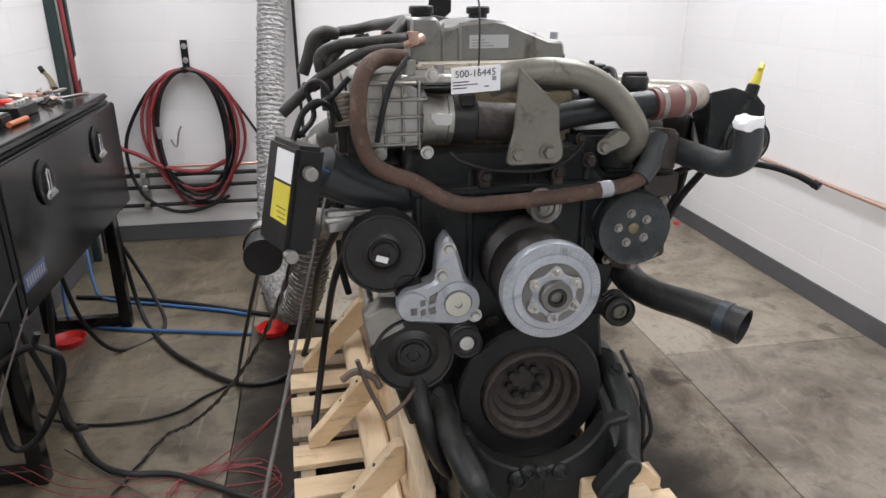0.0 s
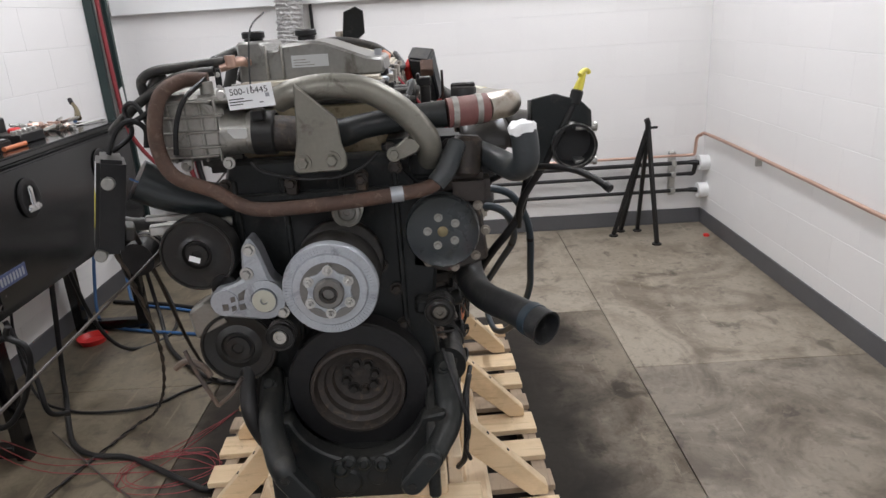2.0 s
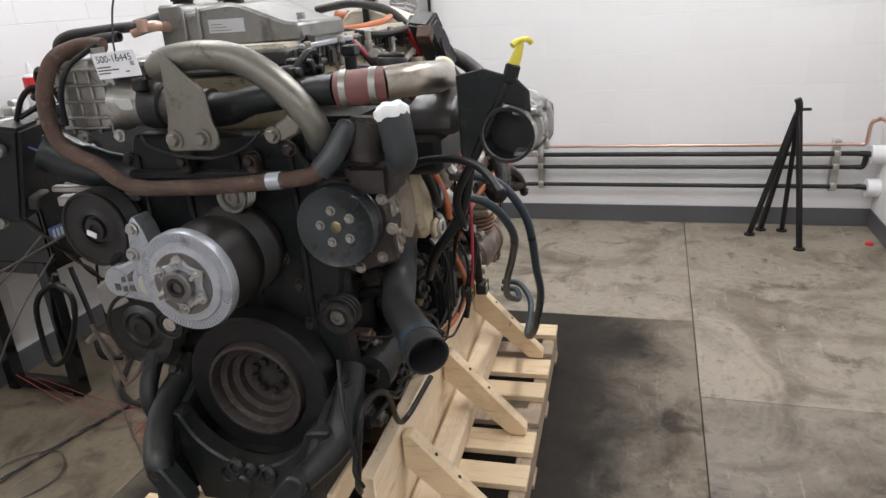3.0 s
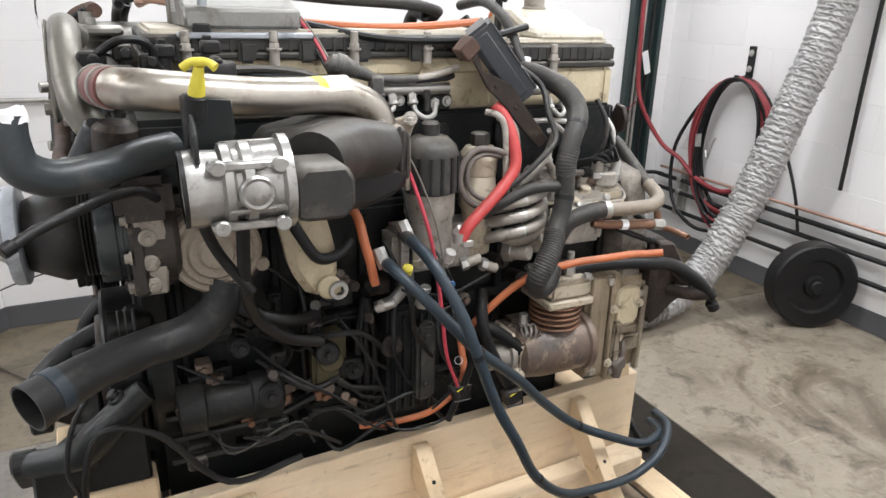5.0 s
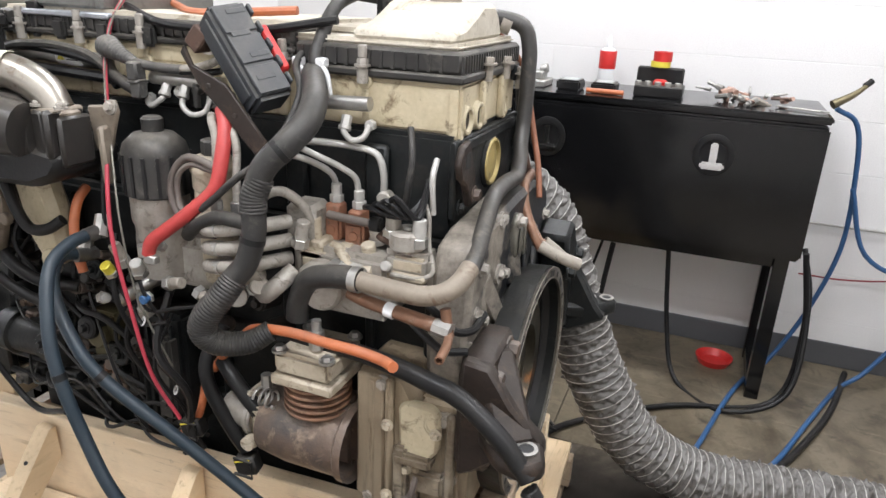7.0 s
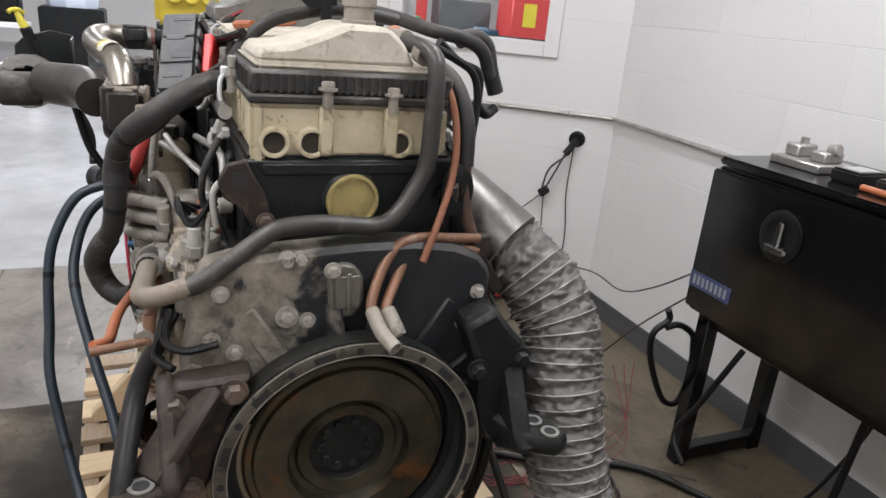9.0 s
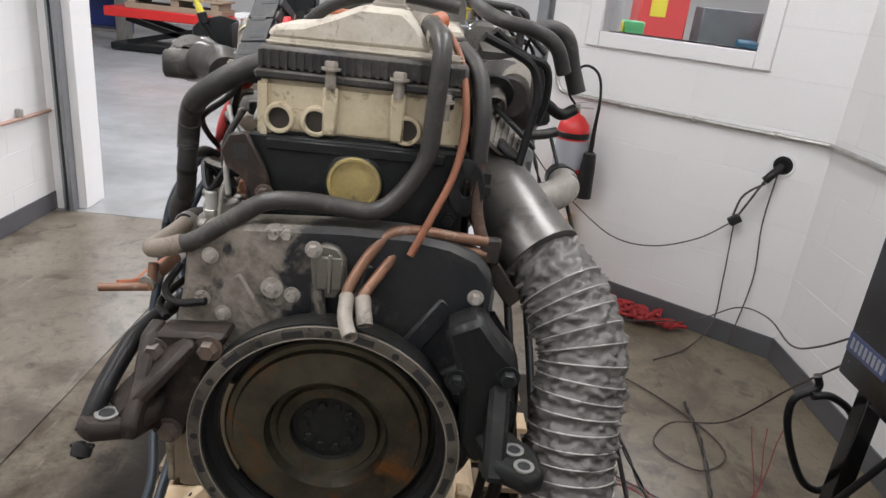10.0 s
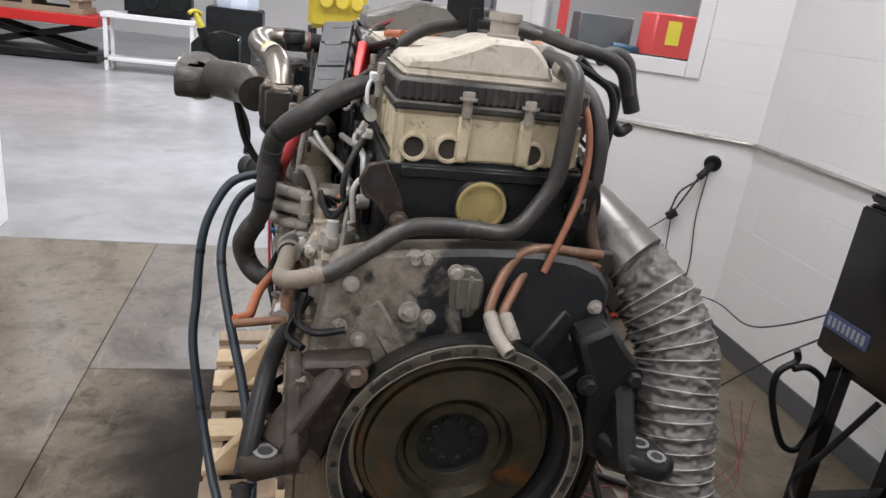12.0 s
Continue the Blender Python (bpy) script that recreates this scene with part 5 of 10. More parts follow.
P("pan_front", join(box(-0.13, 0.21, -0.05, 0.07, 0.36, 0.50, 0.03, 2), cyl((0.02, -0.055, 0.45), (0, -1, 0), 0.035, 0.03, 20, 0.006), cyl((0.09, -0.05, 0.46), (0, -1, 0), 0.028, 0.03, 20, 0.006)), IRON)
P("drain_hose", tube([(-0.2, 0.02, 0.72), (-0.19, -0.05, 0.63), (-0.15, -0.04, 0.52), (-0.1, -0.02, 0.46)], 0.02, 12, 6), RUBBER)
P("black_cable", tube([(0.26, 0.0, 0.74), (0.29, -0.06, 0.66), (0.31, -0.08, 0.58), (0.30, -0.07, 0.52), (0.31, -0.06, 0.48)], 0.005, 8, 6), RUBBER)
for pts, r in (([(-0.326, -0.020, 0.786), (-0.307, -0.020, 0.724), (-0.284, -0.020, 0.666), (-0.273, -0.020, 0.638)], 0.0052), ([(-0.273, -0.020, 0.638), (-0.244, -0.020, 0.661), (-0.226, -0.020, 0.680), (-0.206, -0.020, 0.709)], 0.005), ([(-0.359, -0.010, 0.737), (-0.329, -0.010, 0.754), (-0.295, -0.010, 0.737), (-0.281, -0.010, 0.711)], 0.008)):
    P("linkage_rod", tube(pts, r, 8, 5), BROWNCAST, "bare linkage rod under the alternator")

# right side: intake
P("dipstick_tube", tube([(0.47, 0.25, 0.95), (0.475, 0.2, 1.03), (0.53, 0.17, 1.13), (0.575, 0.168, 1.22), (0.603, 0.175, 1.275)], 0.009, 10, 5), RUBBER, "black dipstick tube")
P("dipstick_collar", cyl((0.597, 0.174, 1.258), (0.28, 0.08, 1.0), 0.0145, 0.035, 14, 0.003), RUBBER)
P("dipstick_handle", join(tube([(0.605, 0.177, 1.288), (0.612, 0.179, 1.304), (0.621, 0.182, 1.328)], [0.0115, 0.010, 0.006], 12, 3), tube([(0.608, 0.164, 1.325), (0.615, 0.173, 1.332), (0.622, 0.182, 1.333), (0.630, 0.192, 1.333), (0.636, 0.200, 1.327)], [0.006, 0.005, 0.006, 0.005, 0.006], 10, 4)), YELLOW, "bright yellow dipstick pull")
throttle = P("throttle_body", lathe([(0.046, 0.004), (0.049, 0.0), (0.052, 0.002), (0.054, 0.02), (0.051, 0.028), (0.050, 0.046), (0.059, 0.05), (0.059, 0.061), (0.052, 0.065), (0.052, 0.072), (0.060, 0.076), (0.060, 0.088), (0.054, 0.092), (0.055, 0.124), (0.066, 0.128), (0.066, 0.14), (0.04, 0.14)], (0.595, 0.15, 1.165), (0.02, 1, 0.02), 48), THROTTLE, "bright cast aluminium throttle body")
for a_ in range(6):
    P("body_rib", moved(box(0.05, 0.0605, -0.004, 0.004, 0.052, 0.128, 0.0015), Matrix.Translation((0.595, 0.15, 1.165)) @ frame_to((0.02, 1, 0.02)) @ Matrix.Rotation(a_ * math.pi / 3 + 0.4, 4, "Z")), THROTTLE, "", throttle)
P("throttle_boss", lathe([(0.024, 0.0), (0.024, 0.012), (0.021, 0.015), (0.017, 0.013), (0.013, 0.016), (0, 0.016)], (0.642, 0.238, 1.167), (1, 0, 0), 24), THROTTLE, "", throttle)
for z_ in (1.122, 1.203):
    P("side_ear", join(box(0.60, 0.648, 0.178, 0.282, z_ - 0.006, z_ + 0.006, 0.003), cyl((0.645, 0.19, z_), (1, 0, 0), 0.011, 0.01, 14, 0.002), cyl((0.645, 0.27, z_), (1, 0, 0), 0.011, 0.01, 14, 0.002)), THROTTLE, "", throttle)
# the inlet's inner shade is painted black
P("throttle_bore_shade", lathe([(0.0475, 0), (0.0475, 0.06), (0.0, 0.062)], (0.595, 0.1515, 1.165), (0.02, 1, 0.02), 36), INK_HOLE, "open inlet painted black for its inner shade", throttle)
P("throttle_rim", lathe([(0.047, -0.002), (0.0525, -0.002), (0.0525, 0.004), (0.047, 0.004)], (0.595, 0.149, 1.165), (0.02, 1, 0.02), 36), BLACKIRON, "", throttle)
# the dusty plastic's pale top stands in for a reflection here
P("actuator_box", plate([(0.288, 1.125), (0.288, 1.178), (0.302, 1.195), (0.362, 1.195), (0.374, 1.175), (0.374, 1.135), (0.36, 1.118), (0.30, 1.118)], "x", 0.56, 0.652, 0.006), PLASTIC_DUSTY, "black throttle actuator box")
P("mount_plate", plate([(0.497, 1.277), (0.552, 1.287), (0.612, 1.268), (0.636, 1.244), (0.638, 1.205), (0.585, 1.224), (0.552, 1.20), (0.532, 1.118), (0.502, 1.11)], "y", 0.165, 0.171, 0.002), IRON_GREEN, "dark folded support plate")
P("plate_flange", plate([(0.171, 1.275), (0.235, 1.268), (0.24, 1.22), (0.171, 1.13)], "x", 0.497, 0.502, 0.001), IRON_GREEN)
manifold = P("intake_manifold", join(
    tube([(0.55, 0.34, 1.175), (0.50, 0.38, 1.175), (0.455, 0.43, 1.175), (0.43, 0.50, 1.165)], [0.05, 0.052, 0.052, 0.046], 24, 5),
    plate([(0.28, 1.14), (0.29, 1.2), (0.40, 1.225), (0.48, 1.215), (0.50, 1.15), (0.42, 1.13)], "x", 0.34, 0.46, 0.014),
    box(0.33, 0.40, 0.49, 0.548, 1.10, 1.19, 0.012, 2)), DUSTGREY, "dusty dark moulded intake manifold")
P("manifold_flange", join(box(0.34, 0.43, 0.478, 0.498, 1.12, 1.205, 0.006), box(0.34, 0.415, 0.499, 0.528, 1.10, 1.197, 0.006), box(0.34, 0.422, 0.529, 0.546, 1.115, 1.199, 0.006), box(0.34, 0.408, 0.547, 0.560, 1.10, 1.187, 0.005)), DUSTGREY, "ribbed dusty flange", manifold)
P("pale_bracket", join(plate([(0.535, 1.196), (0.575, 1.20), (0.598, 1.212), (0.604, 1.19), (0.588, 1.15), (0.575, 1.11), (0.545, 1.11)], "x", 0.315, 0.327, 0.003), box(0.325, 0.348, 0.572, 0.586, 1.06, 1.165, 0.004)), TAN, "pale dusty bracket behind the flange")
P("bracket_bolt", hexbolt((0.327, 0.592, 1.198), (1, 0, 0.3), 0.0095, 0.01), CAST)
for y_ in (0.505, 0.56):
    P("flange_bolt", hexbolt((0.40, y_, 1.204), (0, 0, 1), 0.008, 0.008), CAST, "", manifold)
P("manifold_lip", tube([(0.515, 0.285, 1.140), (0.50, 0.35, 1.146), (0.47, 0.42, 1.157), (0.44, 0.48, 1.147)], 0.0045, 8, 5), DUSTGREY, "", manifold)
P("lower_shell", join(plate([(0.28, 1.05), (0.28, 1.14), (0.48, 1.14), (0.545, 1.13), (0.56, 1.105), (0.535, 1.075), (0.48, 1.055)], "x", 0.27, 0.42, 0.016)), PLASTIC, "black lower manifold shell", manifold)
P("elbow_flange", join(cyl((0.372, 0.515, 1.165), (0, 0, 1), 0.038, 0.03, 20, 0.004), box(0.34, 0.41, 0.495, 0.545, 1.188, 1.2, 0.004)), TAN)
# filters
of = P("oil_filter", lathe([(0.054, 0.0), (0.060, 0.004), (0.060, 0.075), (0.054, 0.095), (0.036, 0.112), (0.019, 0.116), (0.019, 0.138), (0.015, 0.142), (0, 0.142)], (0.293, 0.650, 1.042), (0, 0, 1), 32), PLASTIC_DUSTY, "black ribbed oil filter cap, dusty on top")
P("filter_rib", join(*[moved(box(0.057, 0.0625, -0.003, 0.003, 0.005, 0.078), Matrix.Translation((0.293, 0.650, 1.042)) @ Matrix.Rotation(i * math.pi / 8, 4, "Z")) for i in range(16)]), PLASTIC, "", of)
P("filter_housing", join(lathe([(0.047, -0.01), (0.049, 0.09), (0.053, 0.1), (0.053, 0.148)], (0.293, 0.650, 0.895), (0, 0, 1), 30), box(0.21, 0.30, 0.57, 0.78, 0.86, 0.96, 0.015, 2)), CAST, "grey cast filter housing")
ff = P("fuel_filter", lathe([(0.037, 0.0), (0.039, 0.004), (0.039, 0.030), (0.042, 0.034), (0.042, 0.044), (0.030, 0.060), (0.018, 0.062)], (0.282, 0.770, 1.065), (0, 0, 1), 28), CREAMCAST, "pale dusty fuel filter with a black hexagon cap")
P("filter_cap", cyl((0.282, 0.770, 1.126), (0, 0, 1), 0.0205, 0.028, 6, 0.003), PLASTIC_DUSTY, "black hexagon cap", ff)
P("filter_collar", lathe([(0.030, -0.10), (0.034, -0.01), (0.038, 0), (0.0415, 0.005), (0.0415, 0.03), (0.0385, 0.036), (0.036, 0.078)], (0.282, 0.770, 0.99), (0, 0, 1), 24), CREAMCAST, "", ff)
P("ring_cable", tube([(0.325, 0.812, 1.112), (0.322, 0.785, 1.122), (0.318, 0.745, 1.125), (0.318, 0.715, 1.10), (0.322, 0.705, 1.06), (0.33, 0.725, 1.02), (0.345, 0.77, 1.0), (0.352, 0.82, 1.005)], 0.0072, 10, 6), WIREWRAP, "dusty brown cable looped round the filter")
P("ring_cable", tube([(0.322, 0.80, 1.108), (0.32, 0.755, 1.114), (0.322, 0.727, 1.095), (0.325, 0.722, 1.06), (0.335, 0.74, 1.03), (0.35, 0.80, 1.01)], 0.0052, 8, 6), WIREWRAP)
P("ring_lug", lathe([(0.005, 0), (0.009, 0), (0.009, 0.003), (0.005, 0.003)], (0.326, 0.815, 1.108), (1, 0.2, 0.4), 16), STEEL)
# fuse box on its slanting plate
FB_A, FB_W = Vector((0.12, 0.62, -0.77)).normalized(), Vector((0.93, -0.2, -0.28))
FB_W = (FB_W - FB_A * FB_W.dot(FB_A)).normalized()
FB = Matrix((FB_W, FB_A, FB_W.cross(FB_A))).transposed().to_4x4()
FB.translation = (0.252, 0.836, 1.283)
fb = P("fuse_box", moved(box(-0.036, 0.036, -0.105, 0.078, -0.03, 0.028, 0.007, 2), FB), FUSEGREY, "grey-black plastic fuse box tilted on its bracket")
for i in range(5):
    P("fuse_clip", moved(box(-0.042, -0.035, -0.095 + i * 0.034, -0.075 + i * 0.034, -0.012, 0.033, 0.002), FB), FUSEGREY, "", fb)
for i in range(3):
    P("lid_panel", moved(box(-0.031, 0.031, -0.098 + i * 0.058, -0.046 + i * 0.058, 0.0275, 0.0315, 0.0015), FB), FUSEGREY, "", fb)
for i in range(4):
    P("lid_slot", moved(box(-0.026 + 0.012 * (i % 2), 0.010 + 0.012 * (i % 2), -0.09 + i * 0.042, -0.08 + i * 0.042, 0.0305, 0.0325, 0.001), FB), FUSEGREY, "", fb)
P("fuse_plate", plate([(0.744, 1.313), (0.759, 1.281), (0.825, 1.254), (0.869, 1.20), (0.927, 1.133), (0.903, 1.117), (0.859, 1.158), (0.814, 1.208), (0.771, 1.246), (0.736, 1.30)], "x", 0.296, 0.304, 0.0015), FOOTCAST, "brown stained bracket plate", fb)
for y_, z_ in ((0.79, 1.25), (0.84, 1.205), (0.895, 1.145)):
    P("plate_bolt", cyl((0.303, y_, z_), (1, 0, 0), 0.0045, 0.003, 12, 0.001), RUSTCAST, "", fb)
P("fuse_end", plate([(0.719, 1.317), (0.745, 1.347), (0.772, 1.325), (0.742, 1.295)], "x", 0.235, 0.275, 0.003), RUST, "rust-brown end terminal", fb)
P("side_rail", moved(box(0.0355, 0.040, -0.09, 0.06, -0.02, 0.012, 0.0015), FB), FUSEGREY, "", fb)
P("red_tag", moved(box(-0.062, -0.043, -0.06, 0.03, -0.024, 0.02, 0.004), FB), RED, "red plastic fuse cover", fb)
# hoses and cables on the right side
P("red_cable", tube([(0.285, 0.80, 1.21), (0.305, 0.818, 1.18), (0.33, 0.826, 1.13), (0.345, 0.82, 1.085), (0.358, 0.78, 1.045), (0.368, 0.73, 1.005), (0.374, 0.70, 0.98), (0.374, 0.687, 0.955)], 0.0125, 12, 5), REDBRIGHT, "thick red battery cable")
P("cable_lug", join(cyl((0.374, 0.68, 0.95), (0, 0, 1), 0.012, 0.02, 12), box(0.37, 0.385, 0.685, 0.71, 0.94, 0.955, 0.002)), STEEL)
P("main_harness", tube([(0.16, 0.90, 1.268), (0.195, 0.925, 1.268), (0.225, 0.945, 1.261), (0.268, 0.973, 1.240), (0.308, 0.983, 1.212), (0.344, 0.970, 1.182), (0.369, 0.942, 1.146), (0.379, 0.925, 1.098), (0.384, 0.925, 1.037), (0.392, 0.912, 0.985), (0.405, 0.892, 0.955)], [0.018, 0.020, 0.0215, 0.0225, 0.023, 0.0225, 0.021, 0.020, 0.020, 0.02, 0.02], 16, 7), RUBBER_DUSTY, "thick taped wiring harness")
P("harness_feed", tube([(-0.15, 0.93, 1.40), (-0.032, 0.93, 1.412), (0.07, 0.918, 1.392), (0.118, 0.917, 1.366), (0.151, 0.918, 1.329), (0.176, 0.919, 1.293), (0.184, 0.929, 1.262)], 0.0125, 14, 6), RUBBER_DUSTY, "cable running down into the harness")
P("harness_sleeve", tube([(0.3725, 0.936, 1.128), (0.379, 0.925, 1.098), (0.3815, 0.925, 1.072)], 0.0215, 16, 6, True, 0.001, 0.0055), RUBBER_DUSTY)
for y_, yy in ((0.892, 0.878), (0.939, 0.925)):
    P("white_clip", join(box(0.168, 0.190, yy, yy + 0.018, 1.280, 1.297, 0.003), box(0.172, 0.187, yy + 0.003, yy + 0.013, 1.266, 1.284, 0.003)), WHITE, "white plastic cable clip")
    P("white_lead", tube([(0.185, y_, 1.282), (0.192, y_ + 0.012, 1.272), (0.194, y_ + 0.018, 1.25), (0.19, y_ + 0.018, 1.225)], 0.0045, 8, 5), WHITE)
P("harness_sleeve", tube([(0.402, 0.895, 0.958), (0.418, 0.88, 0.93), (0.430, 0.855, 0.895), (0.428, 0.842, 0.862), (0.412, 0.858, 0.835), (0.385, 0.90, 0.832), (0.36, 0.93, 0.85)], [0.021, 0.022, 0.023, 0.023, 0.022, 0.02, 0.018], 16, 8, True, 0.0013, 0.0055), RUBBER_DUSTY, "grey corrugated conduit")
P("harness_branch", tube([(0.383, 0.925, 1.048), (0.378, 0.88, 1.050), (0.37, 0.84, 1.045), (0.36, 0.79, 1.02), (0.34, 0.75, 0.99)], 0.012, 10, 5), RUBBER_DUSTY)
P("harness_rear", tube([(0.15, 0.885, 1.31), (0.200, 0.895, 1.283), (0.249, 0.933, 1.244), (0.295, 0.929, 1.186), (0.347, 0.917, 1.145), (0.364, 0.882, 1.117), (0.364, 0.839, 1.080), (0.358, 0.80, 1.05)], 0.0065, 10, 6), RUBBER_DUSTY, "thin grey cable beside the fuse box")
P("harness_tie", tube([(0.352, 0.963, 1.172), (0.357, 0.957, 1.166)], 0.0228, 14, 1, False), RUBBER)
P("harness_tie", tube([(0.3845, 0.924, 1.03), (0.386, 0.922, 1.02)], 0.0212, 14, 1, False), RUBBER)
for i, dz in enumerate((0.0, -0.034, -0.068)):
    P("injector_hose", tube([(0.30, 0.78, 0.99 + dz), (0.35, 0.80, 1.012 + dz), (0.366, 0.84, 1.022 + dz), (0.35, 0.89, 1.03 + dz), (0.29, 0.93, 1.03 + dz)], 0.0125, 12, 5), CAST, "grey braided fuel hose")
    P("hose_sleeve", tube([(0.362, 0.826, 1.0195 + dz), (0.366, 0.842, 1.0225 + dz)], 0.0138, 12, 1, False), STEEL)
P("fuel_line", tube([(0.235, 0.90, 1.158), (0.225, 0.95, 1.160), (0.205, 1.0, 1.155), (0.200, 1.046, 1.148), (0.200, 1.062, 1.130), (0.198, 1.066, 1.10), (0.195, 1.064, 1.08)], 0.0065, 10, 6), SILVER, "bright bent fuel line")
P("line_end", cyl((0.185, 1.068, 1.068), (1, 0.1, 0), 0.014, 0.026, 14, 0.003), CAST)
for pts in ([(0.29, 0.94, 1.168), (0.275, 0.975, 1.150), (0.25, 1.008, 1.128), (0.228, 1.026, 1.105), (0.222, 1.028, 1.075)], [(0.30, 0.93, 1.152), (0.275, 0.955, 1.140), (0.245, 0.975, 1.120), (0.226, 0.982, 1.10), (0.218, 0.982, 1.075)]):
    P("fuel_line", tube(pts, 0.0055, 10, 6), SILVER, "bright bent fuel line")
P("tan_hose", tube([(0.30, 0.86, 1.03), (0.315, 0.895, 1.075), (0.30, 0.925, 1.085), (0.285, 0.955, 1.06), (0.275, 0.965, 1.03)], 0.009, 10, 5), CAST)
for y_, x_, z1 in ((0.808, 0.318, 1.185), (0.842, 0.308, 1.170)):
    P("braided_line", tube([(x_ - 0.03, y_ - 0.03, z1 + 0.012), (x_ - 0.008, y_ - 0.012, z1 + 0.006), (x_, y_, z1 - 0.02), (x_ + 0.008, y_ + 0.002, 1.10), (x_ + 0.012, y_ + 0.002, 1.04)], 0.0068, 12, 5, True, 0.0005, 0.006), CAST, "pale sleeved fuel line")
    P("line_ferrule", cyl((x_ + 0.012, y_ + 0.002, 1.03), (0, 0, 1), 0.0105, 0.03, 8, 0.001), STEEL)
rail = P("fuel_rail", tube([(0.194, 0.568, 1.236), (0.194, 0.735, 1.236)], 0.0125, 16, 2), STEEL, "bright steel fuel rail")
P("rail_end", tube([(0.192, 0.93, 1.224), (0.192, 1.035, 1.228)], 0.0125, 16, 2), STEEL, "", rail)
P("rail_seat", plate([(0.505, 1.225), (0.58, 1.228), (0.745, 1.222), (0.752, 1.205), (0.74, 1.186), (0.50, 1.186)], "x", 0.175, 0.189, 0.004), IRON)
for a_, b_, c_ in (((0.196, 0.604, 1.228), (0.557, 1.196), (0.580, 1.186)), ((0.196, 0.648, 1.228), (0.704, 1.206), (0.672, 1.178)), ((0.194, 0.992, 1.205), (1.036, 1.192), (1.012, 1.168))):
    P("rail_nut", join(cyl(a_, (0.5, 0, -1), 0.0095, 0.026, 6, 0.001), cyl((a_[0] + 0.008, a_[1], a_[2] - 0.016), (0.5, 0, -1), 0.0115, 0.008, 12, 0.001)), SILVER, "", rail)
    P("rail_line", tube([(a_[0] + 0.012, a_[1], a_[2] - 0.024), (0.214, a_[1] * 0.8 + c_[0] * 0.2, c_[1] + 0.012), (0.216, c_[0], c_[1]), (0.208, b_[0] * 0.75 + c_[0] * 0.25, c_[1] + 0.005), (0.196, b_[0], b_[1])], 0.0056, 10, 6), SILVER, "bent bright fuel line", rail)
    P("line_nut", cyl((0.186, b_[0], b_[1]), (1, 0, 0), 0.0105, 0.012, 6, 0.001), SILVER, "", rail)
P("rail_valve", join(cyl((0.19, 0.680, 1.222), (1, 0, 0), 0.009, 0.022, 12, 0.002), cyl((0.206, 0.680, 1.19), (0, 0, 1), 0.007, 0.045, 12, 0.002)), PLASTIC_DUSTY, "", rail)
bolts([(0.189, 0.625, 1.212), (0.189, 0.700, 1.20), (0.189, 0.735, 1.207), (0.189, 0.525, 1.208)], (1, 0, 0), 0.008, 0.009, SILVER)
PS("upper_cable", [tube([(0.19, 0.15, 1.27), (0.21, 0.3, 1.275), (0.21, 0.45, 1.255), (0.215, 0.5, 1.215)], 0.009, 8, 5), tube([(0.19, 0.16, 1.235), (0.2, 0.5, 1.225)], 0.011, 8, 2), tube([(0.12, 0.45, 1.36), (0.18, 0.6, 1.335), (0.18, 0.8, 1.335), (0.15, 0.95, 1.36)], 0.008, 8, 5)], RUBBER, "black cables along the cover")
P("orange_conduit", tube([(-0.15, 0.25, 1.385), (-0.02, 0.45, 1.362), (0.10, 0.6, 1.355), (0.14, 0.74, 1.362), (0.12, 0.85, 1.37)], 0.008, 8, 5), ORANGE, "orange conduit over the cover")
P("boot_column", join(box(0.212, 0.240, 0.546, 0.572, 1.232, 1.268, 0.004), box(0.214, 0.238, 0.550, 0.574, 1.20, 1.236, 0.003), box(0.211, 0.241, 0.548, 0.574, 1.228, 1.233, 0.001)), BOOTGREY, "dusty square cable connector")
for y_, z_, w_ in ((0.05, 1.305, 0.03), (0.10, 1.315, 0.022), (0.085, 1.28, 0.035), (0.14, 1.30, 0.02)):
    P("corner_plug", join(box(0.185, 0.225, y_ - w_ / 2, y_ + w_, z_ - 0.014, z_ + 0.012, 0.004), cyl((0.222, y_ + 0.01, z_), (1, 0, 0), 0.009, 0.014, 12, 0.002)), PLASTIC, "black connector plug")
P("corner_cable", tube([(0.215, 0.05, 1.30), (0.23, 0.10, 1.335), (0.225, 0.145, 1.33), (0.215, 0.16, 1.29), (0.215, 0.20, 1.262)], 0.007, 8, 5), RUBBER)
P("corner_cable", tube([(0.20, 0.17, 1.23), (0.22, 0.22, 1.272), (0.215, 0.32, 1.283), (0.21, 0.42, 1.272), (0.215, 0.49, 1.24)], 0.0085, 8, 5), PLASTIC_DUSTY)
P("breather_tube", tube([(0.172, 0.19, 1.262), (0.176, 0.31, 1.258), (0.174, 0.385, 1.255), (0.176, 0.455, 1.25)], 0.016, 16, 4), STEEL, "steel breather tube under the cover")
LAB = Matrix.Translation((0.1755, 0.315, 1.258)) @ frame_to((-0.02, 1, -0.04))
lab = P("tube_label", moved(lathe([(0.0164, 0), (0.0172, 0.0005), (0.0172, 0.0685), (0.0164, 0.069)], (0, 0, 0), (0, 0, 1), 24), LAB), PAPER, "white label with a yellow triangle")
P("label_mark", plate([(0.323, 1.252), (0.341, 1.252), (0.332, 1.268)], "x", 0.1885, 0.1935), YELLOW, "", lab)
for i in range(3):
    P("label_bar", box(0.189, 0.1934, 0.348, 0.376 - 0.006 * i, 1.252 + i * 0.0055, 1.2538 + i * 0.0055), INK_HOLE, "", lab)
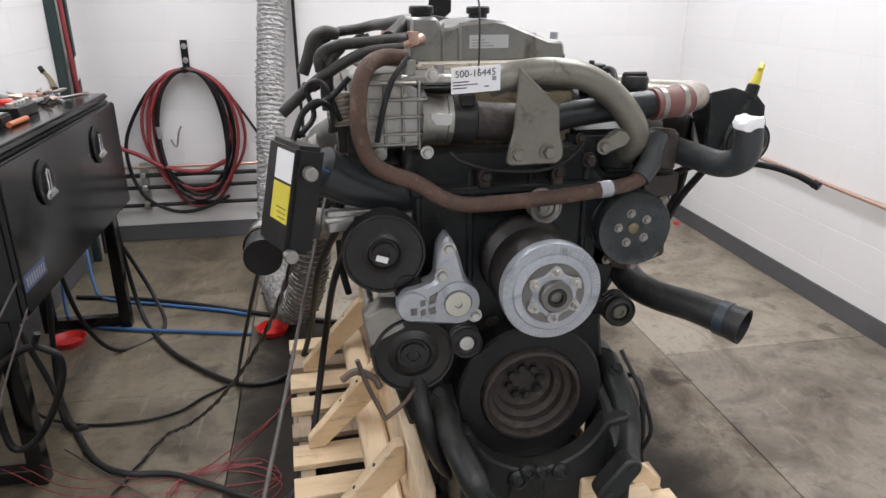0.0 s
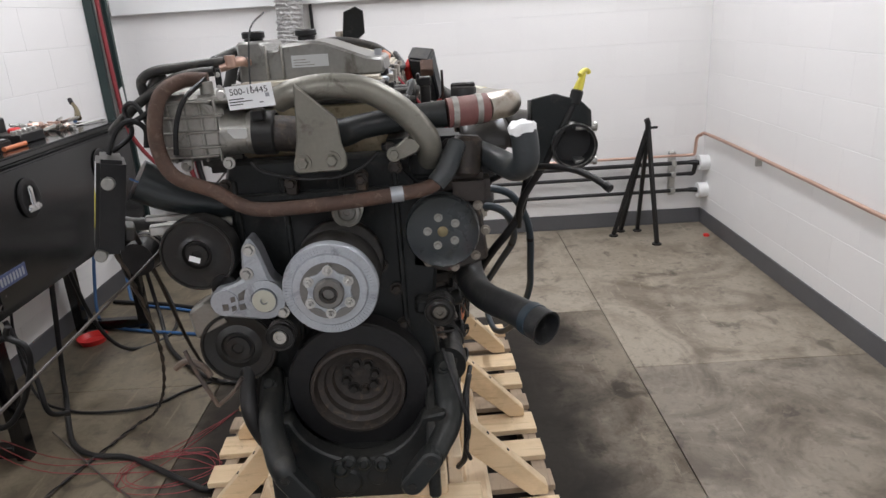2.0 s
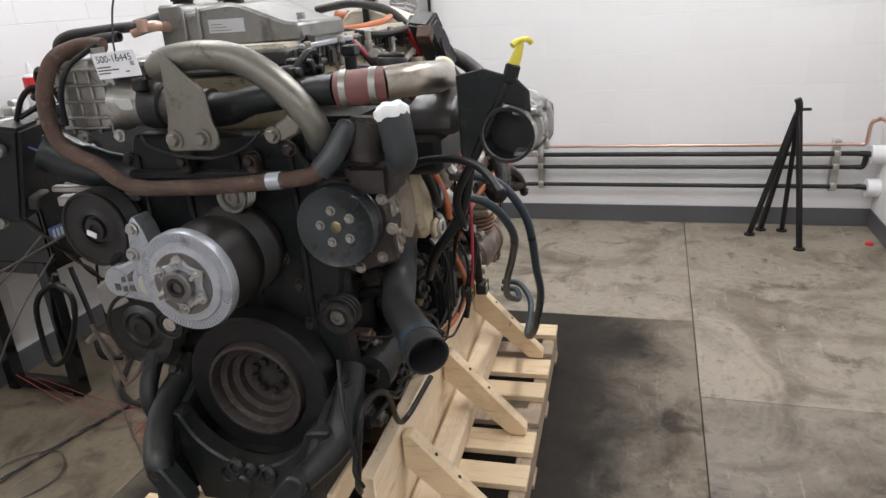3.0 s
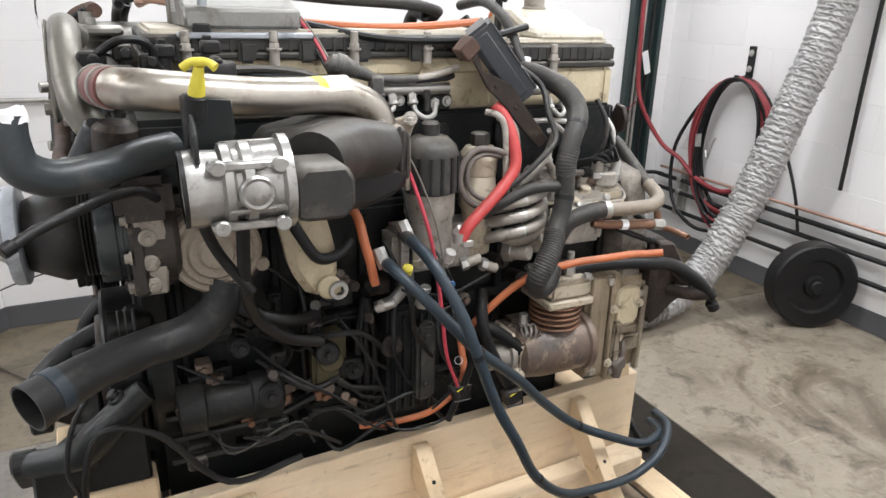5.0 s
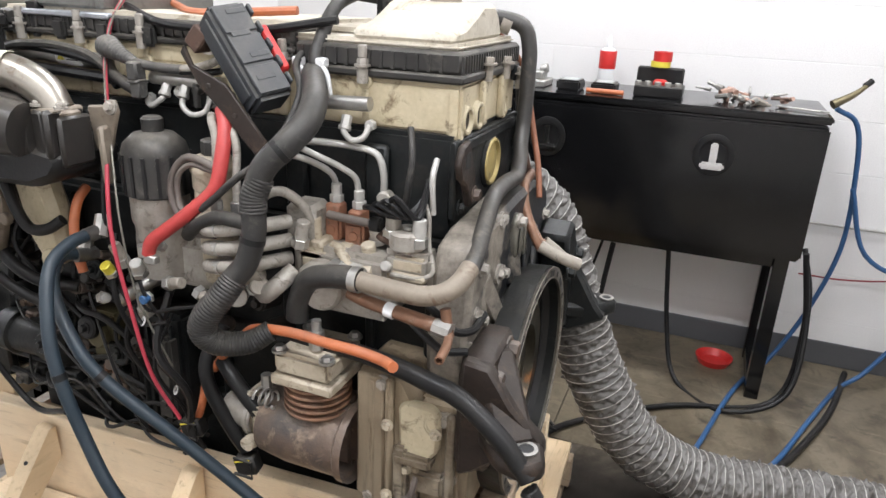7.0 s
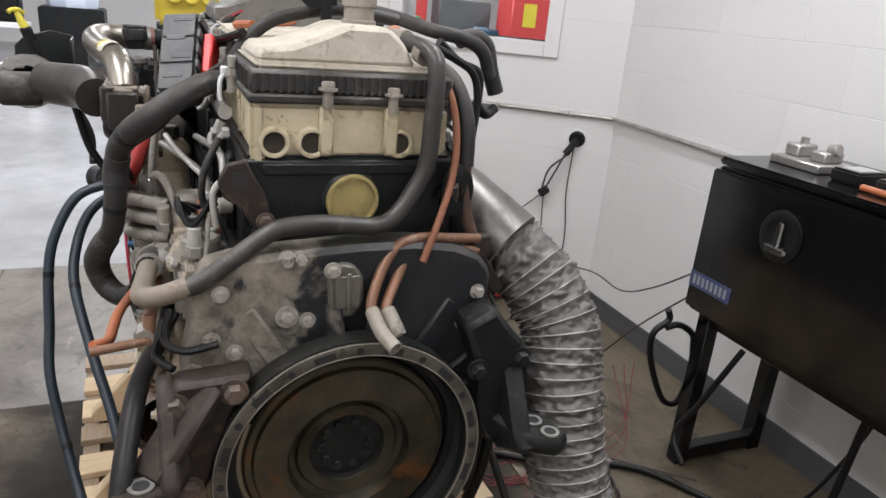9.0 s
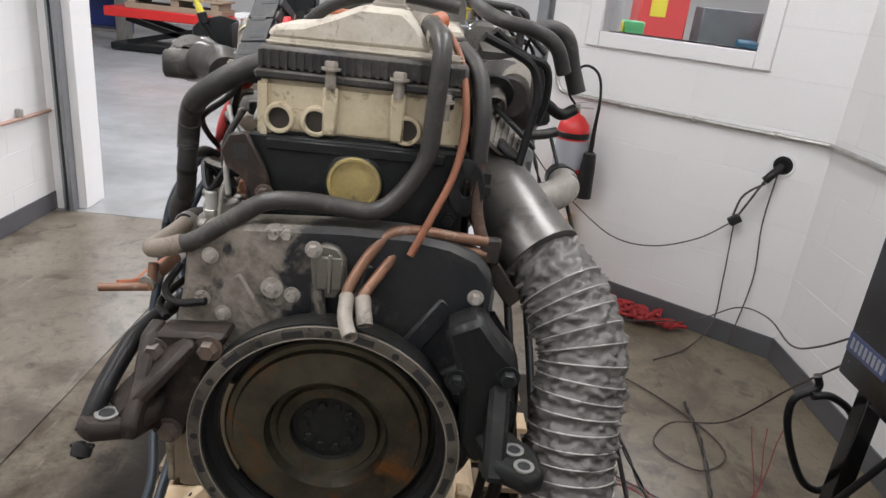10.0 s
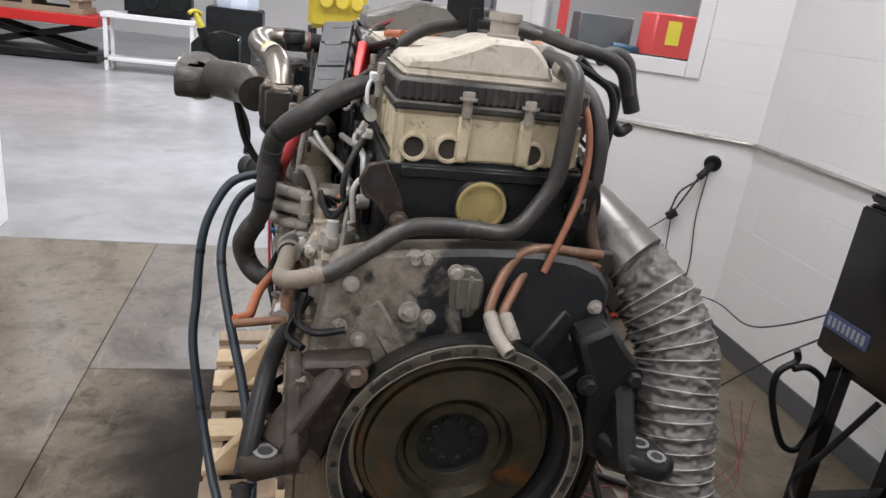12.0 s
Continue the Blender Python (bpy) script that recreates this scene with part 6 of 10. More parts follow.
P("cable_sleeve", tube([(0.214, 0.468, 1.300), (0.214, 0.478, 1.292), (0.217, 0.495, 1.287), (0.219, 0.522, 1.276), (0.220, 0.556, 1.263)], [0.012, 0.021, 0.0215, 0.0135, 0.0095], 16, 6, True, 0.0008, 0.006), BOOTGREY, "dusty tapered cable boot")
P("boot_cable", tube([(0.220, 0.552, 1.264), (0.212, 0.585, 1.259), (0.208, 0.625, 1.257), (0.210, 0.655, 1.258)], 0.0092, 12, 5), BOOTGREY)
P("taped_cable", tube([(0.210, 0.650, 1.258), (0.213, 0.69, 1.264), (0.216, 0.722, 1.273), (0.218, 0.745, 1.282)], 0.0078, 12, 5), CAST, "cable wrapped in pale tape")
P("boot_cable", tube([(0.211, 0.652, 1.254), (0.212, 0.68, 1.256), (0.212, 0.72, 1.258), (0.205, 0.74, 1.262)], 0.0062, 10, 5), RUBBER)
P("boot_cable", tube([(0.21, 0.475, 1.272), (0.212, 0.485, 1.24), (0.225, 0.525, 1.225), (0.226, 0.555, 1.212)], 0.011, 12, 5), PLASTIC_DUSTY)
# high-pressure pump and blocks
P("pump_body", join(box(0.2, 0.29, 0.93, 1.12, 0.87, 0.99, 0.012, 2), cyl((0.29, 1.0, 0.93), (1, 0, 0), 0.045, 0.03, 24, 0.005), box(0.21, 0.27, 1.09, 1.19, 0.93, 1.0, 0.012, 2), cyl((0.245, 1.135, 1.0), (0, 0, 1), 0.032, 0.035, 24, 0.005), box(0.22, 0.285, 0.915, 0.975, 0.98, 1.06, 0.01)), CAST, "dusty cast fuel pump")
for y, z in ((0.985, 1.022), (1.030, 1.016)):
    vb = P("valve_block", join(box(0.205, 0.245, y - 0.019, y + 0.019, z - 0.034, z + 0.012, 0.005, 2), box(0.208, 0.242, y - 0.014, y + 0.014, z + 0.010, z + 0.034, 0.004), cyl((0.244, y, z - 0.012), (1, 0, 0), 0.009, 0.004, 14, 0.001)), CLAYRED, "rust-red valve block")
    P("valve_nut", join(cyl((0.222, y, z + 0.034), (0, 0, 1), 0.0125, 0.014, 6, 0.001), cyl((0.222, y, z + 0.046), (0, 0, 1), 0.0095, 0.022, 14, 0.002)), SILVER, "plated pipe nut", vb)
P("valve_rod", tube([(0.252, 0.985, 1.040), (0.254, 1.02, 1.039), (0.252, 1.072, 1.036)], 0.0075, 12, 3), WIREWRAP)
P("rod_plug", cyl((0.25, 1.066, 1.036), (0, 1, 0), 0.013, 0.022, 14, 0.003), RUBBER)
P("tall_body", join(box(0.235, 0.29, 0.945, 0.995, 0.905, 0.985, 0.006, 2), box(0.24, 0.285, 0.952, 0.99, 0.983, 1.0, 0.004), cyl((0.268, 0.968, 0.998), (0, 0, 1), 0.011, 0.04, 12, 0.002), box(0.289, 0.293, 0.955, 0.985, 0.925, 0.97, 0.001)), CREAMCAST, "pale square pump body")
P("pump_elbow", tube([(0.262, 1.0, 0.985), (0.272, 1.02, 0.985), (0.285, 1.04, 0.97), (0.292, 1.06, 0.962), (0.29, 1.09, 0.965)], 0.0105, 12, 5), CREAMCAST)
for q, ax, r, ln in (((0.255, 1.012, 0.982), (0, 1, 0), 0.013, 0.022), ((0.290, 1.052, 0.963), (0.2, 1, 0), 0.0125, 0.02), ((0.225, 1.105, 1.0), (0, 0, 1), 0.024, 0.010), ((0.225, 1.105, 1.01), (0, 0, 1), 0.015, 0.016), ((0.24, 1.137, 1.0), (0, 0, 1), 0.020, 0.012), ((0.24, 1.137, 1.012), (0, 0, 1), 0.012, 0.018), ((0.245, 1.137, 1.03), (0, 0, 1), 0.009, 0.012), ((0.225, 1.105, 1.026), (0, 0, 1), 0.008, 0.012), ((0.262, 1.07, 0.985), (0.2, 0, 1), 0.013, 0.02), ((0.283, 1.115, 0.978), (1, 0, 0.3), 0.009, 0.012)):
    P("pump_fitting", cyl(q, ax, r, ln, 14, 0.002), SILVER if r < 0.013 else CREAMCAST)
P("pump_flange", join(box(0.21, 0.272, 1.115, 1.178, 0.965, 0.992, 0.006, 2), box(0.205, 0.28, 1.11, 1.182, 0.952, 0.966, 0.004)), CREAMCAST, "pale stained pump flange")
P("thin_tube", tube([(0.23, 1.155, 1.085), (0.235, 1.168, 1.06), (0.24, 1.172, 1.01), (0.262, 1.19, 0.975), (0.275, 1.17, 0.962), (0.28, 1.12, 0.963)], 0.0042, 8, 5), CAST)
PS("sensor_wire", [*[tube([(0.24 + 0.01 * k, 1.05 + 0.02 * k, 1.06), (0.28, 1.08 + 0.015 * k, 1.075 + 0.008 * k), (0.26, 1.13 + 0.01 * k, 1.06), (0.22, 1.16, 1.09 + 0.01 * k)], 0.005, 6, 4) for k in range(4)]], RUBBER, "tangle of black sensor wires")
P("air_hose", tube([(0.315, 0.955, 0.86), (0.316, 0.962, 0.90), (0.322, 0.99, 0.945), (0.328, 1.05, 0.963), (0.33, 1.09, 0.965)], 0.0205, 14, 5), RUBBER_DUSTY, "grey rubber coolant hose")
P("hose_clamp", tube([(0.329, 1.075, 0.9645), (0.33, 1.09, 0.965)], 0.0222, 16, 1, False), STEEL)
P("return_pipe", tube([(0.33, 1.08, 0.965), (0.334, 1.12, 0.963), (0.338, 1.165, 0.963)], 0.0165, 14, 3), TAN, "tan corroded coolant pipe")
P("copper_stub", tube([(0.315, 1.06, 0.93), (0.322, 1.10, 0.924), (0.33, 1.18, 0.918), (0.336, 1.235, 0.914)], [0.010, 0.011, 0.012, 0.012], 12, 4), COPPERY)
P("stub_nut", cyl((0.336, 1.225, 0.914), (0.1, 1, -0.1), 0.0145, 0.03, 8), STEEL)
P("stub_band", tube([(0.326, 1.135, 0.921), (0.328, 1.152, 0.9195)], 0.0128, 12, 1, False), PAPER)
# air compressor and flywheel housing side
comp = P("air_compressor", join(lathe([(0.03, 0), (0.062, 0.02), (0.07, 0.08), (0.07, 0.19), (0.076, 0.195), (0.076, 0.21)], (0.30, 0.86, 0.62), (0, 1, 0), 28), box(0.24, 0.30, 0.86, 1.06, 0.55, 0.70, 0.015, 2)), BROWNCAST, "brown cast air compressor")
P("drive_end", lathe([(0.0, 0.0), (0.020, 0.0), (0.030, 0.005), (0.0325, 0.03), (0.0325, 0.062), (0.042, 0.064), (0.042, 0.071), (0.039, 0.073), (0.039, 0.078)], (0.31, 0.782, 0.628), (0, 1, 0), 28), CAST, "smooth grey drive end", comp)
PS("cylinder_fin", [*[lathe([(0.035, 0), (0.062, 0.001), (0.063, 0.003), (0.062, 0.006), (0.035, 0.007)], (0.30, 0.985, 0.683 + i * 0.0135), (0, 0, 1), 28) for i in range(5)], cyl((0.30, 0.985, 0.66), (0, 0, 1), 0.043, 0.09, 24)], RUSTFIN, "", comp)
P("compressor_head", join(box(0.235, 0.365, 0.925, 1.05, 0.745, 0.765, 0.004), box(0.24, 0.36, 0.93, 1.045, 0.767, 0.81, 0.008, 2)), CREAMCAST, "cream-grey compressor head", comp)
bolts([(0.25, 0.94, 0.81), (0.35, 0.94, 0.81), (0.25, 1.035, 0.81), (0.35, 1.035, 0.81), (0.30, 0.985, 0.81)], (0, 0, 1), 0.010, 0.01, STEEL, comp)
P("compressor_flange", join(box(0.25, 0.335, 0.845, 0.86, 0.56, 0.69, 0.005), cyl((0.34, 0.86, 0.59), (1, 0, 0), 0.014, 0.02, 12), box(0.29, 0.345, 0.862, 0.888, 0.585, 0.665, 0.006, 2)), CREAMCAST, "", comp)
PS("banjo_fitting", [cyl((0.325, 1.0, 0.815), (0, 0, 1), 0.014, 0.035, 6), cyl((0.325, 1.0, 0.85), (0, 0, 1), 0.009, 0.02, 10), cyl((0.32, 0.885, 0.70), (0, 0, 1), 0.01, 0.03, 6)], STEEL, "", comp)
P("orange_hose", tube([(0.29, 0.74, 0.69), (0.31, 0.79, 0.75), (0.33, 0.85, 0.81), (0.355, 0.90, 0.845), (0.37, 0.98, 0.862), (0.385, 1.06, 0.868), (0.391, 1.12, 0.870), (0.397, 1.165, 0.868), (0.418, 1.192, 0.874)], 0.009, 10, 5), ORANGE, "orange corrugated wire loom")
P("orange_hose", tube([(0.30, 0.73, 0.69), (0.33, 0.725, 0.60), (0.32, 0.66, 0.53), (0.29, 0.58, 0.50), (0.26, 0.5, 0.49)], 0.008, 10, 5), ORANGE)
P("black_hose", tube([(0.30, 0.90, 0.80), (0.305, 0.97, 0.812), (0.315, 1.07, 0.820), (0.337, 1.166, 0.823), (0.351, 1.23, 0.818), (0.360, 1.285, 0.808), (0.374, 1.36, 0.762), (0.385, 1.41, 0.712)], [0.012, 0.013, 0.015, 0.016, 0.017, 0.017, 0.017, 0.015], 12, 5), RUBBER, "black heavy cable over the mounting foot")
P("cable_end", join(cyl((0.385, 1.412, 0.695), (0.05, 0.55, -0.8), 0.016, 0.022, 12, 0.002), box(0.366, 0.404, 1.412, 1.422, 0.690, 0.697, 0.002), cyl((0.386, 1.42, 0.675), (0, 0, 1), 0.009, 0.024, 10)), RUBBER)
P("black_hose", tube([(0.30, 0.78, 0.80), (0.34, 0.765, 0.74), (0.35, 0.78, 0.68), (0.345, 0.82, 0.60), (0.34, 0.845, 0.56)], 0.0135, 12, 5), RUBBER)
P("black_hose", tube([(0.30, 0.77, 0.72), (0.32, 0.81, 0.70), (0.33, 0.86, 0.66), (0.33, 0.875, 0.64)], 0.015, 12, 4), RUBBER)
for q in ((0.345, 0.85, 0.535), (0.335, 0.715, 0.575)):
    P("plug_connector", join(moved(box(-0.016, 0.016, -0.022, 0.022, -0.02, 0.02, 0.004), pose(*q, 15, 0, 10)), tube([(q[0] + 0.018, q[1] - 0.02, q[2] - 0.018), (q[0] + 0.018, q[1] + 0.02, q[2] - 0.018), (q[0] + 0.018, q[1] + 0.02, q[2] + 0.018), (q[0] + 0.018, q[1] - 0.02, q[2] + 0.018)], 0.003, 6, 1, False)), PLASTIC, "black plug with a yellow lock")
    P("plug_lock", moved(box(0.0165, 0.0185, -0.016, 0.016, 0.014, 0.017), pose(*q, 15, 0, 10)), YELLOW)
P("housing_side", join(plate([(1.075, 0.795), (1.165, 0.793), (1.19, 0.75), (1.19, 0.49), (1.07, 0.51)], "x", 0.18, 0.315, 0.012), box(0.16, 0.30, 1.18, 1.28, 0.50, 0.76, 0.015, 2), box(0.29, 0.325, 1.10, 1.115, 0.52, 0.78, 0.004), box(0.29, 0.32, 1.15, 1.20, 0.60, 0.62, 0.006)), STREAKED, "stained cast flywheel housing side")
bolts([(0.319, 1.128, 0.795 - 0.02), (0.316, 1.10, 0.53), (0.316, 1.16, 0.52), (0.302, 1.25, 0.60), (0.302, 1.24, 0.72)], (1, 0, 0), 0.011, 0.012, ALU_DUSTY)
P("side_cover", plate([(1.160, 0.645), (1.157, 0.735), (1.170, 0.75), (1.222, 0.748), (1.236, 0.73), (1.234, 0.66), (1.218, 0.640)], "x", 0.300, 0.322, 0.006), COVER, "pale stained cover plate on the housing")
P("side_ridge", box(0.312, 0.33, 1.135, 1.15, 0.50, 0.79, 0.005), STREAKED)
P("side_column", plate([(1.078, 0.79), (1.132, 0.79), (1.134, 0.52), (1.074, 0.525)], "x", 0.312, 0.324, 0.008), STREAKED)
P("side_lug", join(box(0.30, 0.332, 1.152, 1.178, 0.545, 0.66, 0.006, 2), box(0.30, 0.335, 1.152, 1.225, 0.625, 0.648, 0.006, 2), box(0.30, 0.322, 1.178, 1.245, 0.565, 0.61, 0.006, 2)), TANCAST)
P("side_ridge", box(0.300, 0.318, 1.245, 1.262, 0.50, 0.74, 0.005), TANCAST)
bolts([(0.322, 1.175, 0.612), (0.322, 1.23, 0.70), (0.331, 1.142, 0.55), (0.331, 1.142, 0.70)], (1, 0, 0), 0.008, 0.009, CREAMCAST)
P("wire_stub", join(moved(box(-0.012, 0.012, -0.022, 0.022, -0.02, 0.02, 0.005), pose(0.325, 1.18, 0.535, 20, 0, 15)), moved(box(-0.008, 0.008, -0.012, 0.012, -0.03, 0.0, 0.003), pose(0.325, 1.185, 0.525, -15, 0, 0)), tube([(0.32, 1.185, 0.545), (0.328, 1.19, 0.565), (0.318, 1.195, 0.60)], 0.006, 8, 3)), WIREWRAP)
# middle of the right side
P("cream_bracket", join(plate([(0.325, 1.03), (0.34, 1.08), (0.38, 1.09), (0.41, 1.05), (0.43, 0.98), (0.44, 0.92), (0.43, 0.87), (0.38, 0.86), (0.345, 0.92)], "x", 0.29, 0.345, 0.016), cyl((0.345, 0.415, 0.885), (1, 0, 0), 0.024, 0.012, 20, 0.003)), COVER, "cream-coloured cast bracket")
P("bracket_eye", lathe([(0.010, 0), (0.018, 0), (0.02, 0.004), (0.018, 0.01), (0.01, 0.01)], (0.356, 0.43, 0.88), (1, 0, 0), 20), STEEL)
P("bracket_hose", tube([(0.36, 0.33, 1.06), (0.37, 0.36, 1.0), (0.37, 0.39, 0.955), (0.365, 0.43, 0.955), (0.35, 0.46, 0.975)], 0.011, 10, 5), RUBBER)
P("orange_hose", tube([(0.30, 0.475, 1.03), (0.33, 0.482, 1.01), (0.35, 0.487, 0.97), (0.36, 0.497, 0.92), (0.36, 0.505, 0.88)], 0.0095, 10, 5), ORANGE)
P("black_hose", tube([(0.29, 0.20, 0.90), (0.33, 0.25, 0.86), (0.33, 0.33, 0.82), (0.29, 0.40, 0.80)], 0.013, 12, 5), RUBBER)
P("black_hose", tube([(0.50, 0.24, 1.10), (0.47, 0.24, 0.98), (0.40, 0.26, 0.88), (0.36, 0.32, 0.80), (0.33, 0.40, 0.76)], 0.011, 12, 5), RUBBER)
ecu = P("ecu", box(0.225, 0.30, 0.555, 0.675, 0.52, 0.79, 0.01, 2), IRON, "black finned engine control module")
for i in range(5):
    P("ecu_fin", box(0.298, 0.31, 0.568 + i * 0.02, 0.574 + i * 0.02, 0.54, 0.77, 0.002), IRON, "", ecu)
P("ecu_wire", tube([(0.30, 0.53, 0.52), (0.32, 0.58, 0.495), (0.32, 0.66, 0.49), (0.33, 0.72, 0.52)], 0.0035, 6, 5), RUBBER, "", ecu)
P("starter", lathe([(0.02, 0), (0.05, 0.004), (0.052, 0.05), (0.045, 0.055), (0.045, 0.14), (0.05, 0.145), (0.05, 0.2), (0.03, 0.21)], (0.265, 0.12, 0.63), (0, 1, 0), 24), IRON, "black starter motor")
PS("side_pipe", [*[tube([(0.24 + 0.01 * k, 0.10, 0.60 - 0.045 * k), (0.25 + 0.01 * k, 0.3, 0.61 - 0.045 * k), (0.25, 0.42, 0.63 - 0.04 * k), (0.24, 0.54, 0.60 - 0.04 * k)], 0.008, 8, 4) for k in range(3)]], BLACKIRON)
rng = random.Random(5)
for i in range(9):
    y0 = rng.uniform(0.2, 0.75)
    z0 = rng.uniform(0.8, 1.0)
    x0 = rng.uniform(0.26, 0.36)
    P("side_wire", tube([(x0 - 0.03, y0, z0), (x0 + 0.02, y0 + rng.uniform(-0.04, 0.04), z0 - 0.1), (x0, y0 + rng.uniform(-0.03, 0.09), z0 - 0.2), (x0 - 0.02, y0 + rng.uniform(-0.02, 0.12), z0 - rng.uniform(0.28, 0.36))], rng.choice((0.004, 0.0055, 0.008)), 7, 5), RUBBER)
for i in range(16):
    q = (rng.uniform(0.24, 0.3), rng.uniform(0.18, 0.9), rng.uniform(0.62, 1.02))
    P("fitting", join(cyl((q[0] - 0.04, q[1], q[2]), (1, 0, 0.2), rng.uniform(0.012, 0.026), 0.06, 14, 0.004), hexbolt((q[0] + 0.02, q[1], q[2] + 0.012), (1, 0, 0.2), 0.009, 0.012)), rng.choice((IRON, IRON, RUSTCAST, BROWNCAST, BLACKIRON)))
P("heat_tube", tube([(0.24, 0.62, 0.86), (0.30, 0.60, 0.85), (0.32, 0.56, 0.82), (0.30, 0.53, 0.80)], 0.013, 12, 4), STEEL)
PS("hose_fitting", [cyl((0.35, 0.515, 0.95), (0.5, 0.2, -0.8), 0.014, 0.04, 8), cyl((0.35, 0.565, 1.0), (0.5, 0.2, -0.8), 0.014, 0.04, 8)], STEEL)

# small fittings, plugs and ties on the right side
for q, ax, r, ln, m_ in (((0.345, 0.60, 0.905), (0.3, -0.2, 1), 0.011, 0.05, ALU_DUSTY), ((0.352, 0.572, 0.885), (0.4, 0, 0.6), 0.011, 0.03, YELLOW), ((0.365, 0.655, 0.905), (0.5, 0.2, 1), 0.012, 0.035, SILVER), ((0.35, 0.70, 0.89), (0.2, 1, 0.3), 0.011, 0.045, ALU_DUSTY), ((0.335, 0.755, 0.88), (0.2, 1, -0.4), 0.011, 0.04, ALU_DUSTY), ((0.36, 0.665, 0.86), (1, 0, 0), 0.009, 0.02, BLUE_HOSE), ((0.33, 0.62, 0.80), (0.2, 0.1, 1), 0.012, 0.05, STEEL), ((0.34, 0.52, 0.82), (0.4, 0.8, 0.3), 0.010, 0.035, STEEL), ((0.34, 0.69, 0.955), (0.6, 0, 0.6), 0.008, 0.03, SILVER), ((0.31, 0.83, 0.89), (0.6, 0.4, 0.1), 0.018, 0.06, CAST), ((0.315, 0.87, 0.905), (0.5, 0.5, 0.3), 0.016, 0.05, ALU_DUSTY), ((0.25, 1.11, 1.02), (0, 0, 1), 0.014, 0.04, CAST), ((0.255, 1.16, 1.01), (0, 0, 1), 0.012, 0.05, SILVER), ((0.235, 1.075, 1.0), (0.4, 0, 1), 0.013, 0.03, CAST), ((0.30, 1.02, 0.965), (0.3, 1, 0), 0.012, 0.06, SILVER), ((0.30, 0.955, 0.99), (0, 0.2, 1), 0.012, 0.05, CAST)):
    f_ = P("fitting", cyl(q, ax, r, ln, 14, 0.002), m_)
    P("fitting_nut", cyl(q, ax, r * 1.3, ln * 0.35, 6, 0.001), STEEL if m_ is not STEEL else CAST, "", f_)
for pts, r, m_ in (([(0.21, 1.12, 1.2), (0.235, 1.135, 1.15), (0.24, 1.13, 1.1), (0.225, 1.12, 1.06)], 0.006, RUBBER_DUSTY), ([(0.20, 1.165, 1.15), (0.225, 1.168, 1.12), (0.222, 1.17, 1.06)], 0.0055, SILVER), ([(0.22, 1.06, 1.02), (0.25, 1.09, 1.015), (0.24, 1.14, 1.0)], 0.009, RUST), ([(0.31, 0.80, 0.94), (0.335, 0.83, 0.925), (0.345, 0.86, 0.93), (0.335, 0.90, 0.945)], 0.015, ALU_DUSTY), ([(0.30, 0.87, 0.90), (0.33, 0.90, 0.90), (0.34, 0.93, 0.925), (0.31, 0.95, 0.95)], 0.016, CAST)):
    P("fuel_line", tube(pts, r, 10, 5), m_, "plated fuel line" if m_ is SILVER else "")
for pts in ([(0.34, 0.57, 0.85), (0.36, 0.62, 0.82), (0.365, 0.65, 0.80), (0.36, 0.70, 0.815)], [(0.33, 0.60, 0.84), (0.36, 0.66, 0.83), (0.36, 0.73, 0.85), (0.33, 0.80, 0.86)], [(0.345, 0.64, 0.93), (0.37, 0.655, 0.90), (0.372, 0.67, 0.86), (0.35, 0.69, 0.80)], [(0.30, 0.44, 0.80), (0.33, 0.50, 0.70), (0.33, 0.54, 0.58), (0.31, 0.57, 0.50)], [(0.29, 0.25, 0.78), (0.32, 0.33, 0.70), (0.33, 0.42, 0.63), (0.31, 0.50, 0.55)]):
    P("thin_wire", tube(pts, 0.0035, 6, 5), RUBBER)
for q in ((0.362, 0.645, 0.805), (0.355, 0.70, 0.665)):
    P("cable_tie", moved(lathe([(0.008, 0), (0.0095, 0.001), (0.0095, 0.003), (0.008, 0.004)], (0, 0, 0), (0, 0, 1), 14), pose(*q, 30, 60, 0)), WHITE)
crng = random.Random(33)
for i in range(46):
    q = (crng.uniform(0.225, 0.275), crng.uniform(0.14, 0.56), crng.uniform(0.50, 0.86))
    m_ = crng.choice((IRON, IRON, BLACKIRON, PLASTIC, PLASTIC_DUSTY, RUSTCAST, IRON, BROWNCAST))
    if i % 3:
        w = crng.uniform(0.010, 0.026)
        P("bracket", join(box(q[0] - 0.03, q[0] + 0.012, q[1] - w, q[1] + w, q[2] - w * 0.7, q[2] + w * 0.7, 0.004), cyl((q[0] + 0.011, q[1], q[2]), (1, 0, 0), w * 0.5, 0.008, 10)), m_)
    else:
        P("fitting", join(cyl((q[0] - 0.03, q[1], q[2]), (1, crng.uniform(-0.4, 0.4), crng.uniform(-0.3, 0.5)), crng.uniform(0.008, 0.016), 0.06, 12, 0.002), hexbolt((q[0] + 0.012, q[1], q[2]), (1, 0, 0), 0.008, 0.01)), m_)
for i in range(16):
    y0, z0 = crng.uniform(0.12, 0.5), crng.uniform(0.5, 0.9)
    x0 = crng.uniform(0.25, 0.32)
    P("thin_wire", tube([(x0 - 0.03, y0, z0), (x0 + 0.01, y0 + crng.uniform(0.02, 0.08), z0 + crng.uniform(-0.06, 0.02)), (x0 + 0.012, y0 + crng.uniform(0.08, 0.16), z0 + crng.uniform(-0.10, 0.02)), (x0 - 0.02, y0 + crng.uniform(0.15, 0.24), z0 + crng.uniform(-0.14, 0.0))], crng.choice((0.003, 0.0045, 0.007)), 7, 5), crng.choice((RUBBER, RUBBER, BLACKIRON, RUBBER_DUSTY)))
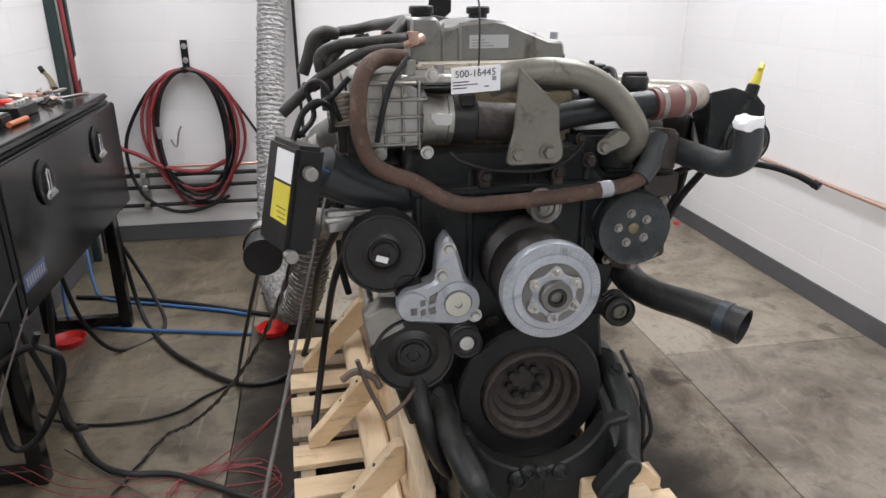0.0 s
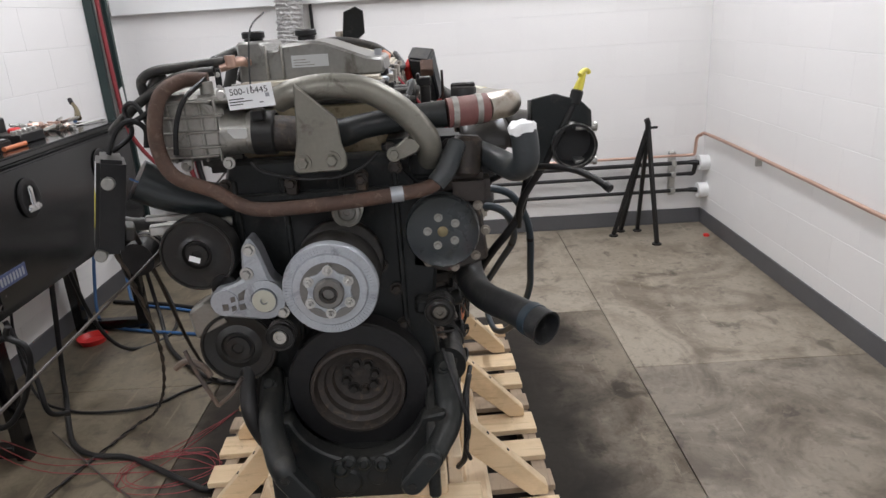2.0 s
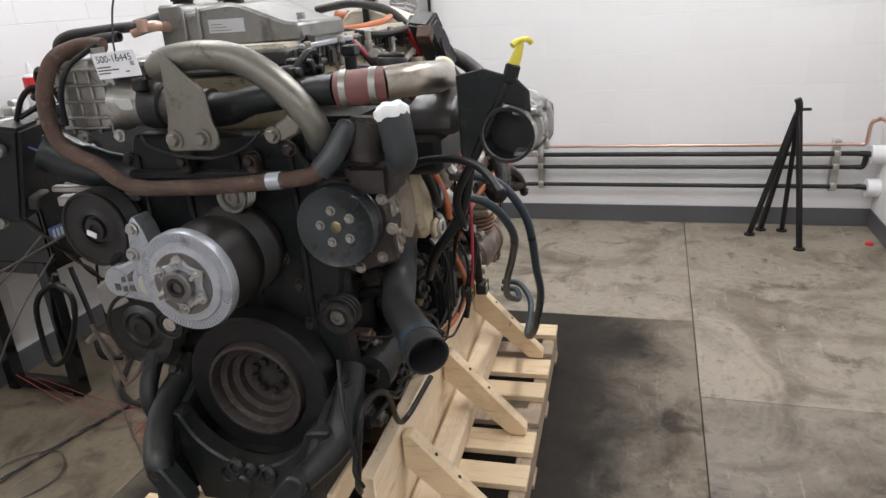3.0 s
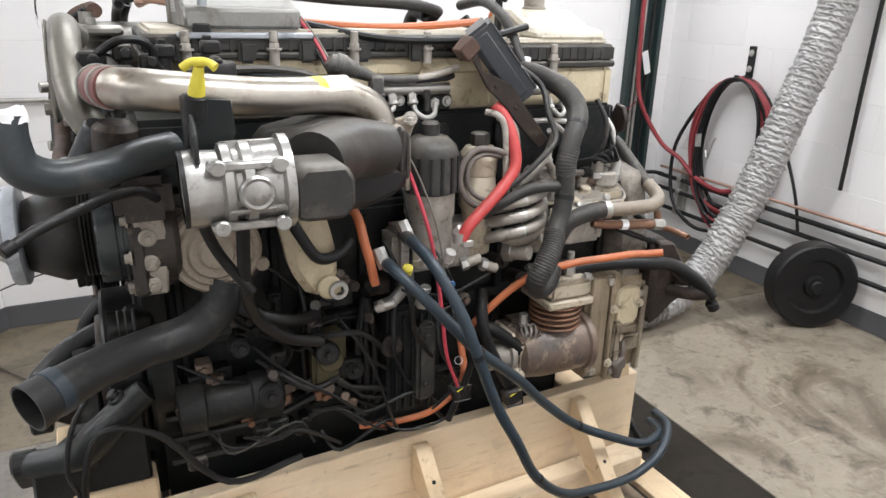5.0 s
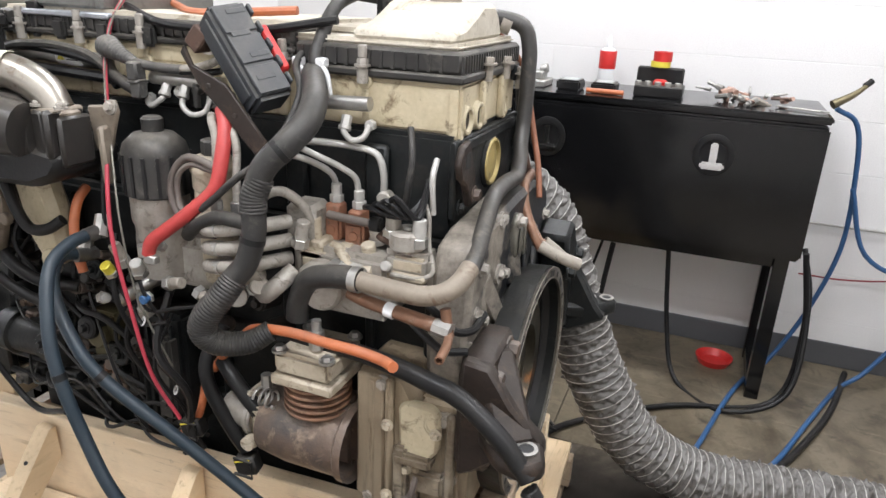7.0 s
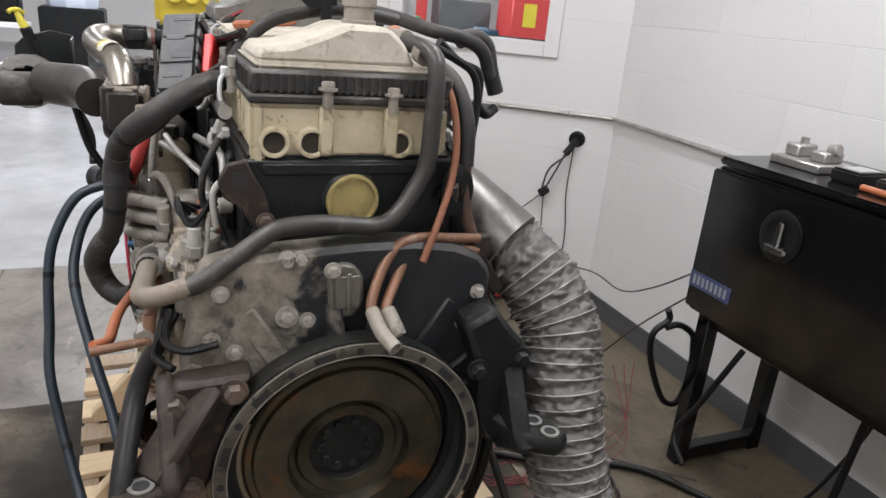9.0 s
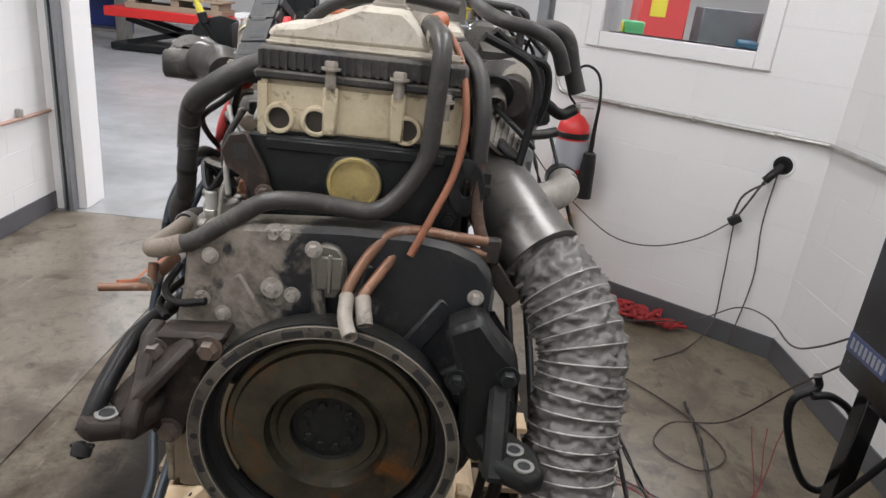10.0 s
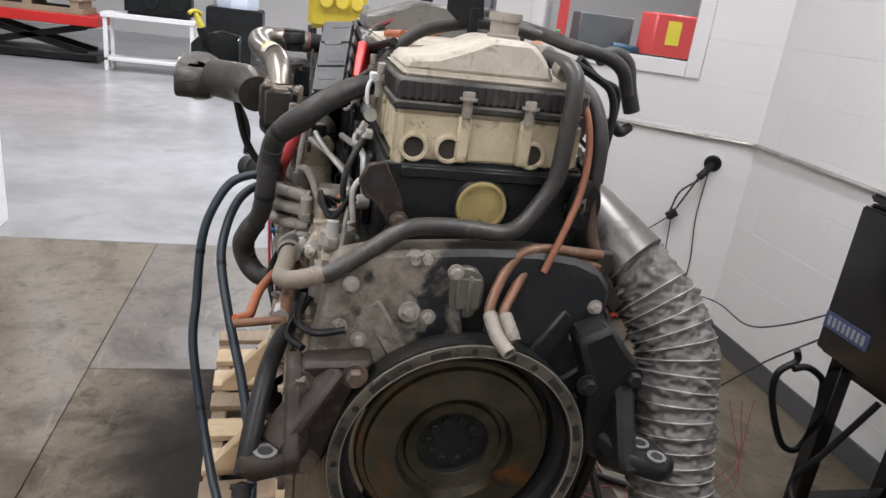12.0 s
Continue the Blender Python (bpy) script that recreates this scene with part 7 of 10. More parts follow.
P("oil_module", join(box(0.22, 0.275, 0.395, 0.47, 0.62, 0.74, 0.008, 2), cyl((0.275, 0.43, 0.69), (1, 0, 0), 0.028, 0.02, 20, 0.004)), mat("olive_brown_paint", (0.10, 0.085, 0.035), 0.55, 0.1, (0.06, 0.05, 0.03), 10.0, 0.45, 0.15), "olive-brown oil module")
for y, z in ((0.33, 0.60), (0.42, 0.59), (0.26, 0.565)):
    P("terminal", join(box(0.235, 0.262, y - 0.02, y + 0.02, z - 0.012, z + 0.012, 0.004), cyl((0.262, y, z), (1, 0, 0), 0.007, 0.012, 8)), COPPERY)
for k in range(3):
    P("vertical_pipe", tube([(0.245, 0.525 + 0.0 * k, 0.80), (0.26, 0.50 + 0.018 * k, 0.72), (0.262, 0.50 + 0.018 * k, 0.60), (0.25, 0.515 + 0.01 * k, 0.53)], 0.0085, 8, 4), BLACKIRON)
P("relay_module", join(box(0.29, 0.325, 0.615, 0.66, 0.56, 0.75, 0.008, 2), cyl((0.325, 0.637, 0.72), (1, 0, 0), 0.008, 0.008, 10), cyl((0.325, 0.637, 0.60), (1, 0, 0), 0.008, 0.008, 10)), PLASTIC_DUSTY, "dusty black relay module")
P("spring_coil", tube([(0.335 + 0.016 * math.cos(a), 0.875 + 0.0022 * a, 0.69 + 0.016 * math.sin(a)) for a in [i * 0.6 for i in range(32)]], 0.0028, 6, 2), STEEL, "small bare spring")

# back: flywheel housing
bell = [(0.268, 0.975), (0.25, 1.022), (0.19, 1.038), (0.10, 1.044), (0.0, 1.05), (-0.10, 1.05), (-0.175, 1.04), (-0.225, 1.02), (-0.252, 0.985), (-0.25, 0.92), (-0.268, 0.86), (-0.262, 0.78), (-0.275, 0.70), (-0.25, 0.6), (-0.18, 0.49), (0.2, 0.47), (0.27, 0.58), (0.29, 0.68), (0.28, 0.78), (0.29, 0.85), (0.275, 0.91)]
bellh = P("flywheel_housing", plate(bell, "y", 1.19, 1.262, 0.01), HOUSING, "black flywheel housing worn to dusty metal")
for a in (0.6, 1.0, 1.45, 1.75, 2.2, 2.6):
    P("housing_rib", beam((0.012 + 0.22 * math.cos(a), 1.27, 0.665 + 0.22 * math.sin(a)), (0.012 + 0.33 * math.cos(a), 1.255, 0.665 + 0.33 * math.sin(a)), 0.014, 0.04, 0.004), HOUSING, "", bellh)
P("housing_rim", lathe([(0.205, -0.06), (0.236, -0.05), (0.24, 0.0), (0.214, 0.0), (0.212, -0.06), (0.205, -0.06)], (0.012, 1.325, 0.665), (0, 1, 0), 72), IRON, "", bellh)
P("housing_floor", cyl((0.012, 1.2625, 0.665), (0, 1, 0), 0.213, 0.003, 48), IRON, "", bellh)
ring = P("flange_ring", lathe([(0.215, 0.0), (0.238, 0.0), (0.239, 0.005), (0.2375, 0.006), (0.2165, 0.006), (0.215, 0.005), (0.215, 0.0)], (0.012, 1.325, 0.665), (0, 1, 0), 72), RINGMET, "machined flange ring with slots and holes")
# pale rings paint the light caught along both edges
for r_ in (0.2162, 0.2378):
    P("ring_edge_light", lathe([(r_ - 0.0011, 0.0058), (r_ - 0.0007, 0.0068), (r_ + 0.0007, 0.0068), (r_ + 0.0011, 0.0058)], (0.012, 1.325, 0.665), (0, 1, 0), 72), ALU_DUSTY, "pale line painted as the ring's lit edge", ring)
for i in range(24):
    a = i * 2 * math.pi / 24
    c = (0.012 + 0.2255 * math.cos(a), 1.3308, 0.665 + 0.2255 * math.sin(a))
    # flat black patches paint the shade of slots and holes
    if i % 2:
        P("slot", moved(box(-0.018, 0.018, -0.0006, 0.0006, -0.0062, 0.0062), Matrix.Translation(c) @ Matrix.Rotation(-a + math.pi / 2, 4, "Y")), INK_HOLE, "", ring)
    else:
        P("flange_hole_shade", cyl(c, (0, 1, 0), 0.0065, 0.001, 14), INK_HOLE, "", ring)
wheel = P("flywheel", lathe([(0.187, -0.05), (0.187, -0.042), (0.182, -0.038), (0.172, -0.038), (0.168, -0.03), (0.112, -0.026), (0.105, -0.045), (0.095, -0.048), (0.09, -0.042), (0.07, -0.045), (0.068, -0.05)], (0.012, 1.325, 0.665), (0, 1, 0), 72), mat("flywheel_steel", (0.125, 0.113, 0.080), 0.33, 0.75, (0.030, 0.026, 0.020), 4.0, 0.48, 0.05, 120.0, (0.20, 0.085, 0.028), sharp=0.14), "dark oily flywheel with a rust bloom")
# black ring put in for the shade of the gap round the flywheel
P("gap_shade_ring", lathe([(0.213, -0.02), (0.205, -0.034), (0.197, -0.034), (0.194, -0.056), (0.186, -0.056)], (0.012, 1.325, 0.665), (0, 1, 0), 72), BLACKIRON, "", wheel)
P("wheel_hub", lathe([(0.07, -0.048), (0.066, -0.06), (0.03, -0.062), (0.0, -0.062)], (0.012, 1.325, 0.665), (0, 1, 0), 48), BLACKIRON, "black oily hub", wheel)
for i in range(10):
    a = i * math.pi / 5
    P("bolt", hexbolt((0.012 + 0.045 * math.cos(a), 1.264, 0.665 + 0.045 * math.sin(a)), (0, 1, 0), 0.009, 0.008), IRON, "", wheel)
P("sealing_disc", lathe([(0.047, -0.02), (0.047, 0.0), (0.044, 0.004), (0.04, 0.004), (0.038, -0.003), (0.0, -0.003)], (0.0, 1.2, 1.11), (0, 1, 0), 36), YELLOWDISC, "yellow passivated sealing disc")
P("disc_ring", lathe([(0.044, -0.02), (0.052, -0.02), (0.052, -0.004), (0.047, 0.001)], (0.0, 1.2, 1.11), (0, 1, 0), 36), IRON)
P("head_rear", join(box(-0.19, 0.185, 1.18, 1.194, 1.04, 1.18, 0.004), box(-0.15, 0.15, 1.19, 1.2, 1.155, 1.175, 0.003)), IRON)
P("cover_plate", join(plate([(0.056, 1.005), (0.035, 1.025), (0.012, 1.02), (-0.004, 1.0), (-0.006, 0.955), (0.01, 0.928), (0.04, 0.926), (0.052, 0.95)], "y", 1.258, 1.276, 0.004), box(0.0, 0.045, 1.276, 1.281, 0.945, 1.005, 0.003), box(0.018, 0.026, 1.28, 1.285, 0.94, 1.01, 0.002)), OLIVE, "small olive-brown cover plate")
bolts([(0.121, 1.262, 0.932), (0.087, 1.262, 0.922), (0.12, 1.255, 1.028), (0.098, 1.255, 1.03), (0.225, 1.262, 0.98), (0.05, 1.278, 1.015), (-0.2, 1.262, 0.89), (-0.225, 1.262, 0.95), (0.24, 1.262, 0.9), (0.205, 1.262, 0.875), (-0.245, 1.262, 0.8)], (0, 1, 0), 0.010, 0.013, CAST)
PS("spacer_boss", [cyl((0.121, 1.255, 0.932), (0, 1, 0), 0.019, 0.012, 16), cyl((0.12, 1.25, 1.028), (0, 1, 0), 0.017, 0.01, 16)], CAST)
bolts([(0.16, 1.195, 1.06), (-0.165, 1.195, 1.06), (-0.16, 1.195, 1.12), (0.17, 1.195, 1.13)], (0, 1, 0), 0.010, 0.01, IRON)
for pts in ([(0.30, 1.20, 0.93), (0.31, 1.245, 0.90), (0.28, 1.27, 0.89), (0.23, 1.275, 0.90)], [(0.29, 1.15, 0.90), (0.325, 1.23, 0.87), (0.30, 1.27, 0.86)]):
    P("sensor_wire", tube(pts, 0.007, 8, 5), RUBBER)

# lifting lugs
for x, sc_ in ((-0.19, 1.35),):
    eye = lathe([(0.013, 0.0), (0.034, 0.0), (0.037, 0.003), (0.037, 0.010), (0.034, 0.013), (0.013, 0.013), (0.013, 0.0)], (0, 0, 0), (0, 1, 0), 28)
    P("lifting_lug", moved(eye, Matrix.Translation((x, 1.2, 1.125)) @ Matrix.Diagonal((0.85, 1, sc_, 1))), IRON, "black steel lifting lug with an eye")
rear_lug = P("lifting_lug", plate([(0.222, 1.148), (0.207, 1.178), (0.178, 1.184), (0.163, 1.155), (0.148, 1.128), (0.132, 1.072), (0.162, 1.062), (0.188, 1.108), (0.212, 1.122)], "y", 1.203, 1.216, 0.003), FOOTCAST, "dusty steel lifting lug with a square eye")
# black patch painted as the shade in the eye
P("lug_eye_shade", box(0.176, 0.199, 1.2155, 1.2168, 1.138, 1.164), INK_HOLE, "", rear_lug)
P("lug_bolt", hexbolt((0.148, 1.216, 1.083), (0, 1, 0), 0.011, 0.012), BROWNCAST, "", rear_lug)
# pipes on the back
P("crossover_pipe", tube([(-0.07, 1.05, 1.372), (-0.10, 1.12, 1.372), (-0.125, 1.20, 1.36), (-0.128, 1.222, 1.32), (-0.125, 1.225, 1.25), (-0.121, 1.225, 1.18), (-0.10, 1.228, 1.135), (-0.065, 1.238, 1.092), (-0.03, 1.242, 1.078), (0.03, 1.244, 1.083), (0.08, 1.247, 1.086), (0.137, 1.249, 1.079), (0.19, 1.253, 1.045), (0.25, 1.258, 1.003), (0.285, 1.256, 0.990)], 0.0155, 14, 5), GREYPIPE, "grey pipe running down and across the back")
P("crossover_end", tube([(0.27, 1.257, 0.996), (0.305, 1.252, 0.982), (0.332, 1.236, 0.972), (0.341, 1.205, 0.965), (0.338, 1.16, 0.963)], 0.0165, 14, 6), TAN, "tan corroded pipe elbow")
P("pipe_union", join(tube([(-0.072, 1.055, 1.372), (-0.105, 1.125, 1.372)], 0.02, 16, 1, False), cyl((-0.118, 1.165, 1.362), (-0.3, 0.9, -0.3), 0.0205, 0.02, 18), cyl((-0.06, 1.03, 1.372), (-0.4, 0.9, 0), 0.022, 0.015, 18)), ALU_DUSTY)
P("orange_plug", cyl((-0.10, 1.03, 1.372), (-0.6, -0.6, 0.2), 0.016, 0.035, 12, 0.003), ORANGE)
for dx, dz in ((0.0, 0.0), (0.026, -0.022)):
    P("oil_tube", tube([(-0.235, 1.222, 1.038 + dz), (-0.18, 1.235, 1.046 + dz), (-0.12, 1.243, 1.053 + dz), (-0.075 - dx * 0.5, 1.25, 1.046 + dz * 1.3), (-0.04 - dx, 1.265, 1.01 + dz), (-0.014 - dx, 1.295, 0.965 + dz * 0.5), (-0.012 - dx, 1.31, 0.945)], 0.0095, 12, 5), COPPERY, "orange-brown oil tube")
P("tube_end", tube([(-0.012, 1.307, 0.95), (-0.016, 1.35, 0.932), (-0.03, 1.385, 0.918)], 0.0125, 12, 3, hollow=0.003), ALU_DUSTY)
P("tube_end", tube([(-0.038, 1.308, 0.95), (-0.045, 1.335, 0.93), (-0.048, 1.345, 0.92)], 0.0135, 12, 3, hollow=0.003), ALU_DUSTY)
P("tube_bracket", join(box(-0.26, -0.225, 1.21, 1.23, 1.0, 1.045, 0.003), plate([(-0.225, 1.02), (-0.26, 1.0), (-0.31, 0.93), (-0.29, 0.91), (-0.25, 0.96)], "y", 1.2, 1.21, 0.003)), RUSTCAST)
P("orange_hose", tube([(-0.11, 1.08, 1.385), (-0.15, 1.14, 1.345), (-0.17, 1.19, 1.29), (-0.177, 1.215, 1.22), (-0.165, 1.235, 1.15), (-0.135, 1.26, 1.08), (-0.108, 1.275, 1.02)], 0.0065, 10, 5), mat("faded_orange_tube", (0.29, 0.105, 0.05), 0.5, 0, (0.19, 0.08, 0.045), 9.0, 0.4, 0.08), "faded orange tube with a cut end")
P("drain_tube", tube([(-0.16, 1.1, 1.34), (-0.19, 1.15, 1.31), (-0.203, 1.19, 1.25), (-0.205, 1.2, 1.17)], 0.0155, 12, 5), RUBBER_DUSTY)
P("drain_tube", tube([(-0.205, 1.2, 1.18), (-0.21, 1.205, 1.1), (-0.225, 1.215, 1.045), (-0.24, 1.22, 1.03)], 0.011, 12, 5), RUST)
P("red_tube", join(tube([(0.335, 1.25, 0.905), (0.37, 1.26, 0.905), (0.415, 1.265, 0.902)], 0.0075, 10, 4, hollow=0.002), tube([(0.33, 1.24, 0.945), (0.332, 1.245, 0.92), (0.335, 1.25, 0.9)], 0.009, 10, 3)), COPPERY, "orange-brown tube stub")
# rear mounting feet
foot = P("mount_foot", join(plate([(0.178, 0.862), (0.30, 0.856), (0.318, 0.82), (0.322, 0.655), (0.29, 0.625), (0.255, 0.66), (0.215, 0.79)], "y", 1.262, 1.318, 0.008), plate([(1.27, 0.858), (1.318, 0.852), (1.36, 0.79), (1.415, 0.742), (1.418, 0.712), (1.34, 0.68), (1.30, 0.645), (1.27, 0.63)], "x", 0.298, 0.326, 0.006), plate([(0.285, 1.30), (0.325, 1.305), (0.385, 1.355), (0.398, 1.41), (0.37, 1.432), (0.318, 1.415), (0.283, 1.36)], "z", 0.706, 0.741, 0.008), beam((0.25, 1.30, 0.845), (0.345, 1.375, 0.735), 0.07, 0.026, 0.008)), FOOTCAST, "rust-brown cast rear mounting foot")
for q in ((0.345, 1.345, 0.742), (0.352, 1.395, 0.742)):
    P("foot_eye", lathe([(0.0125, 0), (0.019, 0), (0.019, 0.003), (0.0125, 0.003), (0.0125, 0)], q, (0, 0, 1), 24), STEEL)
    # black disc painted as the shade in the bolt hole
    P("eye_hole_shade", cyl((q[0], q[1], q[2]), (0, 0, 1), 0.0125, 0.001, 20), INK_HOLE)
bolts([(0.302, 1.318, 0.822), (0.212, 1.318, 0.835), (0.285, 1.318, 0.665)], (0, 1, 0), 0.016, 0.018, BROWNCAST)
P("mount_foot", join(plate([(-0.175, 0.915), (-0.235, 0.945), (-0.27, 0.90), (-0.305, 0.866), (-0.30, 0.83), (-0.315, 0.77), (-0.30, 0.68), (-0.25, 0.66), (-0.222, 0.70), (-0.215, 0.82)], "y", 1.262, 1.335, 0.01), plate([(-0.24, 1.31), (-0.305, 1.305), (-0.352, 1.36), (-0.362, 1.425), (-0.33, 1.442), (-0.275, 1.41)], "z", 0.69, 0.728, 0.008), plate([(1.30, 0.85), (1.345, 0.82), (1.40, 0.73), (1.425, 0.70), (1.34, 0.65), (1.30, 0.66)], "x", -0.298, -0.262, 0.008)), IRON, "blue-black cast rear mounting foot")
for q in ((-0.312, 1.375, 0.73), (-0.325, 1.415, 0.73)):
    P("foot_eye", lathe([(0.011, 0), (0.017, 0), (0.017, 0.003), (0.011, 0.003), (0.011, 0)], q, (0, 0, 1), 24), STEEL)
    # same painted hole shade on this foot
    P("eye_hole_shade", cyl((q[0], q[1], q[2]), (0, 0, 1), 0.011, 0.001, 20), INK_HOLE)
bolts([(-0.205, 1.336, 0.83), (-0.29, 1.336, 0.845), (-0.285, 1.336, 0.79), (-0.21, 1.27, 0.76)], (0, 1, 0), 0.014, 0.016, IRON_GREEN)

# left side, seen from the back: exhaust
P("exhaust_pipe", tube([(-0.255, 0.90, 1.09), (-0.262, 0.97, 1.075), (-0.275, 1.03, 1.055), (-0.305, 1.09, 1.022), (-0.345, 1.14, 0.985)], [0.045, 0.066, 0.076, 0.080, 0.082], 32, 6), PIPESTEEL, "wide grey steel exhaust outlet")
SHM = Matrix.Translation((-0.262, 0.95, 1.165)) @ Euler((radians(-30), radians(-38), radians(10))).to_matrix().to_4x4()
shield = P("heat_shield", moved(box(-0.045, 0.045, -0.05, 0.05, -0.006, 0.006, 0.002), SHM), CAST, "pale ribbed heat shield")
for k in range(6):
    P("shield_rib", moved(box(-0.042 + k * 0.0155, -0.037 + k * 0.0155, -0.048, 0.048, 0.005, 0.011, 0.001), SHM), CAST, "", shield)
P("shield_clamp", join(moved(box(-0.05, 0.015, 0.03, 0.062, 0.008, 0.02, 0.004), SHM), beam((-0.24, 0.94, 1.225), (-0.33, 0.95, 1.15), 0.03, 0.008)), IRON, "black clamp over the heat shield")
P("shield_flap", plate([(-0.295, 1.165), (-0.33, 1.14), (-0.335, 1.12), (-0.31, 1.115)], "y", 0.93, 0.936, 0.001), ALU_BRIGHT, "bent bright sheet flap")
P("turbo_neck", lathe([(0.026, 0.0), (0.026, 0.05), (0.022, 0.052), (0.022, 0.0)], (-0.236, 0.90, 1.24), (-0.05, 1, -0.35), 28), STAINLESS, "bare steel turbine neck")
P("neck_flange", lathe([(0.027, 0.0), (0.042, 0.0), (0.044, 0.006), (0.042, 0.014), (0.027, 0.016)], (-0.235, 0.895, 1.245), (-0.05, 1, -0.35), 32), IRON)
P("turbo_housing", join(lathe([(0.03, 0), (0.06, 0.01), (0.085, 0.04), (0.085, 0.09), (0.05, 0.12)], (-0.26, 0.72, 1.21), (0, 1, 0.1), 28), cyl((-0.27, 0.84, 1.23), (0, 1, 0.1), 0.045, 0.05, 24, 0.006)), RUSTCAST, "rusty turbocharger housing")
P("turbo_pipe", tube([(-0.26, 0.66, 1.25), (-0.29, 0.75, 1.27), (-0.28, 0.86, 1.25)], 0.035, 18, 5), ALU_DUSTY)
P("exhaust_manifold", join(box(-0.26, -0.185, 0.25, 1.1, 1.03, 1.12, 0.02, 2), *[cyl((-0.2, 0.3 + 0.15 * i, 1.07), (-1, 0, 0), 0.035, 0.07, 16, 0.006) for i in range(6)]), RUSTCAST, "rusty exhaust manifold")
elbow = P("air_elbow", tube([(-0.33, 0.53, 0.895), (-0.40, 0.51, 0.91), (-0.465, 0.475, 0.922), (-0.508, 0.40, 0.926), (-0.517, 0.31, 0.923)], [0.040, 0.042, 0.044, 0.045, 0.047], 24, 7, hollow=0.004), CAST, "pale dusty charge air elbow, open at its end")
P("elbow_bead", tube([(-0.517, 0.328, 0.9235), (-0.517, 0.312, 0.923)], 0.0505, 24, 1, False, hollow=0.006), RUBBER, "black rubber lip", elbow)
P("elbow_clamp", tube([(-0.345, 0.526, 0.898), (-0.362, 0.52, 0.903)], 0.0455, 24, 1, False), STEEL, "", elbow)
# black disc closes the elbow, painting its inner shade
P("elbow_bore_shade", cyl((-0.517, 0.318, 0.923), (0, 1, 0), 0.043, 0.004, 24), INK_HOLE, "", elbow)
P("breather_hose", tube([(-0.30, 0.90, 1.37), (-0.34, 0.89, 1.378), (-0.372, 0.885, 1.36), (-0.39, 0.88, 1.31), (-0.41, 0.88, 1.26)], 0.0185, 12, 5, hollow=0.004), RUBBER_DUSTY, "grey elbow hose with an open end")
PS("side_cable", [tube([(-0.2, 1.02, 1.36), (-0.26, 1.0, 1.335), (-0.30, 0.99, 1.31), (-0.315, 0.99, 1.26), (-0.305, 1.0, 1.18), (-0.29, 1.02, 1.10)], 0.0085, 8, 5), tube([(-0.22, 0.99, 1.37), (-0.28, 0.96, 1.33), (-0.33, 0.95, 1.31), (-0.34, 0.94, 1.25), (-0.33, 0.93, 1.2)], 0.008, 8, 5), tube([(-0.34, 0.93, 1.24), (-0.38, 0.9, 1.215), (-0.41, 0.88, 1.225)], 0.012, 10, 4)], RUBBER, "black cables beside the exhaust")
P("left_box", join(box(-0.33, -0.2, 0.3, 0.62, 1.12, 1.3, 0.02, 2), *[cyl((-0.33, 0.36 + 0.08 * i, 1.2), (-1, 0, 0), 0.02, 0.02, 14, 0.003) for i in range(3)]), PLASTIC_DUSTY, "dusty left-hand accessory box")
PS("left_pipe", [tube([(-0.25, 0.4, 0.95), (-0.3, 0.5, 0.9), (-0.29, 0.8, 0.86), (-0.26, 1.1, 0.84)], 0.014, 10, 5), tube([(-0.25, 0.3, 0.85), (-0.29, 0.5, 0.78), (-0.27, 0.9, 0.72), (-0.26, 1.15, 0.7)], 0.01, 10, 5)], BLACKIRON)
PS("rear_hose", [tube([(-0.26, 1.18, 0.88), (-0.31, 1.19, 0.80), (-0.325, 1.2, 0.66), (-0.32, 1.19, 0.5), (-0.3, 1.18, 0.40)], 0.014, 10, 5), tube([(-0.25, 1.19, 0.84), (-0.29, 1.21, 0.77), (-0.295, 1.21, 0.62), (-0.28, 1.2, 0.45)], 0.010, 10, 5)], RUBBER, "black hoses hanging beside the housing")
# ---- crate and pallet under the engine ----
TILT = Matrix.Translation((0.02, 0.65, 0)) @ Matrix.Rotation(radians(2.6), 4, "Z") @ Matrix.Translation((-0.02, -0.65, 0))
pallet = thing("wooden_pallet", (0.02, 0.65, 0), "weathered wooden pallet under the engine crate", "pallet")
for i in range(11):
    y = -0.20 + i * 0.148
    part("slat", moved(box(-0.52, 0.545, y, y + 0.092 + 0.012 * ((i * 7) % 3 - 1), 0.115, 0.135, 0.002), TILT), PINE_X if i % 3 else OLDWOOD, pallet)
for x in (-0.50, 0.0, 0.495):
    part("stringer", moved(box(x, x + 0.045, -0.2, 1.385, 0.018, 0.114, 0.003), TILT), OLDWOOD, pallet)
for i in range(5):
    y = -0.2 + i * 0.37
    part("bottom_slat", moved(box(-0.52, 0.545, y, y + 0.09, 0.0, 0.017, 0.002), TILT), OLDWOOD, pallet)
crate = thing("shipping_crate", (0.02, 0.65, 0.135), "open pine shipping crate with braced side boards", "crate")
part("side_board", moved(box(0.225, 0.262, 0.02, 1.335, 0.137, 0.425, 0.003), TILT), PINE, crate, "broad fresh pine side board")
part("side_board", moved(box(-0.225, -0.188, 0.02, 1.335, 0.137, 0.415, 0.003), TILT), PINE, crate)
part("rail", moved(box(0.268, 0.345, 0.05, 1.32, 0.137, 0.215, 0.012), TILT), PINE, crate, "rough knotty rail")
part("rail", moved(box(-0.31, -0.23, 0.05, 1.32, 0.137, 0.215, 0.012), TILT), PINE, crate)
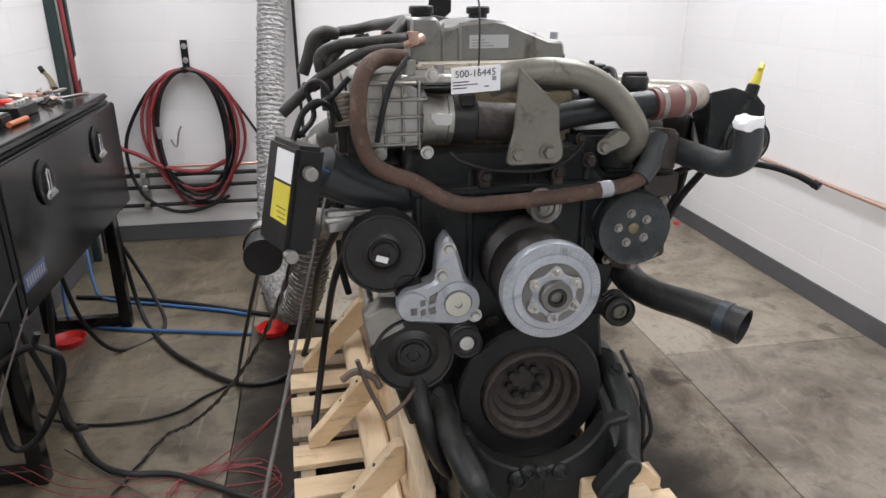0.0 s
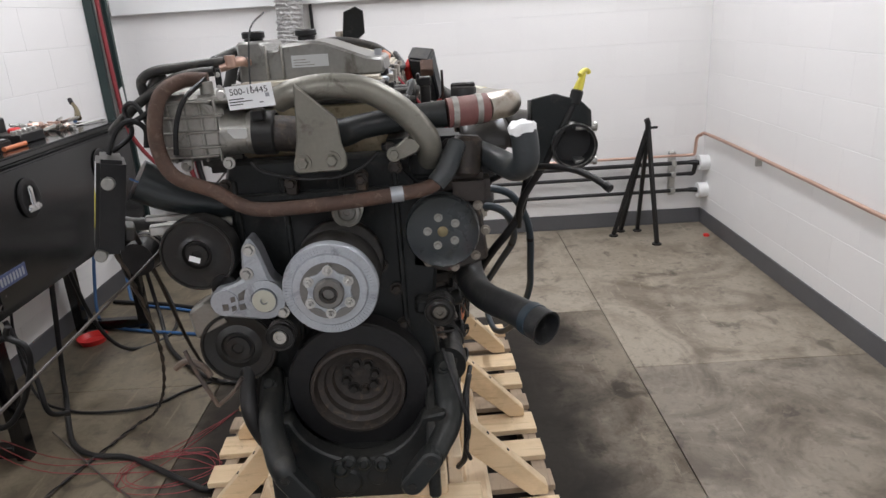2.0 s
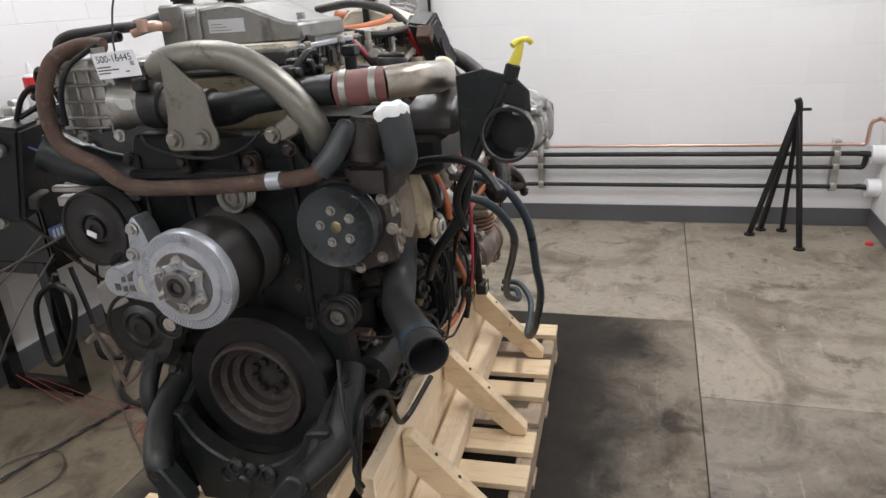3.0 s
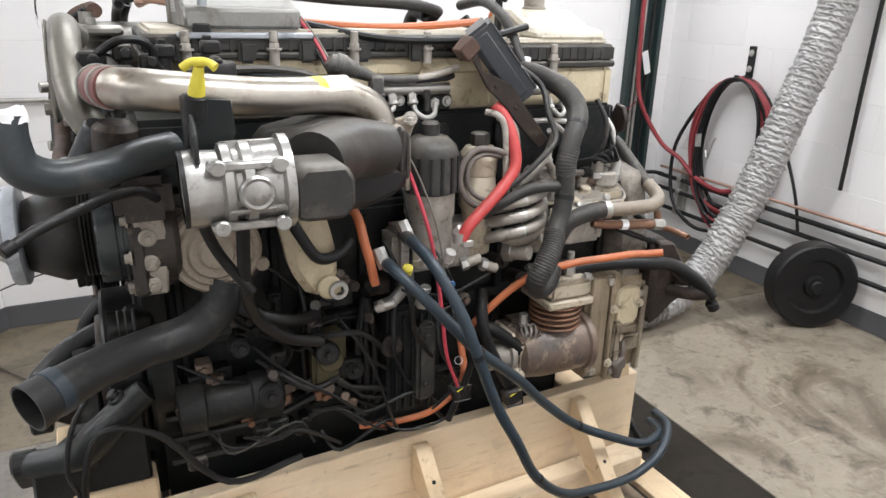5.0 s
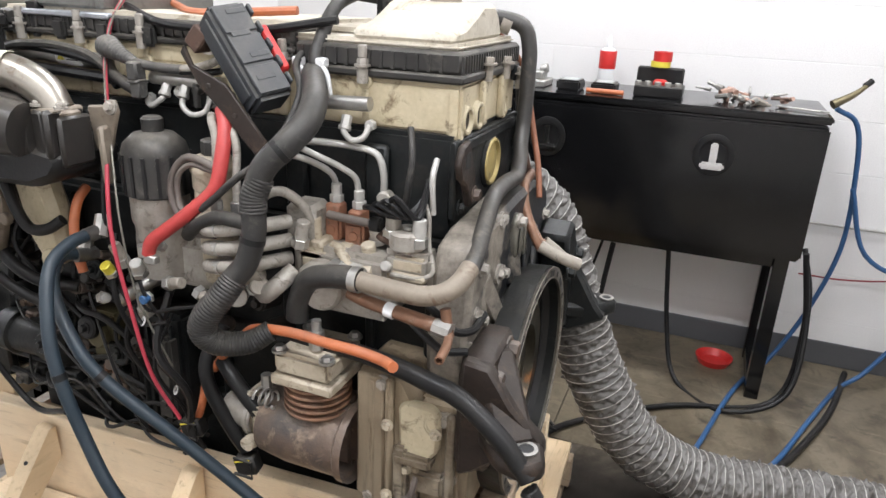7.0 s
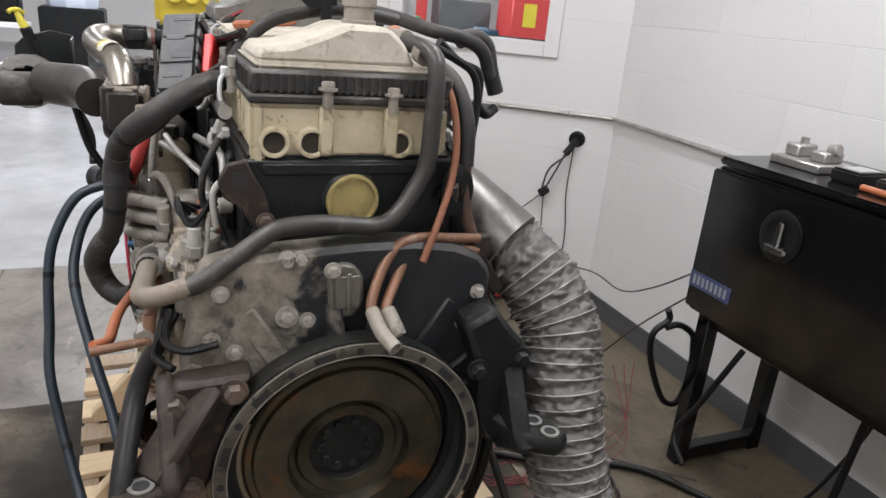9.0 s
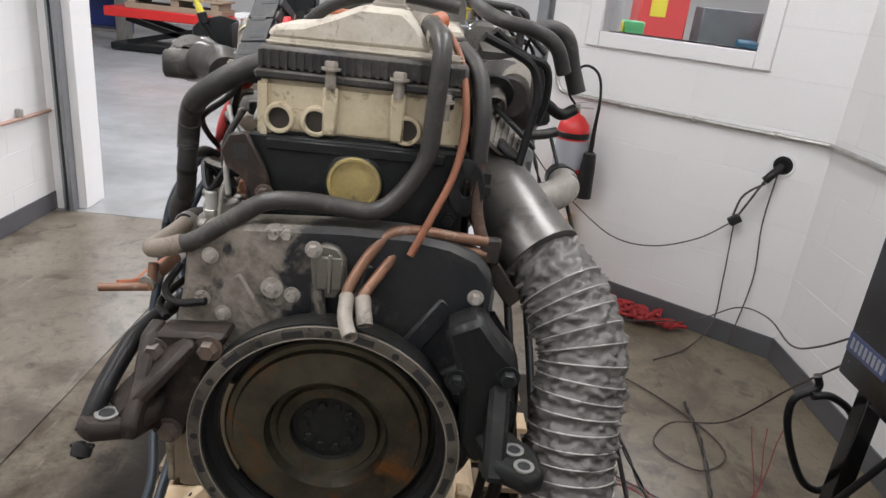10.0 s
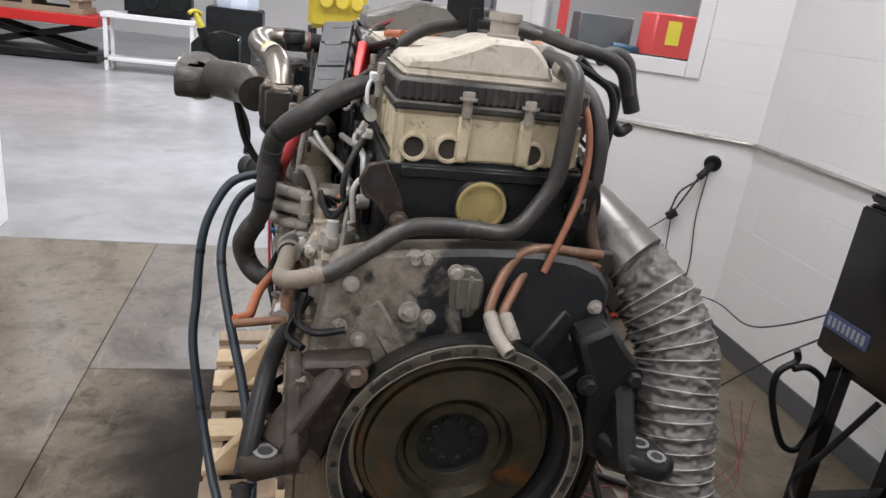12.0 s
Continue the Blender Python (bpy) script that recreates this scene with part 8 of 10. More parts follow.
for y in (0.22, 0.635, 1.11):
    for s, x0, x1 in ((1, 0.27, 0.515), (-1, -0.232, -0.47)):
        poly = [(x0, 0.41), (x0 + s * 0.022, 0.41), (x1, 0.165), (x1, 0.138), (x1 - s * 0.05, 0.138), (x0, 0.32)]
        br_ = part("brace", moved(plate(poly, "y", y - 0.02, y + 0.02, 0.002), TILT), PINE_X, crate)
        for k in (0.25, 0.5):
            q = Vector((x0 + s * 0.022 + (x1 - x0 - s * 0.022) * k, y, 0.41 + (0.165 - 0.41) * k))
            part("screw", moved(cyl(tuple(q), (s * 0.75, 0, 0.66), 0.005, 0.002, 10), TILT), BLACKIRON, br_)
for y, z in ((-0.02, 0.30), (1.25, 0.28)):
    part("cross_block", moved(box(-0.186, 0.223, y, y + 0.09, 0.137, z, 0.004), TILT), PINE_X, crate)
part("cross_block", moved(box(-0.18, 0.30, -0.135, -0.055, 0.36, 0.405, 0.004), TILT), PINE_X, crate)
part("prop", moved(box(0.12, 0.22, -0.10, 0.06, 0.405, 0.47, 0.006), TILT), PINE_X, crate)
part("post_stub", moved(plate([(1.255, 0.42), (1.305, 0.42), (1.30, 0.455), (1.275, 0.50), (1.262, 0.485)], "x", 0.235, 0.262, 0.004), TILT), PINE_X, crate, "splintered stub of a broken post")
part("corner_post", moved(box(0.15, 0.222, 1.27, 1.33, 0.137, 0.49, 0.004), TILT), OLDWOOD, crate)

# paper tag hanging from the engine
tag = thing("paper_tag", (-0.088, -0.032, 1.34), "white paper inventory tag printed with a number", "tag")
part("card", moved(box(-0.046, 0.046, -0.0006, 0.0006, -0.0235, 0.0235), pose(-0.089, -0.032, 1.342, 8, -3, 3)), PAPER, tag)
txt = bpy.data.curves.new("text", "FONT")
txt.body, txt.size, txt.align_x, txt.extrude = "500-16445", 0.0178, "CENTER", 0.0001
tmp = bpy.data.objects.new("text", txt)
scene.collection.objects.link(tmp)
bpy.context.view_layer.update()
me = bpy.data.meshes.new_from_object(tmp.evaluated_get(bpy.context.evaluated_depsgraph_get()))
bpy.data.objects.remove(tmp)
bmt = bmesh.new()
bmt.from_mesh(me)
moved(bmt, pose(-0.089, -0.032, 1.342, 8, -3, 3) @ Matrix.Translation((-0.001, -0.0012, 0.006)) @ pose(0, 0, 0, 90))
part("number", bmt, INK_HOLE, tag, "black printed number")
for i, (w, x) in enumerate(((0.03, -0.028), (0.046, -0.02), (0.026, -0.03), (0.008, 0.02))):
    part("print_line", moved(box(x - w / 2, x + w / 2, -0.0012, -0.0008, -0.0035 - 0.0055 * min(i, 2), -0.0015 - 0.0055 * min(i, 2)), pose(-0.089, -0.032, 1.342, 8, -3, 3)), INK_HOLE, tag)
part("code_square", moved(box(0.030, 0.038, -0.0012, -0.0008, -0.004, 0.004), pose(-0.089, -0.032, 1.342, 8, -3, 3)), plain("grey_print", (0.3, 0.3, 0.32), 0.6), tag)
part("cord", tube([(-0.085, -0.034, 1.357), (-0.083, -0.03, 1.40), (-0.078, 0.0, 1.47), (-0.07, 0.1, 1.50)], 0.0018, 6, 4), INK_HOLE, tag)

# ---- tool chest on its stand ----
chest = thing("tool_chest", (-1.47, 1.355, 0.0), "long glossy black steel tool chest on a welded stand", "tool chest")
part("body", box(-1.70, -1.258, 0.737, 1.94, 0.585, 1.055, 0.006, 2), BLACKSTEEL, chest)
lid = part("lid", box(-1.705, -1.262, 0.727, 1.95, 1.058, 1.083, 0.007, 2), BLACKSTEEL, chest)
door = part("door", box(-1.257, -1.238, 0.735, 1.943, 0.60, 1.047, 0.006, 2), BLACKSTEEL, chest, "drop-down door with two latches")
for y in (1.03, 1.607):
    lt = part("latch", lathe([(0.0, 0.0), (0.046, 0.0), (0.05, 0.003), (0.05, 0.008), (0.043, 0.011), (0.034, 0.009), (0.032, 0.004), (0, 0.004)], (0, 0, 0), (1, 0, 0), 28), RUBBER, door, "black oval latch surround")
    lt.data.transform(Matrix.Translation(Vector((-1.238, y, 0.928)) - OFF[chest.name]) @ Matrix.Diagonal((1, 1.35, 1.45, 1)) @ Matrix.Translation(OFF[chest.name]))
    part("latch_handle", join(moved(box(-0.007, 0.007, -0.012, 0.012, -0.035, 0.042, 0.005, 2), pose(-1.224, y, 0.93, 0, 0, 0)), moved(box(-0.009, 0.009, -0.040, 0.040, -0.013, 0.013, 0.007, 2), pose(-1.222, y, 0.892, 0, 0, 0))), CHROME, lt, "chrome folding T handle")
st = part("maker_plate", box(-1.238, -1.236, 0.740, 0.910, 0.672, 0.722, 0.0006), plain("blue_plate", (0.05, 0.07, 0.16), 0.3), door, "small blue and silver maker's plate")
for k in range(8):
    part("plate_bar", box(-1.2358, -1.2352, 0.755 + k * 0.0185, 0.766 + k * 0.0185, 0.682, 0.712), ALU_BRIGHT, st)
for y0 in (0.742, 1.87):
    for x0 in (-1.355, -1.69):
        part("leg", box(x0, x0 + 0.05, y0, y0 + 0.05, 0.0, 0.584, 0.003), BLACKSTEEL, chest)
    part("foot_rail", box(-1.64, -1.355, y0 + 0.003, y0 + 0.047, 0.012, 0.06, 0.003), BLACKSTEEL, chest)
    part("top_rail", box(-1.64, -1.355, y0 + 0.003, y0 + 0.047, 0.535, 0.583, 0.003), BLACKSTEEL, chest)
part("stand_rail", box(-1.353, -1.307, 0.793, 1.869, 0.537, 0.583, 0.003), BLACKSTEEL, chest)

# things lying on the chest
TOP = 1.083
vise = thing("steel_fixture", (-1.45, 0.87, TOP), "grey steel fixture lying on the tool chest", "fixture")
part("base", box(-1.52, -1.38, 0.80, 0.97, TOP, TOP + 0.025, 0.004), STEEL, vise)
part("jaw", join(box(-1.5, -1.42, 0.81, 0.86, TOP + 0.025, TOP + 0.06, 0.005), box(-1.5, -1.42, 0.90, 0.95, TOP + 0.025, TOP + 0.055, 0.005), cyl((-1.46, 0.93, TOP + 0.06), (0, 1, 0.2), 0.018, 0.03, 14, 0.003), cyl((-1.46, 0.84, TOP + 0.06), (0, 0, 1), 0.012, 0.02, 12)), STEEL, vise)
for y, lab in ((1.06, "small dark case with a pale label lying on the chest"), (1.19, "small black case beside the marker pen")):
    c = thing("small_case", (-1.42, y, TOP), lab, "case")
    part("shell", box(-1.48, -1.37, y - 0.045, y + 0.045, TOP, TOP + 0.036, 0.006, 2), PLASTIC, c)
    part("label", box(-1.465, -1.385, y - 0.03, y + 0.03, TOP + 0.0365, TOP + 0.038), plain("grey_label", (0.45, 0.46, 0.45), 0.6), c)
solo("marker_pen", tube([(-1.345, 1.135, TOP + 0.01), (-1.34, 1.27, TOP + 0.01)], 0.009, 12, 1, False), ORANGE, "bright orange pen lying at the chest's edge", "pen")
bottle = thing("squeeze_bottle", (-1.58, 1.165, TOP), "clear squeeze bottle with a red label and cap", "bottle")
bb = part("bottle_body", lathe([(0, 0), (0.03, 0), (0.032, 0.01), (0.032, 0.12), (0.024, 0.145), (0.012, 0.15), (0.012, 0.16), (0, 0.16)], (-1.58, 1.165, TOP), (0, 0, 1), 20), WHITE, bottle)
part("bottle_label", lathe([(0.0326, 0.07), (0.0332, 0.072), (0.0332, 0.135), (0.0326, 0.137)], (-1.58, 1.165, TOP), (0, 0, 1), 20), RED, bb)
part("nozzle", lathe([(0.012, 0), (0.01, 0.02), (0.004, 0.035), (0, 0.035)], (-1.58, 1.165, TOP + 0.16), (0, 0, 1), 14), WHITE, bottle)
sb = thing("socket_box", (-1.44, 1.38, TOP), "open dark socket box with a red and steel set inside", "socket set")
part("tray", box(-1.50, -1.37, 1.30, 1.47, TOP, TOP + 0.04, 0.004), PLASTIC, sb)
part("tray_lid", box(-1.545, -1.515, 1.29, 1.46, TOP, TOP + 0.095, 0.006), PLASTIC, sb)
part("red_insert", lathe([(0, 0), (0.026, 0), (0.026, 0.014), (0.018, 0.02), (0, 0.02)], (-1.44, 1.385, TOP + 0.038), (0, 0, 1), 16), RED, sb)
for i in range(5):
    part("socket", cyl((-1.40, 1.31 + i * 0.035, TOP + 0.036), (0, 0, 1), 0.012, 0.018, 14, 0.002), STEEL, sb)
part("yellow_roll", lathe([(0.018, 0), (0.036, 0), (0.036, 0.02), (0.018, 0.02), (0.018, 0)], (-1.53, 1.37, TOP + 0.095), (0, 0, 1), 24), YELLOW, sb)
part("red_roll", lathe([(0.018, 0), (0.034, 0), (0.034, 0.035), (0.018, 0.035), (0.018, 0)], (-1.53, 1.375, TOP + 0.1155), (0, 0, 1), 24), RED, sb)
pile = thing("fittings_pile", (-1.46, 1.68, TOP), "loose pile of brass and steel fittings on the chest", "fittings")
prng = random.Random(9)
for i in range(26):
    q = (-1.46 + prng.gauss(0, 0.04), 1.68 + prng.gauss(0, 0.06), TOP + 0.012 + abs(prng.gauss(0, 0.012)))
    ax = (prng.uniform(-1, 1), prng.uniform(-1, 1), prng.uniform(-0.4, 0.4))
    r = prng.uniform(0.006, 0.013)
    part("fitting", join(cyl(q, ax, r, prng.uniform(0.02, 0.05), 6), cyl(q, ax, r * 0.6, prng.uniform(0.04, 0.07), 10)), prng.choice((STEEL, STEEL, RUST, ALU_DUSTY, COPPER)), pile)
solo("wrench", join(beam((-1.40, 1.78, TOP + 0.006), (-1.34, 1.92, TOP + 0.006), 0.012, 0.006), cyl((-1.337, 1.925, TOP + 0.003), (0, 0, 1), 0.014, 0.007, 14)), STEEL, "bare steel spanner on the chest", "wrench")
gun = thing("air_coupler", (-1.5, 2.0, TOP), "brass blow gun hung at the end of the chest", "air gun")
part("nozzle", tube([(-1.47, 1.96, 1.10), (-1.50, 2.02, 1.135), (-1.535, 2.06, 1.165)], [0.016, 0.011, 0.007], 12, 4), BRASS, gun)
part("tip", cyl((-1.535, 2.055, 1.165), (-0.5, 0.6, 0.5), 0.011, 0.03, 10), BLACKIRON, gun)
for pts, rr in (([(-1.50, 1.98, 1.085), (-1.53, 2.06, 1.03), (-1.56, 2.10, 0.85), (-1.60, 2.12, 0.55), (-1.63, 2.06, 0.25), (-1.61, 1.97, 0.04), (-1.50, 1.90, 0.011), (-1.277, 1.818, 0.011), (-0.926, 1.729, 0.011), (-0.74, 1.68, 0.011)], 0.009), ([(-1.55, 2.10, 0.80), (-1.58, 2.2, 0.55), (-1.62, 2.4, 0.46), (-1.70, 2.6, 0.44)], 0.009), ([(-1.70, 2.62, 0.25), (-1.66, 2.50, 0.25), (-1.62, 2.40, 0.20), (-1.58, 2.30, 0.06), (-1.507, 2.213, 0.011), (-1.22, 2.09, 0.011), (-0.94, 1.978, 0.011), (-0.76, 1.885, 0.011)], 0.009)):
    solo("air_hose", tube(pts, rr, 10, 6), BLUE_HOSE, "blue rubber air line running to the wall fitting", "hose", "blue air lines")

# ---- exhaust duct ----
duct = thing("exhaust_duct", (-0.6, 1.9, 0.0), "grey wire-ribbed fabric exhaust duct from engine to wall", "duct")
DP = [(-0.335, 1.12, 0.985), (-0.385, 1.17, 0.945), (-0.43, 1.235, 0.855), (-0.425, 1.285, 0.74), (-0.43, 1.345, 0.58), (-0.45, 1.42, 0.41), (-0.495, 1.53, 0.235), (-0.56, 1.72, 0.12), (-0.635, 2.05, 0.095), (-0.655, 2.30, 0.11), (-0.668, 2.52, 0.22), (-0.665, 2.65, 0.40), (-0.655, 2.76, 0.62), (-0.635, 2.87, 0.95), (-0.605, 2.97, 1.3), (-0.585, 3.0, 1.6), (-0.56, 3.0, 2.6), (-0.55, 3.0, CEIL)]
dl = spline(DP, 24)
dd = [0.0]
for a, b in zip(dl, dl[1:]):
    dd.append(dd[-1] + (b - a).length)
PITCH, AROUND, ALONG = 0.028, 84, 8


def along_duct(d):
    return Vector([float(np.interp(d, dd, [q[k] for q in dl])) for k in range(3)])


fabric = bmesh.new()
rows, nrm = [], Vector((1, 0, 0))
for i in range(int(dd[-1] / PITCH * ALONG)):
    d = i * PITCH / ALONG
    q = along_duct(d)
    ax = (along_duct(min(d + 0.01, dd[-1])) - along_duct(max(d - 0.01, 0))).normalized()
    nrm = (nrm - ax * nrm.dot(ax)).normalized()
    bi = ax.cross(nrm)
    sag = math.sin(math.pi * (i % ALONG) / ALONG)
    row = []
    for k in range(AROUND):
        an = 2 * math.pi * k / AROUND
        w = Vector((math.cos(an), math.sin(an), 0)) * 3.7
        fold = 1 - 2 * abs(noise.noise(w + Vector((d * 46, d * 46, d * 40))))
        fold2 = 1 - 2 * abs(noise.noise(w * 1.3 + Vector((-d * 54, d * 38 + 9, 4))))
        rad = min(0.0805, 0.072 + 0.0085 * min(1, d / 0.12)) - sag * (0.003 + 0.012 * (fold - 0.5) + 0.011 * (fold2 - 0.5)) + 0.0012 * noise.noise(w * 2 + Vector((0, 0, d * 60)))
        row.append(fabric.verts.new(q + (nrm * math.cos(an) + bi * math.sin(an)) * rad))
    rows.append(row)
CUT = [i for i in range(len(rows)) if along_duct(i * PITCH / ALONG).y > 2.25][0]
for name, span, m_, lab in (("fabric", rows[:CUT + 1], DUCT, "grey dirty crinkled fabric"), ("wall_fabric", rows[CUT:], DUCT_PALE, "pale clean crinkled fabric")):
    bm = bmesh.new()
    grid = [[bm.verts.new(v.co) for v in r] for r in span]
    for r0, r1 in zip(grid, grid[1:]):
        for k in range(AROUND):
            bm.faces.new((r0[k], r0[(k + 1) % AROUND], r1[(k + 1) % AROUND], r1[k]))
    bmesh.ops.recalc_face_normals(bm, faces=bm.faces[:])
    cloth = part(name, bm, m_, duct, lab)
    cloth.data.set_sharp_from_angle(angle=math.pi)
fabric.free()
hoop = finish(lathe([(0.0795, -0.0014), (0.081, -0.001), (0.0815, 0.0), (0.081, 0.001), (0.0795, 0.0014)], (0, 0, 0), (0, 0, 1), 36), "wire_ring", SILVER)
hoop_pale = finish(lathe([(0.0795, -0.0014), (0.081, -0.001), (0.0815, 0.0), (0.081, 0.001), (0.0795, 0.0014)], (0, 0, 0), (0, 0, 1), 36), "wire_ring", DUCT_PALE)
for i in range(3, int(dd[-1] / PITCH)):
    d = i * PITCH
    ob = new("wire_ring", hoop if along_duct(d).y < 2.25 else hoop_pale)
    ob.parent = duct
    ob.matrix_local = Matrix.Translation(along_duct(d) - OFF[duct.name]) @ frame_to(along_duct(min(d + 0.01, dd[-1])) - along_duct(d - 0.01))
part("collar", tube([(-0.318, 1.10, 0.998), (-0.345, 1.13, 0.975)], 0.0835, 28, 1, False), STEEL, duct)
part("strut_pipe", tube([(-0.47, 3.12, 3.0), (-0.48, 3.12, 1.3), (-0.47, 3.11, 0.62)], 0.010, 8, 5), BLACKIRON, duct)

# black rubber hand wheel leaning on the wall
wh = thing("hose_reel", (-0.39, 2.93, 0.0), "black round cable reel standing by the wall", "reel")
part("disc", lathe([(0.03, -0.05), (0.19, -0.05), (0.2, -0.04), (0.2, 0.04), (0.19, 0.05), (0.13, 0.05), (0.12, 0.03), (0.05, 0.03), (0.045, 0.05), (0, 0.05)], (-0.39, 2.93, 0.205), (0.9, -0.42, 0.06), 40), RUBBER, wh)
part("hub", cyl((-0.345, 2.91, 0.208), (0.9, -0.42, 0.06), 0.03, 0.02, 16, 0.004), IRON, wh)

# ---- pipes, column and coil on the walls ----
for z, r, m_, lab in ((0.249, 0.0125, BLACKIRON, "black iron pipe run along the block wall"), (0.361, 0.0125, BLACKIRON, "black iron pipe run along the block wall"), (0.437, 0.0135, BLACKIRON, "black iron pipe run along the block wall"), (0.488, 0.009, COPPER, "thin copper pipe above the iron pipes")):
    solo("wall_pipe", tube([(1.95, 3.085, z), (0.2, 3.085, z), (-1.62, 3.085, z)], r, 10, 1, False), m_, lab, "pipe", "pipes along the wall")
for x in (1.83, 0.185, -1.45):
    br = thing("pipe_bracket", (x, 3.1, 0.36), "strut channel holding the pipes with clamps", "bracket", "pipe brackets")
    part("channel", box(x - 0.02, x + 0.02, 3.105, 3.144, 0.215, 0.51, 0.003), STEEL, br)
    for z in (0.249, 0.361, 0.437):
        part("clamp", box(x - 0.016, x + 0.016, 3.068, 3.106, z - 0.018, z + 0.018, 0.004), STEEL, br)
solo("wall_pipe", tube([(1.9, 3.085, 0.488), (1.955, 3.08, 0.49), (1.965, 3.075, 0.52), (1.97, 3.07, 0.60), (1.99, 3.05, 0.625), (2.022, 2.98, 0.63), (2.026, 2.0, 0.62), (2.026, 1.0, 0.602), (2.026, -0.2, 0.585), (2.026, -1.47, 0.572)], 0.0105, 10, 4), COPPER, "copper pipe along the white wall", "pipe")
for y in (2.3, 1.0, -0.3, -1.2):
    solo("pipe_clip", box(2.014, 2.049, y - 0.008, y + 0.008, 0.572, 0.625, 0.003), STEEL, "small steel clip holding the copper pipe", "clip", "copper pipe clips")
for z, y in ((0.437, 3.06), (0.25, 3.06)):
    fl = thing("pipe_sleeve", (2.03, y, z), "white plastic wall sleeve round an iron pipe", "pipe sleeve", "wall sleeves")
    part("sleeve", lathe([(0.02, 0), (0.05, 0), (0.05, 0.065), (0.046, 0.07), (0.02, 0.07)], (1.985, y, z), (1, 0, 0), 24), WHITE, fl)
    part("elbow", tube([(1.94, 3.085, z), (1.965, 3.08, z), (2.0, y, z)], 0.016, 12, 3), BLACKIRON, fl)
solo("wall_pipe", tube([(1.93, 3.085, 0.361), (1.96, 3.083, 0.363), (1.968, 3.08, 0.39), (1.97, 3.075, 0.43)], 0.0145, 12, 4), BLACKIRON, "black iron elbow joining two pipes", "pipe")
for z, y in ((0.441, 2.684), (0.238, 2.707)):
    fl = thing("pipe_sleeve", (XL, y, z), "dark wall opening with a white rim and pipe", "pipe sleeve", "wall sleeves")
    part("sleeve", lathe([(0.05, 0), (0.058, 0), (0.058, 0.02), (0.05, 0.022), (0.05, 0)], (XL, y, z), (1, 0, 0), 24), WHITE, fl)
    # black disc painted as the shade inside the wall opening
    part("sleeve_hole_shade", cyl((XL, y, z), (1, 0, 0), 0.05, 0.004, 24), INK_HOLE, fl)
    part("valve", join(tube([(-1.725, y, z - 0.015), (-1.68, y - 0.02, z - 0.02), (-1.675, y - 0.10, z - 0.02)], 0.013, 10, 3), cyl((-1.675, y - 0.06, z - 0.02), (0, 1, 0), 0.02, 0.03, 8)), BRASS, fl)
    solo("wall_pipe", tube([(-1.675, y, z), (-1.675, 2.95, z), (-1.66, 3.06, z), (-1.6, 3.085, z)], 0.0125, 10, 3), BLACKIRON, "black iron pipe turning the corner", "pipe", "pipes along the wall")
GREENSTEEL = mat("dark_green_column", (0.018, 0.035, 0.034), 0.45, 0.1, (0.03, 0.045, 0.042), 6.0, 0.4, 0.06)
col = thing("steel_column", (-1.69, 2.93, 0), "dark green steel column carrying hoses in the corner", "column", kind="structure")
part("flange", box(-1.733, -1.685, 2.80, 2.83, 0, CEIL, 0.002), GREENSTEEL, col)
part("flange", box(-1.733, -1.685, 2.99, 3.02, 0, CEIL, 0.002), GREENSTEEL, col)
part("web", box(-1.733, -1.718, 2.832, 2.988, 0, CEIL), GREENSTEEL, col)
for y in (2.86, 2.89, 2.95):
    part("riser", tube([(-1.70, y, 0.0), (-1.70, y, CEIL)], 0.009, 10, 1, False), BLACKIRON if y > 2.9 else STEEL, col)
solo("red_hose", tube([(-1.665, 2.84, 2.6), (-1.665, 2.84, 1.8), (-1.665, 2.85, 1.2), (-1.65, 2.88, 0.9), (-1.56, 2.99, 0.66), (-1.44, 3.05, 0.57), (-1.30, 3.05, 0.49), (-1.10, 3.04, 0.46), (-0.95, 3.04, 0.52)], 0.013, 12, 6), RED_HOSE, "dark red air hose coming down the column", "hose")
solo("paper_label", moved(box(-0.002, 0.002, -0.02, 0.02, -0.07, 0.07), pose(-1.655, 2.90, 1.10, 25, 10, 0)), PAPER, "white paper label tied to the hose", "label")
solo("red_wire", tube([(-1.665, 2.87, 0.88), (-1.69, 2.79, 0.80), (-1.70, 2.6, 0.62), (-1.70, 2.4, 0.45), (-1.70, 2.2, 0.40), (-1.60, 2.0, 0.43)], 0.0035, 6, 5), RED_HOSE, "thin red wire along the wall", "wire")
solo("wall_cable", tube([(-1.722, 2.8, 0.605), (-1.722, 2.4, 0.607), (-1.722, 2.0, 0.607)], 0.005, 6, 1, False), STEEL, "thin grey cable fixed to the wall", "cable")
coil = thing("hose_coil", (-1.12, 3.08, 0.7), "red and black air hoses coiled on a wall hook", "hose")
hk = part("hook", join(box(-1.145, -1.105, 3.13, 3.144, 1.06, 1.225, 0.002), box(-1.14, -1.11, 3.05, 3.135, 1.045, 1.058, 0.003), box(-1.14, -1.11, 3.045, 3.055, 1.045, 1.08, 0.002)), IRON, coil, "flat black steel hook")
for z in (1.19, 1.11):
    part("hook_bolt", hexbolt((-1.125, 3.13, z), (0, -1, 0), 0.012, 0.008), STEEL, hk)
loop_rng = random.Random(3)
